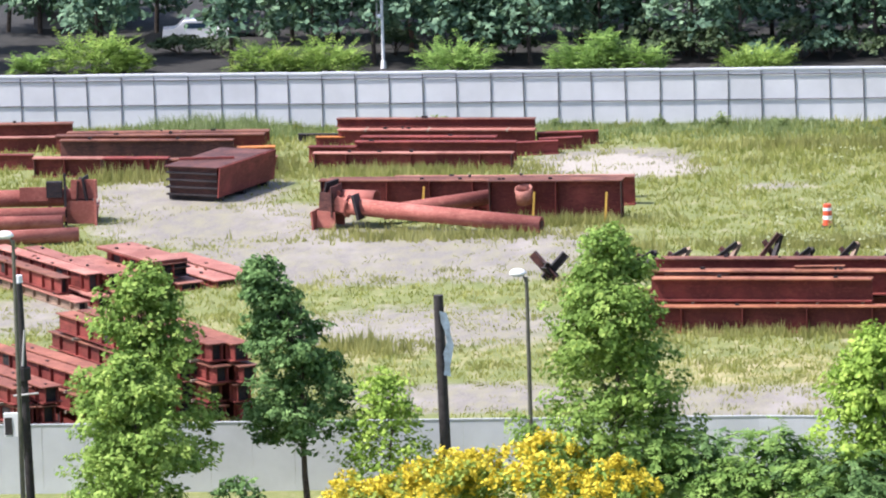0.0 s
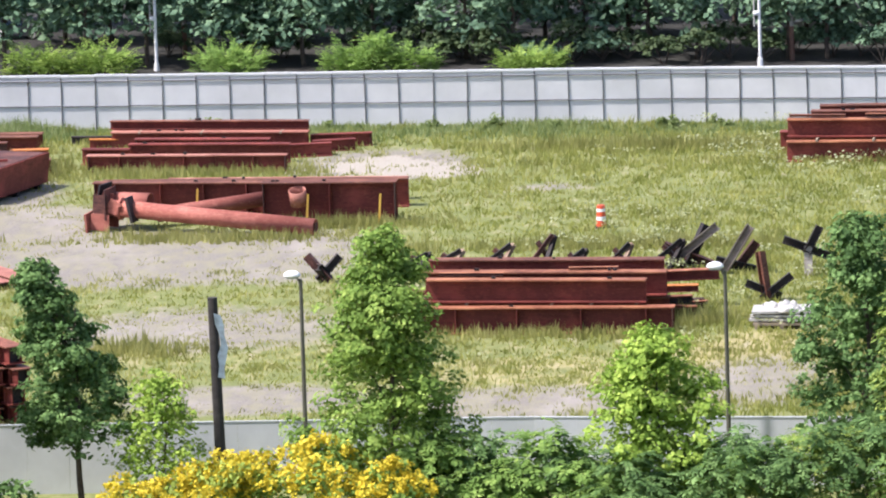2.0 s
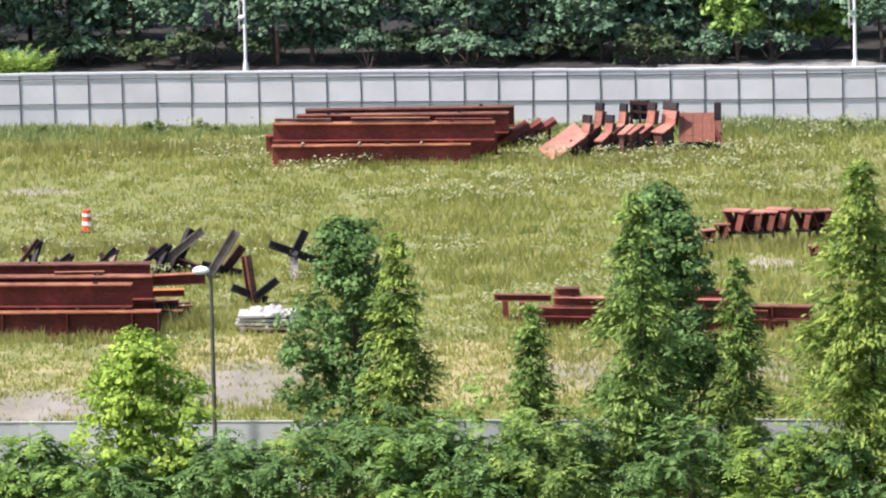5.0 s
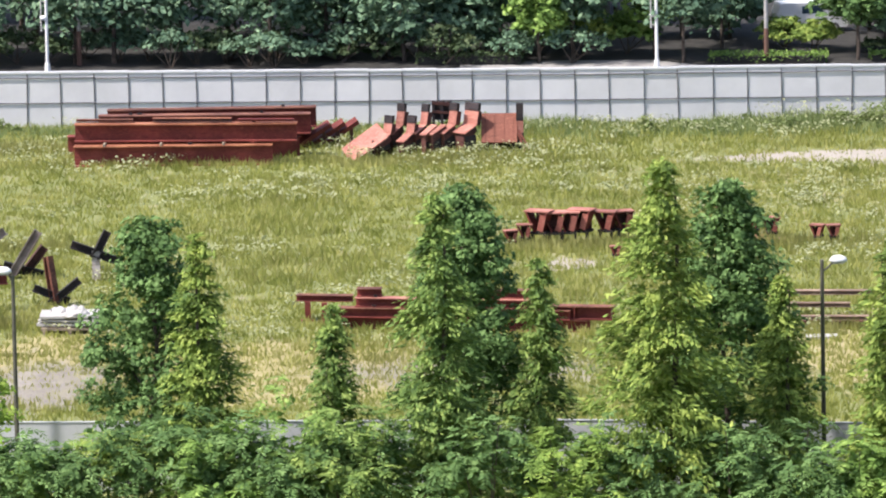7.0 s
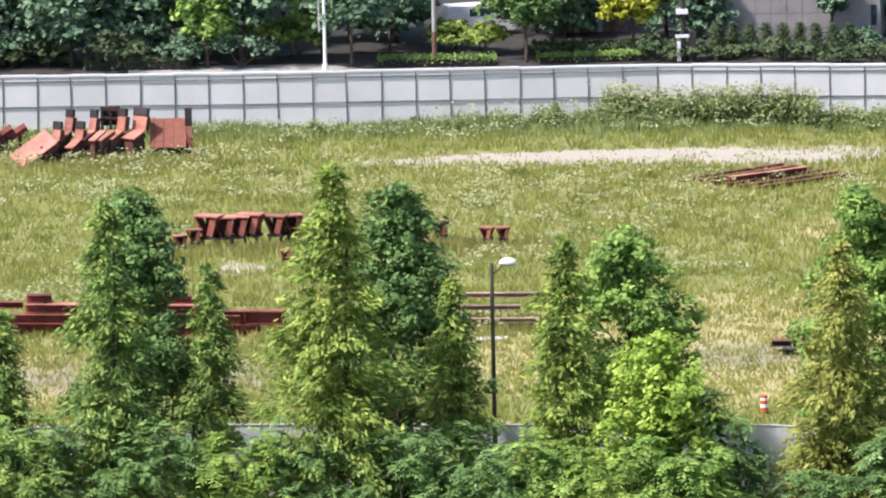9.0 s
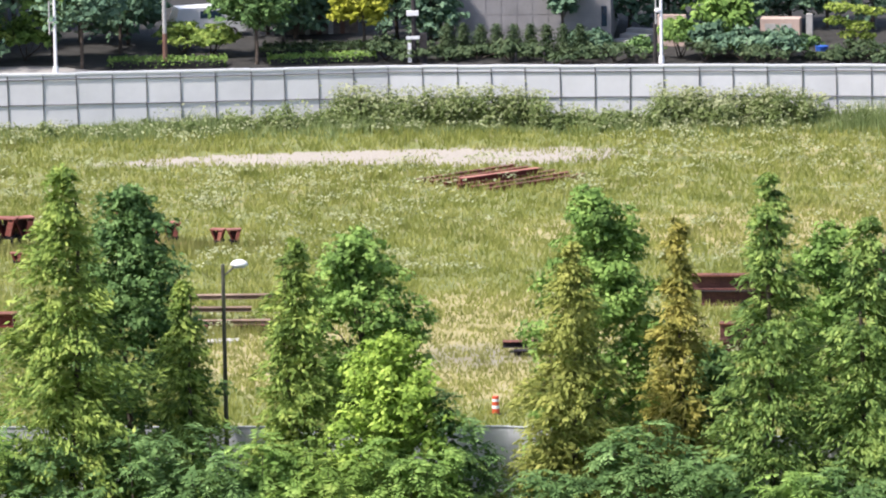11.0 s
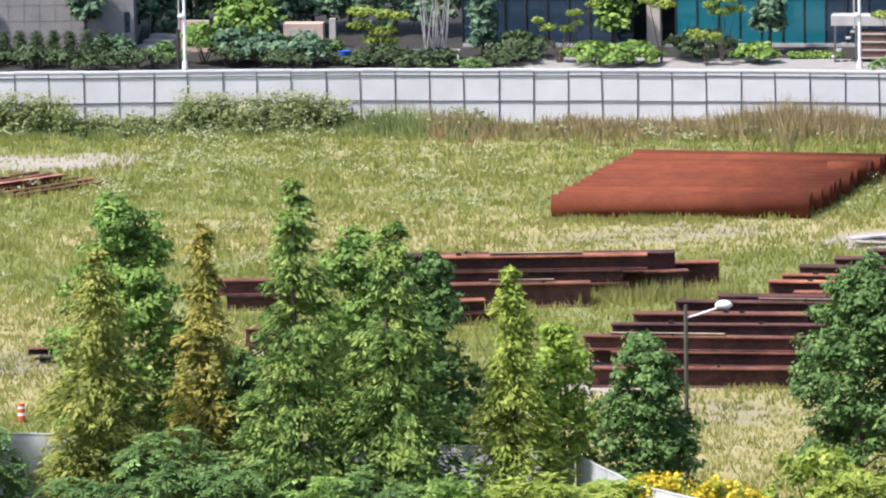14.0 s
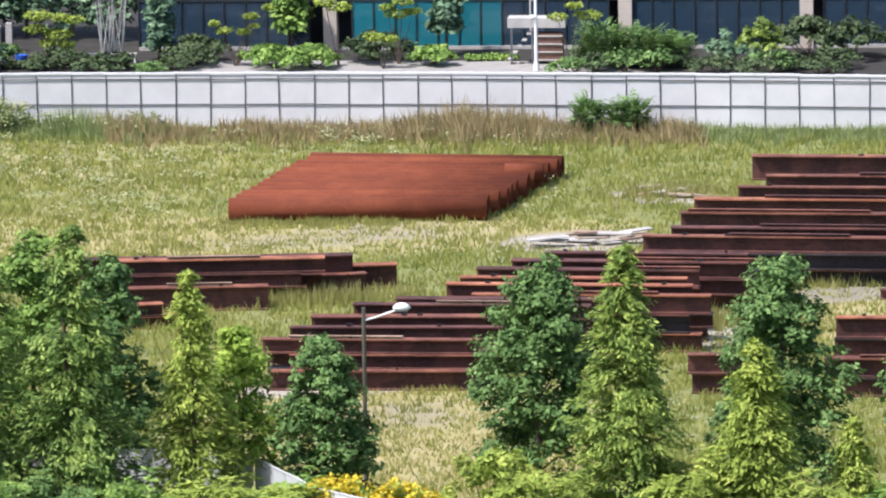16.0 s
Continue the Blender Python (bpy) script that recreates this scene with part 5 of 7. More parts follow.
LOW = [((-42.69, 376.14), 5.4, 2.2, "dark"), ((-40.42, 376.75), 4.9, 2.1, "dark"), ((-37.19, 375.38), 5.4, 2.2, "mid"), ((-34.51, 374.04), 4.3, 2.4, "mid"),
       ((-39.27, 375.56), 4.2, 2.0, "dark"), ((-36.17, 375.42), 4.6, 2.2, "dark"), ((-33.37, 372.73), 4.2, 2.3, "dark"), ((-29.51, 375.76), 5.0, 2.2, "dark"), ((-26.85, 374.35), 4.9, 2.3, "dark"),
       ((-24.32, 374.88), 5.4, 2.5, "olive"), ((-21.69, 373.48), 6.2, 2.4, "dark"), ((-18.86, 372.72), 5.9, 2.4, "dark"), ((-16.39, 374.52), 7.1, 2.3, "dark"), ((-13.76, 371.86), 6.7, 2.6, "needle"),
       ((-28.12, 373.22), 5.7, 2.4, "dark"), ((-25.31, 373.02), 5.7, 2.4, "dark"), ((-19.41, 371.96), 5.9, 2.4, "dark"), ((-16.64, 372.40), 6.2, 2.4, "dark"), ((-13.08, 372.14), 6.3, 2.3, "dark"), ((-7.48, 370.49), 6.4, 2.5, "dark"),
       ((-4.21, 370.25), 5.9, 2.4, "bright"), ((-1.94, 371.35), 6.2, 2.4, "dark"), ((3.34, 370.34), 5.7, 2.3, "dark"), ((6.35, 369.50), 5.9, 2.4, "dark"), ((9.12, 369.93), 5.9, 2.2, "dark"),
       ((-14.36, 373.17), 6.4, 2.6, "needle"), ((8.88, 369.79), 6.2, 2.4, "mid"), ((12.14, 369.40), 6.4, 2.5, "bright"), ((15.42, 369.64), 6.4, 2.5, "mid"), ((17.83, 372.52), 7.5, 1.9, "dark"),
       ((9.07, 370.71), 4.9, 2.4, "mid"), ((12.58, 370.17), 5.2, 2.4, "bright"), ((15.89, 370.93), 5.4, 2.4, "needle"), ((21.53, 368.17), 4.5, 2.2, "dark"), ((25.65, 369.43), 6.8, 2.3, "dark"),
       ((28.79, 367.68), 5.6, 2.4, "dark"), ((32.46, 366.49), 4.6, 2.3, "dark"), ((34.75, 366.77), 4.6, 2.3, "dark"), ((38.22, 366.24), 4.6, 2.2, "mid"), ((41.86, 365.05), 4.2, 2.2, "lime"),
       ((46.29, 366.26), 4.0, 2.2, "dark"), ((41.53, 365.67), 4.4, 2.2, "lime"), ((45.47, 364.92), 4.4, 2.2, "lime"), ((56.25, 364.50), 4.4, 2.2, "lime"), ((62.98, 363.66), 4.9, 2.2, "lime"), ((68.02, 360.65), 4.2, 2.2, "lime"), ((71.91, 361.06), 3.8, 2.2, "mid"), ((45.6, 368.6), 4.3, 1.7, "mid")]
for k, (px, h, r, lk) in enumerate(LOW):
    bush(px[0], px[1], h * (1.22 if px[0] < 8 else 1.06), r * 1.1, "mid" if lk == "dark" and k % 4 == 0 else lk, SH, 1350, 0.42, spray=True)

# ---- street lamps and poles ----
def street_lamp(x, y, height, arm, side, tall_stub=0.5):
    ob = thing("street_lamp", pose(x, y, 0), "grey-green street lamp with a white rounded head", "street lamp", "street lamps")
    bm = bmesh.new()
    tube(bm, (0, 0, 0), (0, 0, height), 0.12, 0.085, 12)
    part("pole", bm, POLE, ob, smooth=False)
    bm = bmesh.new()
    pts = [(0, 0, height - tall_stub), (side * arm * 0.35, 0, height - tall_stub + 0.12), (side * arm, 0, height - tall_stub + 0.42)]
    for a, b in zip(pts, pts[1:]):
        tube(bm, a, b, 0.05, 0.045, 8)
    part("arm", bm, WHITE if arm > 1 else POLE, ob)
    bm = bmesh.new()
    bmesh.ops.create_uvsphere(bm, u_segments=14, v_segments=8, radius=1.0)
    for v in bm.verts:
        v.co = Vector((v.co.x * 0.42 + side * (arm + 0.25), v.co.y * 0.24, height - tall_stub + 0.5 + v.co.z * (0.26 if v.co.z > 0 else 0.1)))
    head = part("lamp_head", bm, WHITE, ob, "white rounded lamp head", True)
    xx = side * (arm + 0.25)
    part("diffuser", boxes((xx - 0.26, xx + 0.26, -0.14, 0.14, height - tall_stub + 0.37, height - tall_stub + 0.43)), CONCRETE, head)


street_lamp(-49.69, 387.39, 10.26, 0.15, -1, 0.35)
street_lamp(-29.82, 387.47, 10.43, 0.2, -1, 0.35)
street_lamp(7.62, 381.66, 11.56, 0.5, 1, 0.55)
street_lamp(50.00, 376.38, 9.56, 1.5, 1, 0.6)

px = (-53.09, 382.99)
ob = thing("utility_pole", pose(px[0], px[1], 0, 0, -1.0, 0), "black tarred pole wrapped with a torn pale sheet", "pole")
h = 10.19
bm = bmesh.new()
tube(bm, (0, 0, 0), (0, 0, h), 0.27, 0.23, 14)
part("shaft", bm, BLACKPOLE, ob)
bm = bmesh.new()
last = None
for k in range(7):   # one torn sheet, hanging down the shaft
    z0, w0 = h - 0.7 - 0.5 * k, 0.16 + 0.05 * math.sin(k * 2.1)
    x0 = 0.22 + 0.09 * k if k < 4 else 0.52 - 0.04 * k
    rung = [bm.verts.new((x0 - w0, -0.3, z0)), bm.verts.new((x0 + w0, -0.26, z0 - 0.1))]
    if last:
        bm.faces.new((last[0], last[1], rung[1], rung[0]))
    last = rung
bmesh.ops.solidify(bm, geom=bm.faces[:], thickness=0.03)
part("wrap", bm, plain("pale_blue_sheet", (0.5, 0.6, 0.68), 0.5, 0.25, 3.0), ob, "torn pale blue plastic wrap")
px = (-72.74, 382.77)
ob = thing("utility_pole", pose(px[0], px[1], 0, 0, -1.0, 0), "black utility pole with a white cap and service box", "pole")
h = 10.97
bm = bmesh.new()
tube(bm, (0, 0, 0), (0, 0, h), 0.22, 0.17, 14)
part("shaft", bm, BLACKPOLE, ob)
bm = bmesh.new()
tube(bm, (0, 0, h), (0, 0, h + 0.35), 0.2, 0.2, 14)
part("cap", bm, WHITE, ob, "white cap ring")
bm = bmesh.new()
tube(bm, (0, 0, h - 4.6), (0, 0, h - 4.0), 0.34, 0.34, 14)
part("clamp", bm, BLACKPOLE, ob)
bm = bmesh.new()
tube(bm, (0.02, -0.24, h - 3.9), (0.2, -0.24, h - 2.2), 0.06, 0.05, 8)
tube(bm, (-0.5, -0.24, h - 5.3), (0.7, -0.24, h - 5.2), 0.05, 0.05, 8)
part("cable", bm, CONCRETE, ob, "pale cable and cross bar")
bm = boxes((-1.0, -0.25, -0.4, -0.15, h - 7.2, h - 6.1))
sbox = part("service_box", bm, WHITE, ob, "white service box")
bm = boxes((-0.95, -0.6, -0.44, -0.4, h - 7.1, h - 6.3))
part("meter_window", bm, BLACKPOLE, sbox)
px = (-72.60, 380.08)
street_lamp(px[0], px[1], 13.41, 0.12, -1, 0.3)

# ---- weeds and grass ----
GRASS_GREEN = leafy("grass_green", [(0.0, (0.19, 0.22, 0.05)), (0.5, (0.325, 0.345, 0.088)), (1.0, (0.50, 0.475, 0.165))], 0.42, drift_scale=0.3, own=0.3)
GRASS_STRAW = leafy("grass_straw", [(0.0, (0.225, 0.22, 0.07)), (0.5, (0.355, 0.35, 0.118)), (1.0, (0.49, 0.47, 0.195))], 0.45, drift_scale=0.3, own=0.3)
WEED = leafy("weed_green", [(0.0, (0.115, 0.165, 0.06)), (0.5, (0.24, 0.305, 0.115)), (1.0, (0.47, 0.51, 0.27))], 0.4)
GRASS_RUST = leafy("weed_reddish", [(0.0, (0.2, 0.16, 0.075)), (0.5, (0.34, 0.265, 0.135)), (1.0, (0.46, 0.385, 0.22))], 0.3)
FLOWER = leafy("flower_white", [(0.0, (0.29, 0.32, 0.15)), (0.5, (0.36, 0.385, 0.21)), (1.0, (0.45, 0.465, 0.30))], 0.3)


def fence_y(x):
    return np.interp(x, [p[0] for p in FENCE], [p[1] for p in FENCE])


def near_y(x):
    return np.interp(x, [p[0] for p in NEAR], [p[1] for p in NEAR])


def patch_noise(x, y, s, seed):
    return np.array([noise.noise(Vector((a * s, b * s * 0.6, seed))) for a, b in zip(x, y)])


def blades(x, y, tall, rs, per, width, spread, lean=0.35):
    """Tufts of thin blades at x, y with heights tall."""
    n = len(x) * per
    bx = np.repeat(x, per) + rs.normal(0, spread, n)
    by = np.repeat(y, per) + rs.normal(0, spread, n)
    h = np.repeat(tall, per) * rs.uniform(0.5, 1.2, n)
    a = rs.uniform(0, math.tau, n)
    lx, ly = rs.normal(0, lean, n) * h, rs.normal(0, lean, n) * h
    w = 1.3 * np.repeat(np.broadcast_to(width, len(x)), per) * rs.uniform(0.6, 1.4, n)
    dx, dy = np.cos(a) * w, np.sin(a) * w * 0.4
    z0 = np.zeros(n)
    return np.stack([np.stack([bx - dx, by - dy, z0], 1), np.stack([bx + dx, by + dy, z0], 1), np.stack([bx + lx, by + ly, h], 1)], 1)


rs = np.random.default_rng(11)
N = 98000
gxx = rs.uniform(-112, 112, N)
gyy = near_y(gxx) + 1.0 + (fence_y(gxx) - near_y(gxx) - 1.5) * rs.uniform(0, 1, N)
bare, dry = np.maximum(blobs(BARE, gxx, gyy), blobs(PALE_GROUND, gxx, gyy)), blobs(DRY, gxx, gyy)
pn = patch_noise(gxx, gyy, 0.12, 3.0)
pf = patch_noise(gxx, gyy, 0.45, 9.0)
keep = rs.uniform(0, 1, N) > np.clip(bare * 1.15 - 0.05 - 0.35 * (pf > 0.12), 0, 0.985)
left = np.clip((gxx + 20) / -40, 0, 1)           # the gravelled end is thinner
keep &= rs.uniform(0, 1, N) > 0.5 * left * (pf < 0.15)
gxx, gyy, dry, pn, pf, bare = gxx[keep], gyy[keep], dry[keep], pn[keep], pf[keep], bare[keep]
straw = rs.uniform(0, 1, len(gxx)) < np.clip(0.12 + 0.2 * np.clip((gxx + 28) / -25, 0, 1) + 0.75 * dry + 0.8 * bare + 0.3 * pn + 0.15 * pf - 0.22 * np.clip((gxx - 5) / 20, 0, 1), 0.02, 0.95)
tall = (0.3 + 0.3 * np.clip(pn + 0.3, 0, 1) + 0.25 * np.clip(pf, 0, 1)) * (1 - 0.6 * np.clip(bare + 0.45 * dry, 0, 1))
tall *= 1 - 0.38 * np.clip((gxx + 28) / -25, 0, 1) * (gyy < 480)
slim = 0.036 * (1 - 0.45 * np.clip(bare, 0, 1))
for name, sel, mat, label in (("grass", ~straw, GRASS_GREEN, "tall green weeds and grass over the yard"), ("dry_grass", straw, GRASS_STRAW, "straw-coloured dry grass over the yard")):
    tagged(new(name, quads_mesh(name, blades(gxx[sel], gyy[sel], tall[sel], rs, 7, slim[sel], 0.26), mat)), label, "grass", kind="stuff")

# a belt of taller weeds along the far hoarding and round the stacks
wx = rs.uniform(-110, 110, 9000)
belt = patch_noise(wx, wx * 0, 0.09, 5.0)
wy = fence_y(wx) - 0.5 - np.abs(rs.normal(0, 2.2, len(wx)))
wt = (0.35 + 1.2 * np.clip(belt + 0.05, 0, 1)) * rs.uniform(0.5, 1.2, len(wx)) * np.where((wx > 8) & (wx < 50), 1.6, np.where(wx > 50, 1.5, 1.0))
rust = (wx > 50) & (wx < 84) & (rs.uniform(0, 1, len(wx)) < 0.7)
wt = np.where(rust & (wx > 57), wt * 1.3 + 0.25, wt)
wy = np.where(rust, wy - np.abs(rs.normal(0, 1.2, len(wx))), wy)
tagged(new("tall_weeds", quads_mesh("tall_weeds", blades(wx[~rust], wy[~rust], wt[~rust], rs, 9, 0.035, 0.3, 0.3), WEED)), "tall weeds along the far hoarding", "weeds", kind="stuff")
tagged(new("reddish_weeds", quads_mesh("reddish_weeds", blades(wx[rust], wy[rust], wt[rust], rs, 12, 0.042, 0.35, 0.3), GRASS_RUST)), "reddish seeding weeds along the far hoarding", "weeds", kind="stuff")
mx_ = np.concatenate([rs.uniform(6, 54, 150), rs.uniform(-75, 8, 60), rs.uniform(50, 84, 16)])
my_ = fence_y(mx_) - 0.9 - np.abs(rs.normal(0, 1.3, len(mx_)))
mh = np.where((mx_ > 8) & (mx_ < 50), rs.uniform(0.8, 1.9, len(mx_)), rs.uniform(0.4, 1.0, len(mx_)))
mh *= 0.75 + 1.3 * np.clip(patch_noise(mx_, mx_ * 0, 0.16, 14.0), -0.1, 0.6)
per = 190
d = rs.normal(size=(len(mx_) * per, 3))
d /= np.linalg.norm(d, axis=1)[:, None]
mr_ = np.repeat(mh * rs.uniform(0.5, 0.95, len(mx_)), per) * rs.uniform(0.4, 1.15, len(d))
mp = np.stack([np.repeat(mx_, per) + d[:, 0] * mr_, np.repeat(my_, per) + d[:, 1] * mr_ * 0.6, np.abs(d[:, 2]) * np.repeat(mh, per) * rs.uniform(0.3, 1.1, len(d)) + 0.05], 1)
tagged(new("leafy_weeds", quads_mesh("leafy_weeds", leaf_quads(mp, 0.14, rs, 0.42, 0.7), WEED)), "mounds of leafy weeds along the far hoarding", "weeds", kind="stuff")
# two thickets of tall pale weeds with flat white heads
tx = np.concatenate([rs.uniform((17.00, 502.65)[0], (29.29, 501.11)[0], 70), rs.uniform((35.82, 499.93)[0], (45.50, 498.18)[0], 60)])
ty = fence_y(tx) - 0.9 - np.abs(rs.normal(0, 0.9, len(tx)))
th = rs.uniform(1.2, 2.25, len(tx))
per = 210
d = rs.normal(size=(len(tx) * per, 3))
d /= np.linalg.norm(d, axis=1)[:, None]
tr_ = np.repeat(th * rs.uniform(0.35, 0.6, len(tx)), per) * rs.uniform(0.4, 1.15, len(d))
tp = np.stack([np.repeat(tx, per) + d[:, 0] * tr_, np.repeat(ty, per) + d[:, 1] * tr_ * 0.7, np.repeat(th, per) * (0.5 + 0.5 * d[:, 2] * rs.uniform(0.5, 1.1, len(d)))], 1)
tagged(new("weed_thicket", quads_mesh("weed_thicket", leaf_quads(tp, 0.15, rs, 0.4, 0.8), WEED)), "thickets of tall pale leafy weeds before the hoarding", "weeds", kind="stuff")
hp = np.repeat(np.stack([tx, ty, th * 1.05], 1), 40, 0) + rs.normal(0, 0.42, (len(tx) * 40, 3)) * [1.2, 1, 0.3]
SPOTS = [(-42.30, 429.92, 6, 0.6), (-35.50, 433.03, 2.5, 0.9), (-27.16, 487.39, 6, 0.5), (-68.75, 485.09, 6, 0.6), (-64.27, 461.57, 6, 0.55), (-57.18, 466.04, 5, 0.6), (-79.47, 483.03, 3, 0.7), (-85.23, 483.39, 3, 0.9),
         (-77.37, 486.71, 1.5, 0.9), (-12.34, 485.92, 6, 0.6), (55.30, 432.81, 5, 0.9), (60.48, 458.11, 7, 0.4), (73.72, 421.61, 4, 0.9), (82.63, 432.67, 6, 0.8), (-4.88, 455.31, 5, 0.7), (6.80, 455.16, 5, 0.7), (8.80, 429.26, 4, 0.6),
         (-41.91, 492.99, 8, 0.8), (-40.51, 457.52, 9, 0.7), (-63.30, 425.83, 2.5, 0.9), (78.83, 463.30, 3, 0.7)]
sxs, sys_, sts = [], [], []
for cx, cy, r, hh in SPOTS:
    n = int(55 * r)
    sxs.append(cx + rs.normal(0, r * 0.6, n)), sys_.append(cy + rs.normal(0, 0.9, n)), sts.append(np.full(n, hh) * rs.uniform(0.5, 1.2, n))
sxs, sys_, sts = np.concatenate(sxs), np.concatenate(sys_), np.concatenate(sts)
tagged(new("tall_grass", quads_mesh("tall_grass", blades(sxs, sys_, sts, rs, 6, 0.04, 0.15, 0.2), GRASS_STRAW)), "pale seeding grass round the stacks", "grass", kind="stuff")

# white umbels in the meadow: flat drifts of many small heads
fx = rs.uniform(-45, 76, 3300)
fy = near_y(fx) + 25 + (fence_y(fx) - near_y(fx) - 25.5) * rs.uniform(0, 1, len(fx)) ** 0.8
dens = np.array([noise.noise(Vector((a * 0.09, b * 0.085, 21.0))) + 0.5 * noise.noise(Vector((a * 0.4, b * 0.2, 4.0))) for a, b in zip(fx, fy)])
far_bias = np.clip((fy - 425) / 60, 0, 1)
k = (dens + 0.3 * far_bias > 0.2) & (blobs(BARE, fx, fy) < 0.3) & (fy > near_y(fx) + 32) & (blobs(DRY, fx, fy) < 0.5) & (rs.uniform(0, 1, len(fx)) < np.where(fx > 48, 0.4, 0.9))
fx, fy = fx[k], fy[k]
per = 24
wide = np.repeat(rs.uniform(0.25, 0.7, len(fx)), per)
fx, fy = np.repeat(fx, per) + rs.normal(0, 1, len(fx) * per) * wide, np.repeat(fy, per) + rs.normal(0, 0.42, len(fx) * per)
ux = rs.uniform(6, 52, 1400)
uy = fence_y(ux) - 0.5 - np.abs(rs.normal(0, 2.2, len(ux)))
fx, fy, fz = np.concatenate([fx, ux]), np.concatenate([fy, uy]), np.concatenate([rs.uniform(0.45, 0.72, len(fx)), rs.uniform(0.7, 1.5, len(ux))])
fp = np.stack([fx, fy, fz], 1)
tagged(new("white_flowers", quads_mesh("white_flowers", leaf_quads(np.concatenate([fp, hp]), 0.085, rs, 0.8, 1.3), FLOWER)), "white umbel flowers in drifts over the meadow", "flowers", kind="stuff")

# ---- beyond the far hoarding: park trees, pavement, buildings ----
PAVING = plain("pale_paving", (0.285, 0.277, 0.265), 0.85, 0.12, 0.8)
ASPHALT = plain("asphalt", (0.06, 0.06, 0.065), 0.9, 0.3, 1.5)
# SOIL is near-black: tree shade is mixed into its colour.
SOIL = plain("shade_darkened_soil", (0.028, 0.027, 0.024), 0.95, 0.4, 0.8, 0.0, 0.05)
STONE = plain("grey_stone_wall", (0.27, 0.26, 0.26), 0.85, 0.12, 0.7, 0.0, 0.03)
BEIGE = plain("beige_stone", (0.5, 0.44, 0.38), 0.8, 0.1, 1.0)
BRICKISH = plain("pinkish_render", (0.5, 0.38, 0.32), 0.8, 0.1, 1.5)
ROOFING = plain("dull_roof", (0.2, 0.19, 0.19), 0.8, 0.2, 1.0)
BLUE = plain("blue_plastic", (0.03, 0.12, 0.5), 0.5, 0.1)
REDDISH = plain("red_bench_paint", (0.3, 0.05, 0.04), 0.6, 0.2)
ALU = plain("dark_mullion", (0.05, 0.055, 0.06), 0.4, 0.1, 2.0, 0.6)
# ROOM's near-black colour stands in for an unlit room.
ROOM = plain("painted_dim_interior", (0.035, 0.04, 0.05), 0.9, 0.6, 0.35)


def glass(name, tint):
    mat = bpy.data.materials.new(name)
    nt, ns, ln, bs = nodes_of(mat)
    bs.inputs["Base Color"].default_value = (*tint, 1)
    bs.inputs["Roughness"].default_value = 0.04
    bs.inputs["Transmission Weight"].default_value = 0.55
    bs.inputs["IOR"].default_value = 1.45
    bumped(nt, bs, noise_node(nt, 0.6, 2, 0.5), 0.02, 0.15)
    return mat


GLASS = glass("dark_blue_glass", (0.05, 0.09, 0.14))
TEAL = glass("teal_glass", (0.03, 0.27, 0.34))


def strip(name, pts_near, pts_far, z, mat, label, category):
    """A paved strip between two lines of points."""
    bm = bmesh.new()
    a = [bm.verts.new((*p, z)) for p in pts_near]
    b = [bm.verts.new((*p, z)) for p in pts_far]
    for i in range(len(a) - 1):
        bm.faces.new((a[i], a[i + 1], b[i + 1], b[i]))
    ob = part(name, bm, mat, None)
    return tagged(ob, label, category, kind="structure")


xs = [-130, -42, -12, 20, 45, 63, 84, 130]
strip("road", [(x, float(fence_y(x)) + 3) for x in xs], [(x, float(fence_y(x)) + 15.5) for x in xs], 0.01, ASPHALT, "grey asphalt lane behind the hoarding", "road")
strip("verge", [(x, float(fence_y(x)) + 15.5) for x in xs[:4]], [(x, float(fence_y(x)) + 70) for x in xs[:4]], 0.02, SOIL, "soil coloured near-black for the shade under the park trees", "verge")
PATH_EDGE = ((-12, 26.5), (0, 26.5), (5, 22), (20, 21.2), (45, 23), (57, 24), (60, 29), (82, 29), (86, 24), (130, 21.2))   # x, and how far the paving reaches behind the hoarding
strip("pavement", [(x, float(fence_y(x)) + 15.8) for x, _ in PATH_EDGE], [(x, float(fence_y(x)) + e) for x, e in PATH_EDGE], 0.03, PAVING, "pale paved footpath behind the hoarding", "pavement")
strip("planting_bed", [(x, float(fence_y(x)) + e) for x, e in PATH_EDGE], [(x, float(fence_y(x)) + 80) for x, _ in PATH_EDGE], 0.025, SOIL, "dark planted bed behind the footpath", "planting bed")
kerb = bmesh.new()
for (x0, y0, a), (x1, y1, b) in zip(run_of(FENCE, 6.0), run_of(FENCE, 6.0)[1:]):
    d = math.hypot(x1 - x0, y1 - y0)
    box(kerb, 0, d, 15.5, 15.75, 0.0, 0.16, pose(x0, y0, 0, 0, 0, math.degrees(math.atan2(y1 - y0, x1 - x0))))
tagged(part("kerb", kerb, CONCRETE, None), "pale concrete kerb along the lane", "kerb", kind="structure")

# park trees: a dense dark wood, then single trees
FT = "tall park tree with dense dark green crown"
rf = np.random.default_rng(31)
GAPS = [((-102.78, 545.96)[0], (-98.86, 545.62)[0]), ((-93.68, 545.17)[0], (-87.31, 544.61)[0])]
x = -108.0
while x < -3.0:
    for depth, hh in ((28, 10.5), (36, 13), (45, 15)):
        xx = x + float(rf.uniform(-1.6, 1.6)) + depth * 0.05
        if any(a - 0.6 < xx < b + 0.6 for a, b in GAPS) and depth < 40:
            continue
        tree(xx, float(fence_y(x)) + depth + float(rf.uniform(-2.5, 2.5)), hh * float(rf.uniform(0.85, 1.15)), float(rf.uniform(2.5, 3.3)), "broad", "far", FT,
             0.06 if depth > 30 else 0.2, 2300, 0.24, group="park wood", trunk=0.17, density=1.15)
    x += 4.1
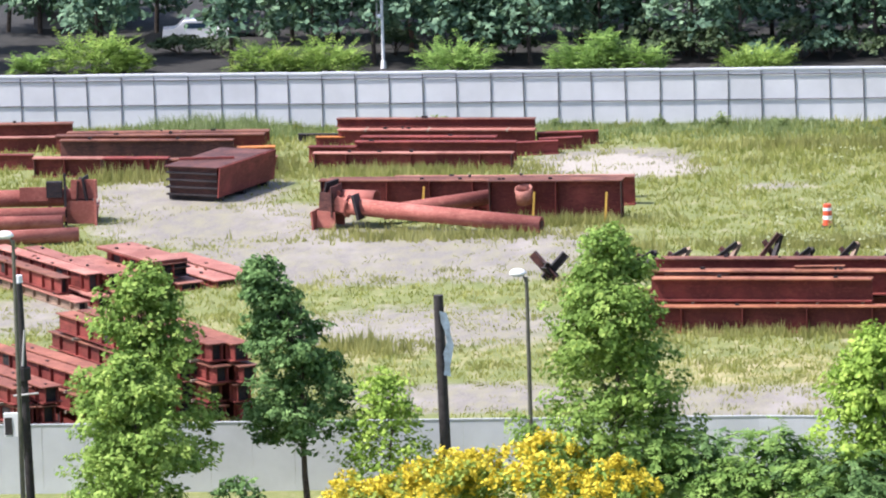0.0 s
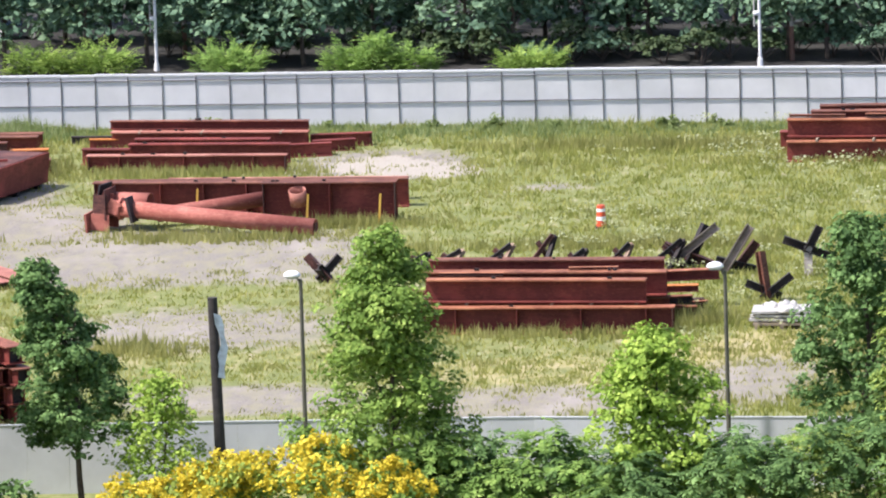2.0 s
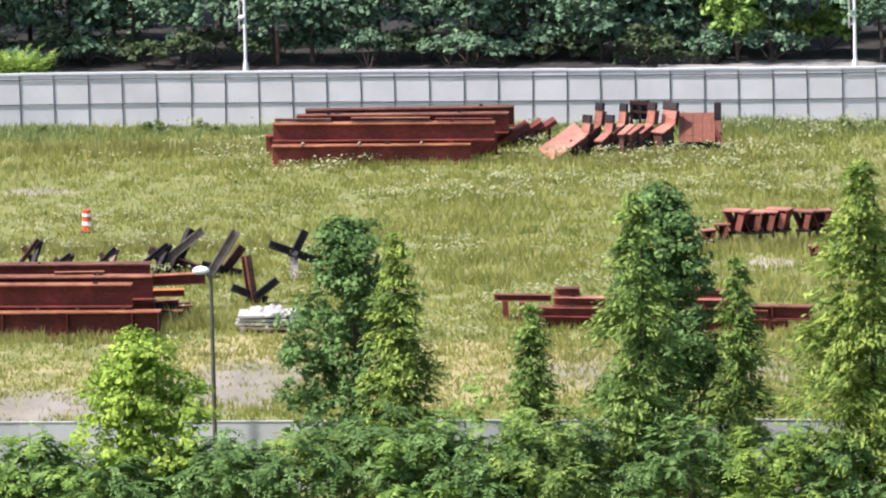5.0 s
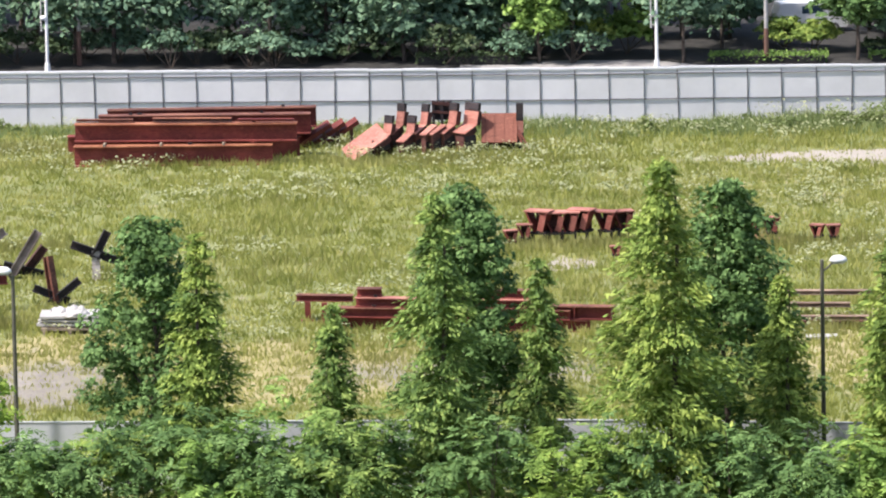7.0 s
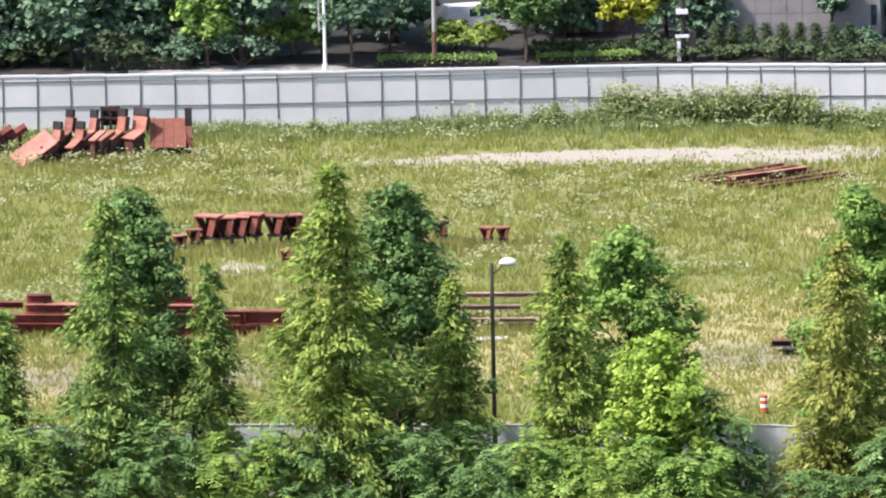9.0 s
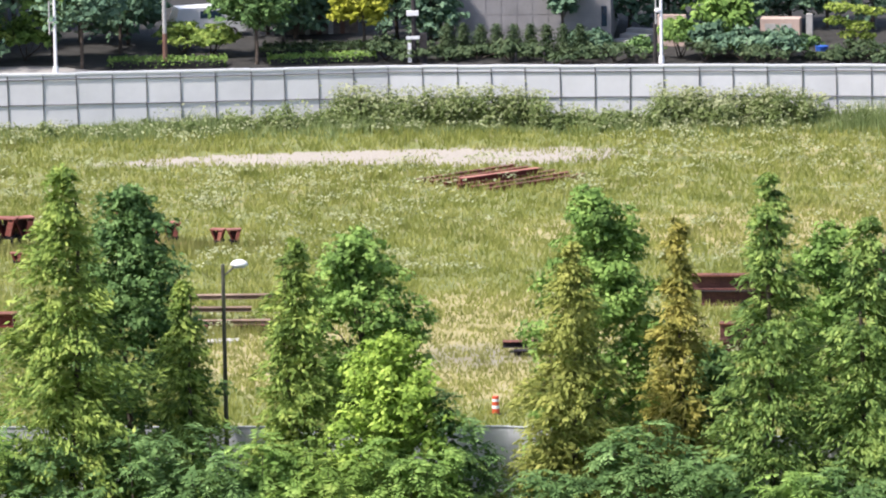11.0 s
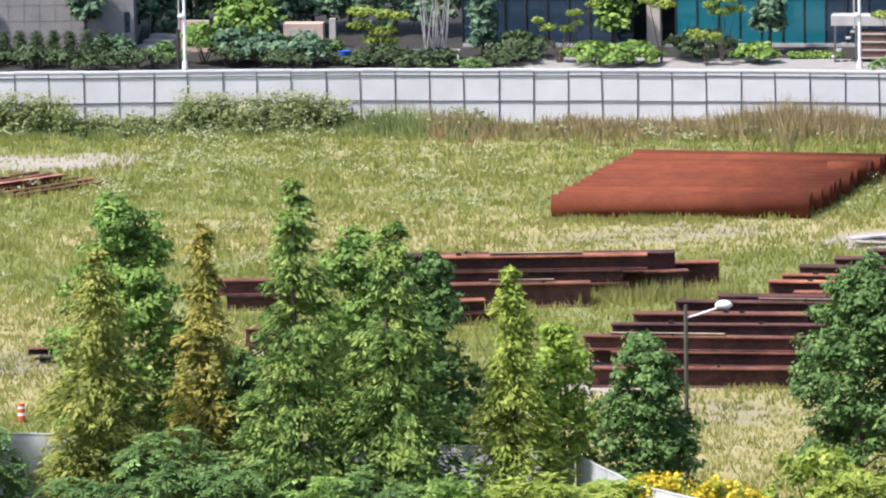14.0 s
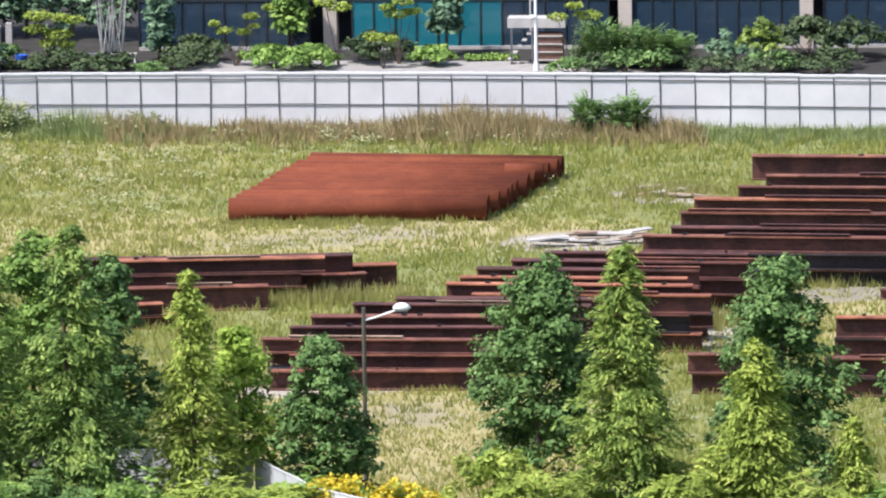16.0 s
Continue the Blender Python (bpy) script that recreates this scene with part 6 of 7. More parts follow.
for px in ((37.07, 536.37), (39.66, 536.93), (42.12, 535.94), (44.31, 536.05), (47.49, 537.03), (49.72, 535.56), (52.52, 534.50), (55.26, 532.94), (-19.72, 537.54), (-9.60, 537.43), (1.97, 537.09), (4.6, 539.03), (5.0, 535.75), (15.70, 536.40), (22.16, 535.34), (24.66, 534.93), (13.99, 538.62), (16.54, 539.19)):
    tree(px[0], px[1], float(rf.uniform(8, 11)), float(rf.uniform(2.2, 2.9)), "broad", "far", FT, 0.08, 2000, 0.24, group="park wood", trunk=0.14, density=1.15)
x = -62.0
while x < -4.0:   # low dark undergrowth along the edge of the wood, added to stand in for shade on its floor
    bush(x, float(fence_y(x)) + float(rf.uniform(24.5, 29)), float(rf.uniform(1.5, 3.0)), float(rf.uniform(1.4, 2.2)), "hedge" if rf.uniform() < 0.5 else "far", "dark rounded shrub in the shade", 560, 0.17, group="dark shrubs in the shade")
    x += float(rf.uniform(1.5, 2.6))
x = 21.0
while x < 98.0:   # low planting along the footpath
    if not 37.5 < x < 40.5 and not 59 < x < 81:
        bush(x, float(fence_y(x)) + float(rf.uniform(22.6, 27)), float(rf.uniform(0.8, 1.7)), float(rf.uniform(1.1, 1.9)), ("hedge", "dark", "hedge", "hedge")[int(rf.integers(0, 4))], "low dark shrub in the planted bed", 520, 0.15, group="low shrubs in the planted bed")
    x += float(rf.uniform(1.2, 2.2))


def fan_shrub(x, y, height, radius, leaf_kind, label, group="light shrubs behind the hoarding", thick=70):
    """Many feathery leaves that rise and spread from a low stool, with a jagged top."""
    SEED[0] += 1
    rs = np.random.default_rng(SEED[0])
    ob = thing("shrub", pose(x, y, 0), label, "shrub", group)
    n = int(thick * radius)
    az = rs.uniform(0, math.tau, n)
    r0 = radius * 0.62 * np.sqrt(rs.uniform(0, 1, n))
    o = np.stack([r0 * np.cos(az), r0 * np.sin(az), height * rs.uniform(0.05, 0.62, n) * (1 - 0.5 * r0 / radius)], 1)
    q = fronds(o, az + rs.normal(0, 0.7, n), rs.uniform(0.55, 1.0, n) * (0.35 * radius + 0.3), rs.uniform(0.35, 1.3, n), rs.uniform(0.15, 0.6, n), 0.34, rs, 8)
    foliage = new("foliage", quads_mesh("foliage", q, LEAF[leaf_kind]))
    foliage.parent = ob
    bm = bmesh.new()
    for k in range(6):
        tube(bm, (0.15 * math.cos(k), 0.15 * math.sin(k), 0), Vector(o[k]), 0.05, 0.02, 5, False)
    part("stem", bm, BARK, ob)
    return ob


SHRUBL = "sprawling light green shrub behind the hoarding"
for px, h, r, lk in (((-94.90, 526.24), 3.44, 3.0, "bright"), ((-92.50, 526.05), 2.71, 1.6, "bright"), ((-83.66, 525.35), 2.81, 2.6, "bright"), ((-79.63, 525.02), 2.92, 2.5, "bright"), ((-71.25, 524.35), 2.71, 2.7, "mid"),
                     ((-63.28, 523.72), 2.81, 2.6, "mid"), ((-62.01, 523.62), 4.71, 1.5, "mid"), ((-59.67, 523.43), 2.92, 2.0, "mid"), ((-52.13, 522.83), 2.50, 2.5, "bright"), ((-98.80, 526.55), 1.87, 1.6, "mid")):
    fan_shrub(px[0], px[1], h, r * 1.15, "bright" if lk == "bright" else "mid", SHRUBL)
for px, h, r in (((-90.69, 534.99), 1.3, 1.8), ((-88.44, 534.80), 1.4, 1.8), ((-76.52, 533.81), 1.9, 1.5), ((-68.87, 532.66), 1.7, 1.6), ((-57.51, 531.72), 1.9, 2.0), ((-48.23, 530.94), 1.6, 2.0), ((-26.51, 529.39), 1.7, 1.6), ((-23.69, 530.13), 2.0, 1.8),
                 ((-19.71, 528.75), 1.2, 1.5), ((-19.37, 529.06), 1.1, 1.3), ((-16.51, 528.74), 1.0, 1.2)):
    bush(px[0], px[1], h, r, "hedge", "dark rounded shrub in the shade", 700, 0.16, group="dark shrubs in the shade")
for px, h, r, b, lk in (((-7.04, 526.20), 6.5, 1.9, 0.3, "mid"), ((-11.52, 528.69), 6.0, 2.2, 0.3, "far"), ((1.99, 525.20), 8.0, 2.6, 0.34, "far"), ((0.2, 528.66), 7.5, 2.0, 0.3, "mid"), ((12.9, 525.24), 6.5, 2.2, 0.4, "dark"),
                        ((4.44, 531.57), 7.5, 2.4, 0.3, "far"), ((14.78, 529.89), 8.0, 2.0, 0.2, "far"), ((19.66, 527.08), 6.5, 2.0, 0.38, "yellowleaf"), ((13.00, 529.06), 6.5, 2.6, 0.4, "dark"), ((24.09, 530.03), 6.5, 1.6, 0.15, "far"),
                        ((32.29, 528.50), 6.0, 1.1, 0.42, "far"), ((42.33, 526.12), 5.0, 1.8, 0.3, "mid"), ((44.23, 532.94), 6.0, 2.0, 0.2, "far"),
                        ((56.85, 523.05), 6.5, 0.9, 0.1, "far"), ((74.71, 520.37), 6.0, 1.1, 0.25, "far"), ((65.33, 523.72), 5.0, 1.1, 0.3, "mid"), ((91.30, 526.30), 6.0, 1.6, 0.3, "mid")):
    tree(px[0], px[1], h, r, "broad", lk, "park tree with a spreading crown behind the hoarding", b, 1500, 0.22, group="park trees", trunk=0.13, density=1.8)
for px, h, r, lk in (((-4.4, 528.96), 3.3, 2.2, "olive"), ((-1.6, 529.54), 2.9, 1.8, "mid"), ((10.21, 529.78), 2.2, 2.0, "olive"), ((8.38, 531.44), 2.0, 1.8, "olive"), ((39.36, 523.66), 2.9, 1.6, "mid"), ((41.06, 522.84), 2.6, 1.5, "far"),
                     ((43.12, 521.96), 2.2, 1.8, "far"), ((45.55, 521.51), 2.1, 1.9, "far"), ((63.49, 517.58), 1.4, 2.2, "mid"), ((65.73, 517.09), 1.5, 1.6, "mid"), ((59.00, 521.57), 1.6, 2.2, "hedge"), ((70.08, 519.13), 1.7, 2.4, "hedge"),
                     ((73.25, 516.43), 1.3, 1.4, "mid"), ((91.03, 511.53), 2.2, 1.7, "far"), ((92.98, 511.53), 2.9, 1.4, "olive"), ((96.41, 513.68), 3.0, 2.2, "hedge"),
                     ((99.14, 513.00), 2.6, 2.2, "hedge"), ((102.21, 512.23), 2.6, 2.2, "hedge"), ((33.89, 527.10), 1.6, 1.5, "far"), ((34.20, 526.12), 1.7, 1.2, "far")):
    bush(px[0], px[1], h, r, lk, "leafy shrub by the footpath", 1300, 0.18, group="shrubs by the footpath")


for px, h, r in (((83.5, 513.4), 4.3, 2.3), ((85.6, 513.3), 4.0, 2.2), ((87.6, 512.6), 3.4, 1.8)):
    fan_shrub(px[0], px[1], h, r, "dark", "dense dark green feathery shrub by the footpath", "shrubs by the footpath", 120)


def cloud_tree(x, y, leaf_kind, tops):
    """A small tree with flat leafy cushions on thin forked stems. tops: offset along the path, height, half-width."""
    SEED[0] += 1
    rs = np.random.default_rng(SEED[0])
    ob = thing("cloud_tree", pose(x, y, 0, 0, 0, -12), "small tree with flat yellow-green cushions on thin stems", "tree", "cloud-pruned trees")
    bm = bmesh.new()
    for dx, z, r in tops:
        n = int(170 * r + 40)
        d = unit_rows(n, rs)
        p = np.array([dx, 0, z]) + d * [r, r * 0.8, 0.26 * r + 0.08] * rs.uniform(0.3, 1.08, n)[:, None] ** 0.5
        cushion = new("cushion", quads_mesh("cushion", leaf_quads(p, 0.15, rs, 0.5, 0.8), LEAF[leaf_kind]))
        cushion.parent = ob
        fork = Vector((dx * 0.25, 0.0, min(0.9, z * 0.4)))
        tube(bm, (0.05 * dx, 0, 0), fork, 0.055, 0.045, 6, False)
        tube(bm, fork, (dx, 0, z - 0.05), 0.045, 0.02, 6, False)
    part("stem", bm, BARK, ob)
    return ob


cloud_tree(50.0, 522.4, "lime", ((-0.8, 3.15, 0.9), (0.5, 3.0, 0.8), (1.45, 2.85, 0.75), (-0.95, 2.3, 0.8), (0.5, 1.95, 1.0), (-0.2, 1.4, 0.7), (1.0, 1.3, 0.6)))
cloud_tree(61.2, 519.1, "lime", ((-1.3, 2.7, 0.4), (-0.7, 2.25, 0.55), (0.5, 2.2, 0.5), (0.95, 3.15, 0.5), (1.25, 2.55, 0.3), (2.1, 3.7, 0.4)))
cloud_tree(70.0, 515.6, "lime", ((-0.6, 2.05, 0.7), (0.45, 1.9, 0.5)))
cloud_tree(71.2, 517.4, "olive", ((0.0, 3.2, 0.9), (0.95, 3.35, 0.6), (-0.7, 3.6, 0.5), (0.3, 4.0, 0.8)))
cloud_tree(67.5, 517.8, "lime", ((0.0, 3.7, 0.9), (-0.8, 4.0, 0.7)))
cloud_tree(81.4, 512.6, "lime", ((-0.9, 3.3, 0.65), (1.0, 3.4, 0.9), (0.1, 4.0, 0.6)))
for k in range(9):
    px = (24.93, 526.84) if k == 0 else px
    tree(px[0] + 1.03 * k, px[1] - 0.22 * k, 2.1, 0.5, "needle", "hedge", "small clipped conical shrub in a row", 0.03, 1500, 0.085, "shrub", "row of conical shrubs", name="conical_shrub", trunk=0.03, density=1.8)
px = (53.55, 520.02)
for k in range(4):
    q = thing("bare_tree", pose(px[0] + 0.45 * k - 0.6, px[1] + 0.3 * k, 0), "thin pale bare stems of a young tree", "tree", "bare young trees")
    bm = bmesh.new()
    for j in range(4):
        tube(bm, (0, 0, 0.4 * j), (0.5 * math.sin(j * 2 + k), 0.3 * math.cos(j * 2 + k), 3.6 + 0.3 * j), 0.05, 0.02, 6)
    part("stem", bm, CONCRETE, q)


def hedge(ax, ay, bx, by, h, d, lk="hedge"):
    """A clipped hedge from a to b."""
    SEED[0] += 1
    r_ = np.random.default_rng(SEED[0])
    L = math.hypot(bx - ax, by - ay)
    ob = thing("hedge", pose((ax + bx) / 2, (ay + by) / 2, 0, 0, 0, math.degrees(math.atan2(by - ay, bx - ax))), "low clipped green hedge by the footpath", "hedge", "clipped hedges")
    n = int(L * 260)
    p = np.stack([r_.uniform(-L / 2, L / 2, n), r_.uniform(-d / 2, d / 2, n), h * np.sqrt(r_.uniform(0.02, 1, n)) + r_.normal(0, 0.04, n)], 1)
    f = new("foliage", quads_mesh("foliage", leaf_quads(p, 0.1, r_), LEAF[lk]))
    f.parent = ob
    bm = boxes((-L / 2 + 0.15, L / 2 - 0.15, -d / 2 + 0.15, d / 2 - 0.15, 0, h - 0.2))
    part("core", bm, SOIL, ob, "dark block inside the hedge")


hedge(-14.74, 526.55, -7.99, 526.05, 0.75, 1.6)
hedge(3.59, 525.43, 11.01, 524.74, 0.65, 1.8, "mid")
hedge(13.57, 525.32, 20.41, 525.46, 0.6, 1.8, "mid")
hedge(12.96, 528.67, 20.09, 528.77, 0.6, 1.2)
hedge(46.95, 521.25, 54.64, 520.32, 0.5, 1.0)
hedge(75.43, 517.95, 78.78, 517.71, 0.3, 1.5, "mid")
hedge(13.38, 530.00, 22.27, 529.35, 0.7, 1.2)

# lamps and poles along the lane
def lane_lamp(x, y, height, base_dark=False):
    ob = thing("lane_lamp", pose(x, y, 0), "slim white lamp post with a small side fitting", "street lamp", "lane lamps")
    bm = bmesh.new()
    tube(bm, (0, 0, 0), (0, 0, height), 0.11, 0.08, 10)
    part("post", bm, WHITE, ob)
    bm = bmesh.new()
    tube(bm, (0, 0, 0), (0, 0, 0.5), 0.2, 0.16, 10)
    part("base_sleeve", bm, WHITE, ob)
    bm = bmesh.new()
    bmesh.ops.create_uvsphere(bm, u_segments=10, v_segments=6, radius=0.2)
    for v in bm.verts:
        v.co = Vector((v.co.x * 1.15 - 0.2, v.co.y, v.co.z * 0.8 + 3.35))
    part("fitting", bm, WHITE, ob, "white rounded fitting")
    bm = bmesh.new()
    tube(bm, (-0.33, 0, 2.5), (-0.33, 0, 4.6), 0.05, 0.05, 8)
    tube(bm, (-0.33, 0, 2.7), (0, 0, 2.7), 0.03, 0.03, 6)
    tube(bm, (-0.33, 0, 4.4), (0, 0, 4.4), 0.03, 0.03, 6)
    part("side_tube", bm, CONCRETE, ob)


for px in ((-76.44, 527.75), (-37.93, 526.20), (0.32, 523.41), (38.02, 521.41), (79.13, 512.65)):
    lane_lamp(px[0], px[1], 7.5)
for px in ((-75.37, 533.20), (-36.06, 528.29), (7.17, 524.63)):
    q = thing("utility_pole", pose(px[0], px[1], 0), "brown painted utility pole beside the lane", "pole", "brown poles")
    bm = bmesh.new()
    tube(bm, (0, 0, 0), (0, 0, 2.2), 0.16, 0.15, 12)
    part("painted_foot", bm, BROWNPOLE, q)
    bm = bmesh.new()
    tube(bm, (0, 0, 2.2), (0, 0, 8.0), 0.13, 0.11, 12)
    part("shaft", bm, CONCRETE, q)
px = (22.62, 524.11)
q = thing("signal_post", pose(px[0], px[1], 0), "dark post with a white lamp and white panel", "post")
bm = bmesh.new()
tube(bm, (0.1, 0, 0), (0.1, 0, 7), 0.16, 0.14, 10)
part("dark_post", bm, BLACKPOLE, q)
part("white_panel", boxes((-0.3, -0.08, -0.25, 0.0, 0.1, 1.3)), WHITE, q)
part("fitting", boxes((-0.35, 0.4, -0.3, 0.0, 3.05, 3.35)), WHITE, q)
part("bracket", boxes((-0.4, 0.5, -0.2, -0.12, 1.55, 1.75)), WHITE, q)
part("cabinet", boxes((0.45, 0.9, -0.2, 0.3, 0.0, 1.9)), BLACKPOLE, q)
px = (37.65, 521.73)
q = thing("bollard_post", pose(px[0], px[1], 0), "black post standing beside a lamp", "post")
bm = bmesh.new()
tube(bm, (0, 0, 0), (0, 0, 2.6), 0.12, 0.11, 10)
part("shaft", bm, BLACKPOLE, q)
for k in range(5):
    px = (29.03, 523.08) if k == 0 else px
    q = thing("bollard", pose(px[0] + 1.75 * k, px[1] - 0.35 * k, 0), "short black bollard on the footpath", "bollard", "bollards")
    bm = bmesh.new()
    tube(bm, (0, 0, 0), (0, 0, 0.7), 0.09, 0.08, 10)
    part("shaft", bm, BLACKPOLE, q)


def vehicle(x, y, length, h, turn, mat, label, category, van=False):
    ob = thing("van" if van else "car", pose(x, y, 0, 0, 0, turn), label, category, "parked vehicles")
    bm = bmesh.new()
    L, w = length / 2, 0.88
    prof = [(-L, 0.35), (-L, h * 0.62), (-L * 0.9, h), (L * 0.45, h), (L * 0.72, h * 0.62), (L, h * 0.5), (L, 0.35)] if van else \
        [(-L, 0.35), (-L * 0.98, h * 0.62), (-L * 0.6, h * 0.66), (-L * 0.35, h), (L * 0.25, h), (L * 0.55, h * 0.64), (L * 0.97, h * 0.56), (L, 0.35)]
    a = [bm.verts.new((p, -w, z)) for p, z in prof]
    b = [bm.verts.new((p, w, z)) for p, z in prof]
    for i in range(len(prof)):
        j = (i + 1) % len(prof)
        bm.faces.new((a[i], a[j], b[j], b[i]))
    bm.faces.new(a[::-1])
    bm.faces.new(b)
    bmesh.ops.recalc_face_normals(bm, faces=bm.faces)
    bmesh.ops.bevel(bm, geom=bm.edges[:], offset=0.07, segments=2)
    part("body", bm, mat, ob)
    part("side_window", boxes((-L * 0.3, L * 0.3, -w - 0.01, -w + 0.02, h * 0.66, h * 0.9)), GLASS, ob)
    for sx in (-0.62, 0.62):
        for sy in (-w + 0.05, w - 0.05):
            bm = bmesh.new()
            tube(bm, (sx * L, sy - 0.1, 0.33), (sx * L, sy + 0.1, 0.33), 0.33, 0.33, 14)
            wheel = part("wheel", bm, BLACKPOLE, ob)
            bm = bmesh.new()
            tube(bm, (sx * L, sy - 0.12, 0.33), (sx * L, sy + 0.12, 0.33), 0.2, 0.2, 12)
            part("rim", bm, CONCRETE, wheel)


vehicle(-90.67, 541.21, 4.4, 1.5, 8, WHITE, "white car parked under the trees", "car")
vehicle(-88.17, 543.63, 4.4, 1.45, 5, plain("dark_car_paint", (0.05, 0.055, 0.06), 0.3, 0.1), "dark car parked under the trees", "car")
vehicle(10.14, 538.35, 4.6, 2.0, 12, WHITE, "white van parked behind the hedge", "van", True)
vehicle(-34.84, 539.89, 4.4, 1.5, 4, CONCRETE, "pale car parked deep under the trees", "car")
vehicle(-22.64, 539.74, 4.4, 1.5, 4, WHITE, "white car parked deep under the trees", "car")

# ---- buildings ----
def block(name, label, ax, ay, bx, by, depth, h, mat):
    L = math.hypot(bx - ax, by - ay)
    ob = thing(name, pose((ax + bx) / 2, (ay + by) / 2, 0, 0, 0, math.degrees(math.atan2(by - ay, bx - ax))), label, "building")
    part("wall", boxes((-L / 2, L / 2, 0, depth, 0, h)), mat, ob)
    part("roof", boxes((-L / 2 - 0.3, L / 2 + 0.3, -0.3, depth + 0.3, h, h + 0.3)), ROOFING, ob)
    return ob, L


ob, L = block("stone_building", "grey stone-clad building wall behind clipped shrubs", 25.61, 530.51, 35.43, 529.44, 12, 9, STONE)
for k in range(10):
    for j in range(4):
        part("stone_panel", boxes((-L / 2 + k * L / 10 + 0.02, -L / 2 + (k + 1) * L / 10 - 0.02, -0.03, 0.0, 0.1 + j * 1.0, 1.06 + j * 1.0)), STONE, ob)
part("side_window", boxes((L / 2 - 0.6, L / 2 - 0.25, -0.06, -0.03, 1.3, 2.6)), GLASS, ob)
ob, L = block("house", "dark grey house with a small white-framed window among the trees", -102.72, 548.10, -99.55, 547.82, 8, 7, plain("grey_render", (0.22, 0.2, 0.2), 0.85, 0.12))
window = part("window", boxes((-0.55, 0.75, -0.05, 0.0, 1.3, 2.5)), GLASS, ob)
part("frame", boxes((-0.65, -0.5, -0.08, 0.02, 1.2, 2.6), (0.7, 0.85, -0.08, 0.02, 1.2, 2.6), (-0.5, 0.7, -0.08, 0.02, 1.2, 1.32), (0.05, 0.15, -0.07, 0.02, 1.32, 2.6)), WHITE, window)
ob, L = block("low_building", "low pale building with a sloping roof behind the trees", -6.69, 544.63, -2.66, 544.70, 8, 3.0, CONCRETE)
part("canopy", boxes((-L / 2 - 0.4, L / 2, -1.6, -0.3, 1.7, 1.95)), CONCRETE, ob)
ob, L = block("grey_shed", "grey shed wall behind the hedges", 15.21, 538.04, 19.75, 538.33, 6, 6, plain("weathered_boards", (0.2, 0.16, 0.14), 0.85, 0.3, 2.0))
for k in range(5):
    part("pillar", boxes((-L / 2 + 0.4 + k * 0.75, -L / 2 + 0.7 + k * 0.75, -0.15, 0.0, 0, 6)), CONCRETE if k % 2 else BROWNPOLE, ob)
px = (46.04, 528.99)
q = thing("gatehouse", pose(px[0], px[1], 0, 0, 0, -12), "pinkish rendered gate structure with a rounded opening", "gatehouse")
part("wall", boxes((-1.2, 1.3, 0, 1.2, 0, 1.55)), BRICKISH, q)
part("opening", boxes((-0.9, -0.2, -0.03, 0.0, 0.5, 1.25), (0.1, 0.8, -0.03, 0.0, 0.5, 1.25)), CONCRETE, q)
part("pier", boxes((1.75, 2.15, -0.3, 0.2, 0, 1.9)), CONCRETE, q)
part("pier", boxes((-1.9, -1.6, -0.3, 0.2, 0, 1.2)), CONCRETE, q)
part("plinth", boxes((-2.2, 1.4, -0.4, 0.0, 0, 0.3)), CONCRETE, q)
px = (39.21, 528.73)
q = thing("low_wall", pose(px[0], px[1], 0, 0, 0, -12), "pinkish low wall beside the steps", "wall")
part("masonry", boxes((-0.9, 0.9, 0, 0.4, 0, 2.0)), BRICKISH, q)
px = (48.36, 524.99)
q = thing("tub", pose(px[0], px[1], 0), "bright blue plastic tub", "tub")
bm = bmesh.new()
tube(bm, (0, 0, 0), (0, 0, 0.35), 0.35, 0.42, 14)
part("body", bm, BLUE, q)
px = (53.46, 522.53)
q = thing("bench", pose(px[0], px[1], 0, 0, 0, -12), "long low bench with a pale top and red front", "bench")
part("seat", boxes((-1.9, 1.9, -0.3, 0.3, 0.5, 0.6)), CONCRETE, q)
part("front_panel", boxes((-1.6, 0.4, -0.2, -0.12, 0.1, 0.48)), REDDISH, q)
part("leg", boxes((-1.85, -1.75, -0.25, 0.25, 0, 0.5)), WHITE, q)
part("leg", boxes((1.75, 1.85, -0.25, 0.25, 0, 0.5)), WHITE, q)
for k in range(4):
    px = (36.17, 528.79) if k == 0 else px
    q = thing("stone_step", pose(px[0] + 0.5 * k, px[1] + 1.2 * k, 0, 0, 0, -30), "pale stone step beside a planted bank", "step", "stone steps")
    part("tread", boxes((-1.0, 1.0, -0.4, 0.4, 0, 0.17 * (k + 1))), CONCRETE, q)

# the glazed office front
fa, fb = Vector((56.06, 527.30)), Vector((108.67, 515.68))
L = (fb - fa).length
ang = math.degrees(math.atan2(fb.y - fa.y, fb.x - fa.x))
office = thing("office_building", pose(fa.x, fa.y, 0, 0, 0, ang), "glazed office front with dark and teal panes and beige piers", "building")
part("interior", boxes((0, L, 2.6, 3.0, 0, 9), (0, L, 0.1, 2.6, 3.6, 3.8)), ROOM, office, "near-black slab that paints the room's dimness behind the glass")
part("roof", boxes((-0.5, L + 0.5, -0.5, 9, 9, 9.5)), ROOFING, office)
part("plinth", boxes((0, L, -0.1, 0.3, 0, 0.25)), CONCRETE, office)


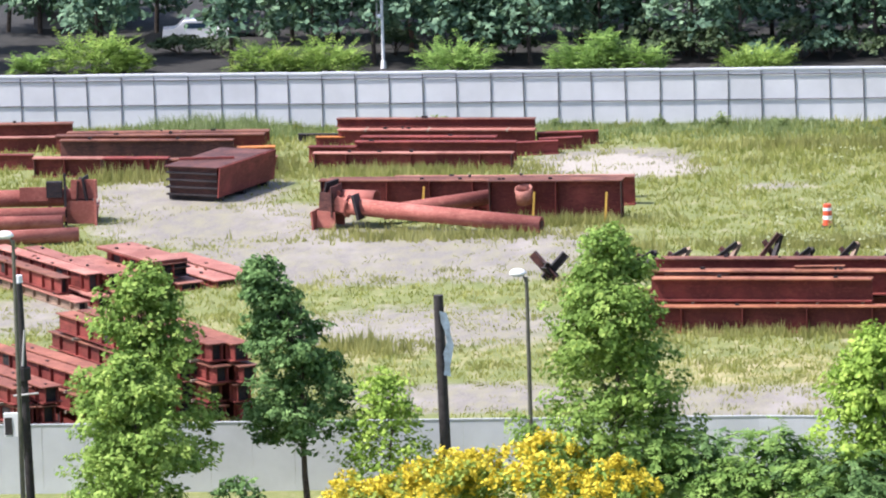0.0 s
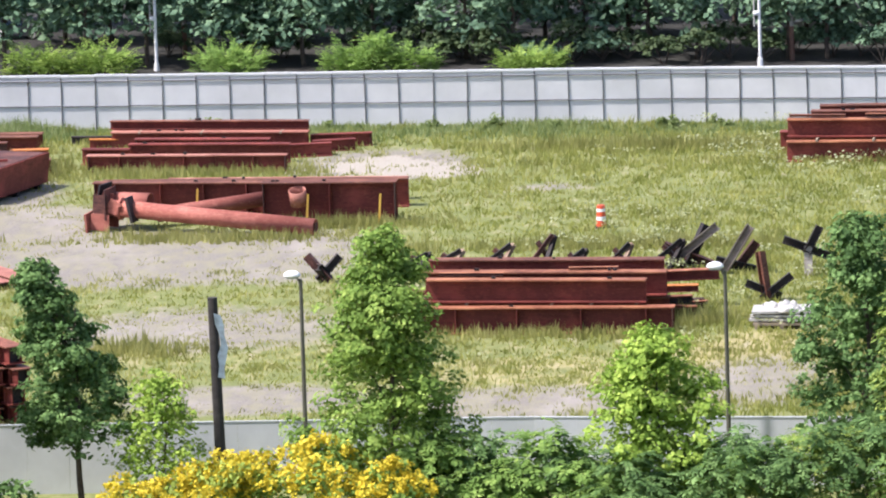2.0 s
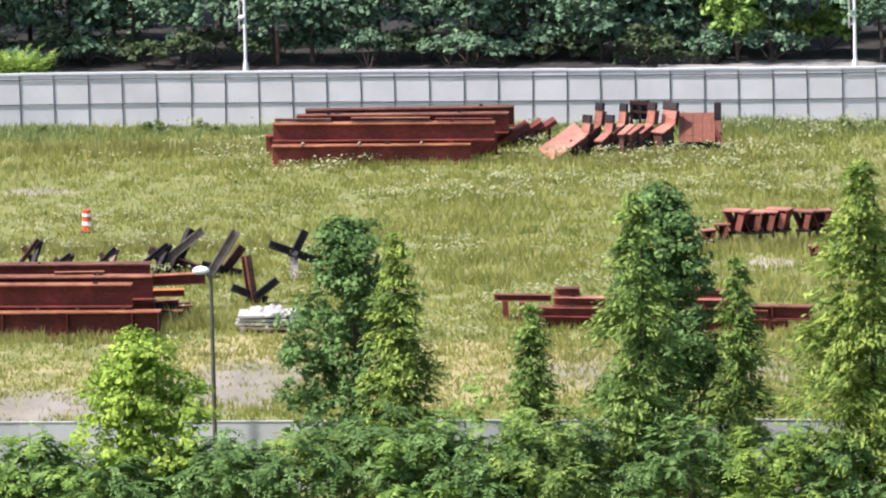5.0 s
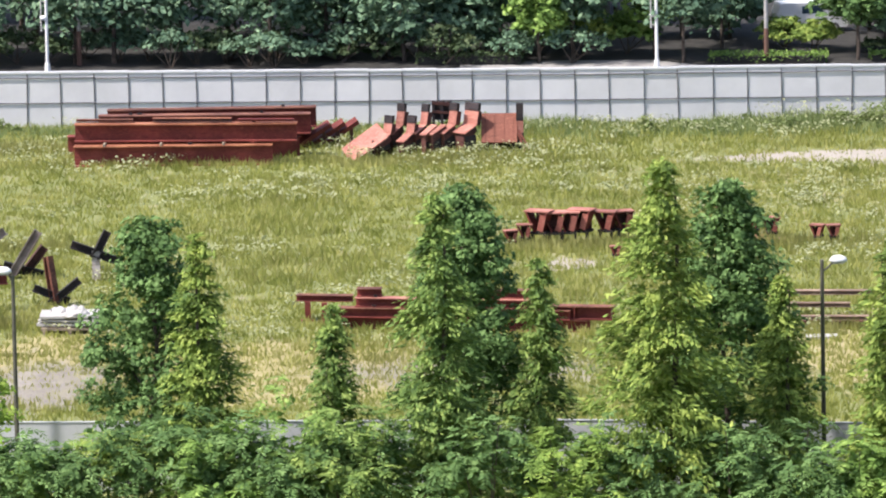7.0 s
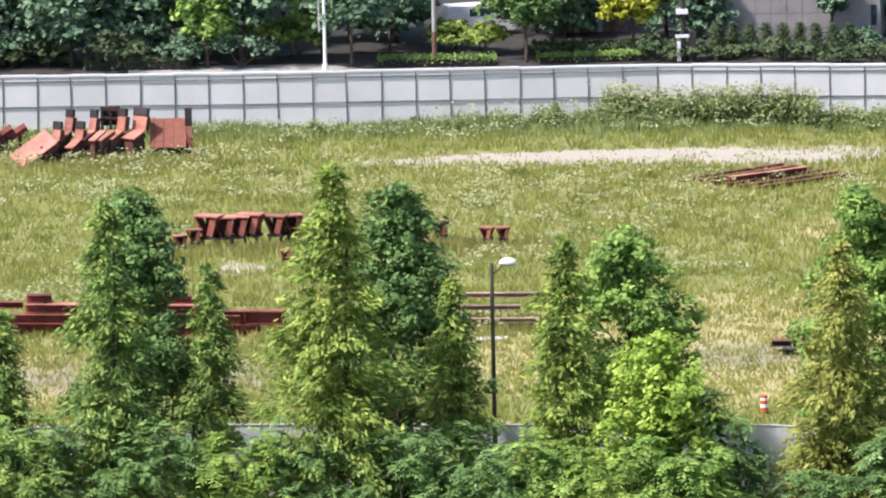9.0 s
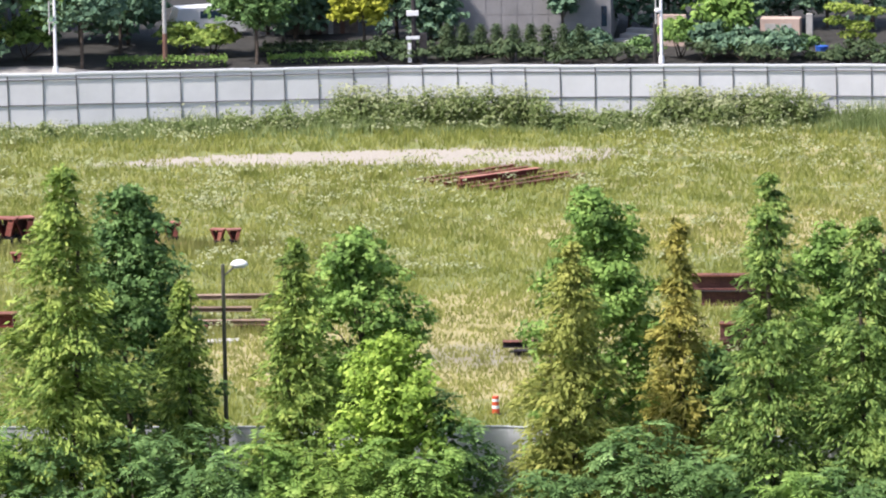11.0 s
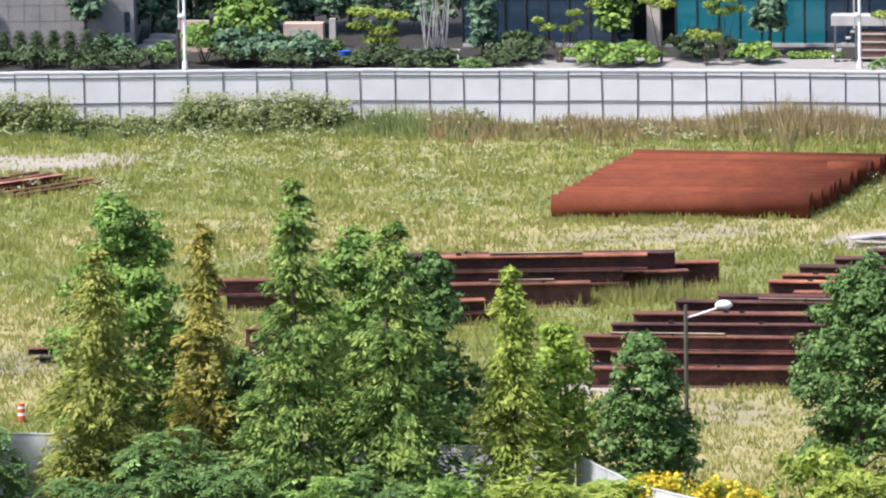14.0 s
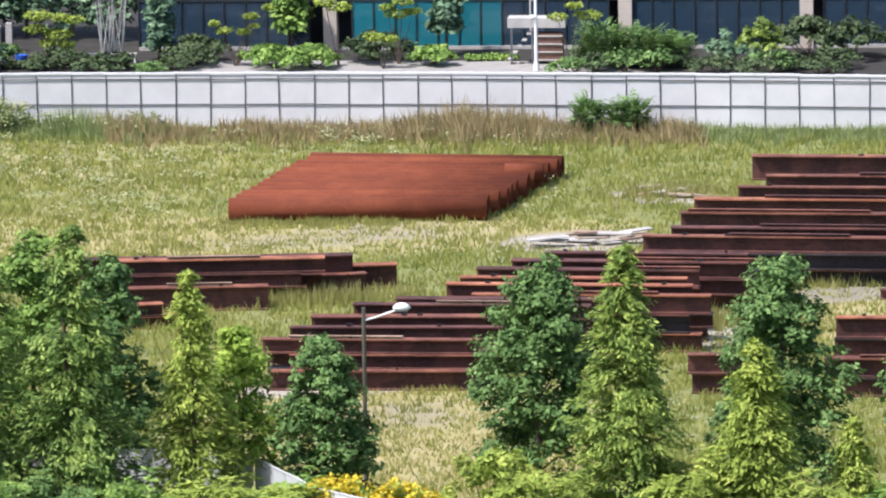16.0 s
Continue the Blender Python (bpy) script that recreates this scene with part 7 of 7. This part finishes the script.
def along(t, px):
    p = Vector(px)
    return (p - fa).dot((fb - fa).normalized())


piers = [along(0, q) for q in ((67.89, 524.68), (86.21, 521.34), (97.26, 518.56))]
teal0, teal1 = along(0, (68.38, 524.57)), along(0, (78.83, 522.26))
step = 1.35
k = 0
x = 0.0
while x < L:
    if not any(abs(x + step / 2 - p) < 0.75 for p in piers):
        mat = TEAL if teal0 < x + step / 2 < teal1 else GLASS
        for z0, z1 in ((0.25, 3.1), (3.2, 6.0), (6.1, 8.9)):
            pane = part("pane", boxes((x + 0.04, x + step - 0.04, 0.0, 0.03, z0, z1)), mat, office)
            pane.visible_shadow = False
    part("mullion", boxes((x - 0.04, x + 0.04, -0.06, 0.1, 0.25, 9)), ALU, office)
    x += step
for z in (3.1, 6.0):
    part("transom", boxes((0, L, -0.05, 0.08, z, z + 0.1)), ALU, office)
for p in piers:
    part("pier", boxes((p - 0.42, p + 0.42, -0.25, 0.5, 0, 9)), BEIGE, office)
px = (79.61, 515.03)
q = thing("steel_stair", pose(px[0], px[1], 0, 0, 0, -14), "grey steel stair with a brown box beneath", "stair")
part("landing", boxes((-1.9, 1.7, 0.2, 1.6, 2.3, 2.9)), CONCRETE, q)
part("box_body", boxes((-0.2, 1.5, 0.2, 1.5, 0.2, 1.9)), BROWNPOLE, q)
for j in range(4):
    part("shelf", boxes((-0.25, 1.55, 0.1, 0.2, 0.25 + 0.5 * j, 0.33 + 0.5 * j)), CONCRETE, q)
for j in range(5):
    part("step", boxes((-1.9 + 0.3 * j, -1.6 + 0.3 * j, 0.0, 0.9, 0.3 + 0.4 * j, 0.38 + 0.4 * j)), CONCRETE, q)
for xx in (-1.7, -0.4):
    part("post", boxes((xx, xx + 0.12, 0.0, 0.12, 0, 2.3)), TUBE, q)

# shrubs on the yard side of the hoarding
fan_shrub(78.08, 486.2, 3.5, 1.25, "dark", "green feathery shrub growing against the hoarding", "shrubs in the yard", 110)
fan_shrub(80.28, 485.3, 3.7, 1.7, "dark", "green feathery shrub growing against the hoarding", "shrubs in the yard", 110)
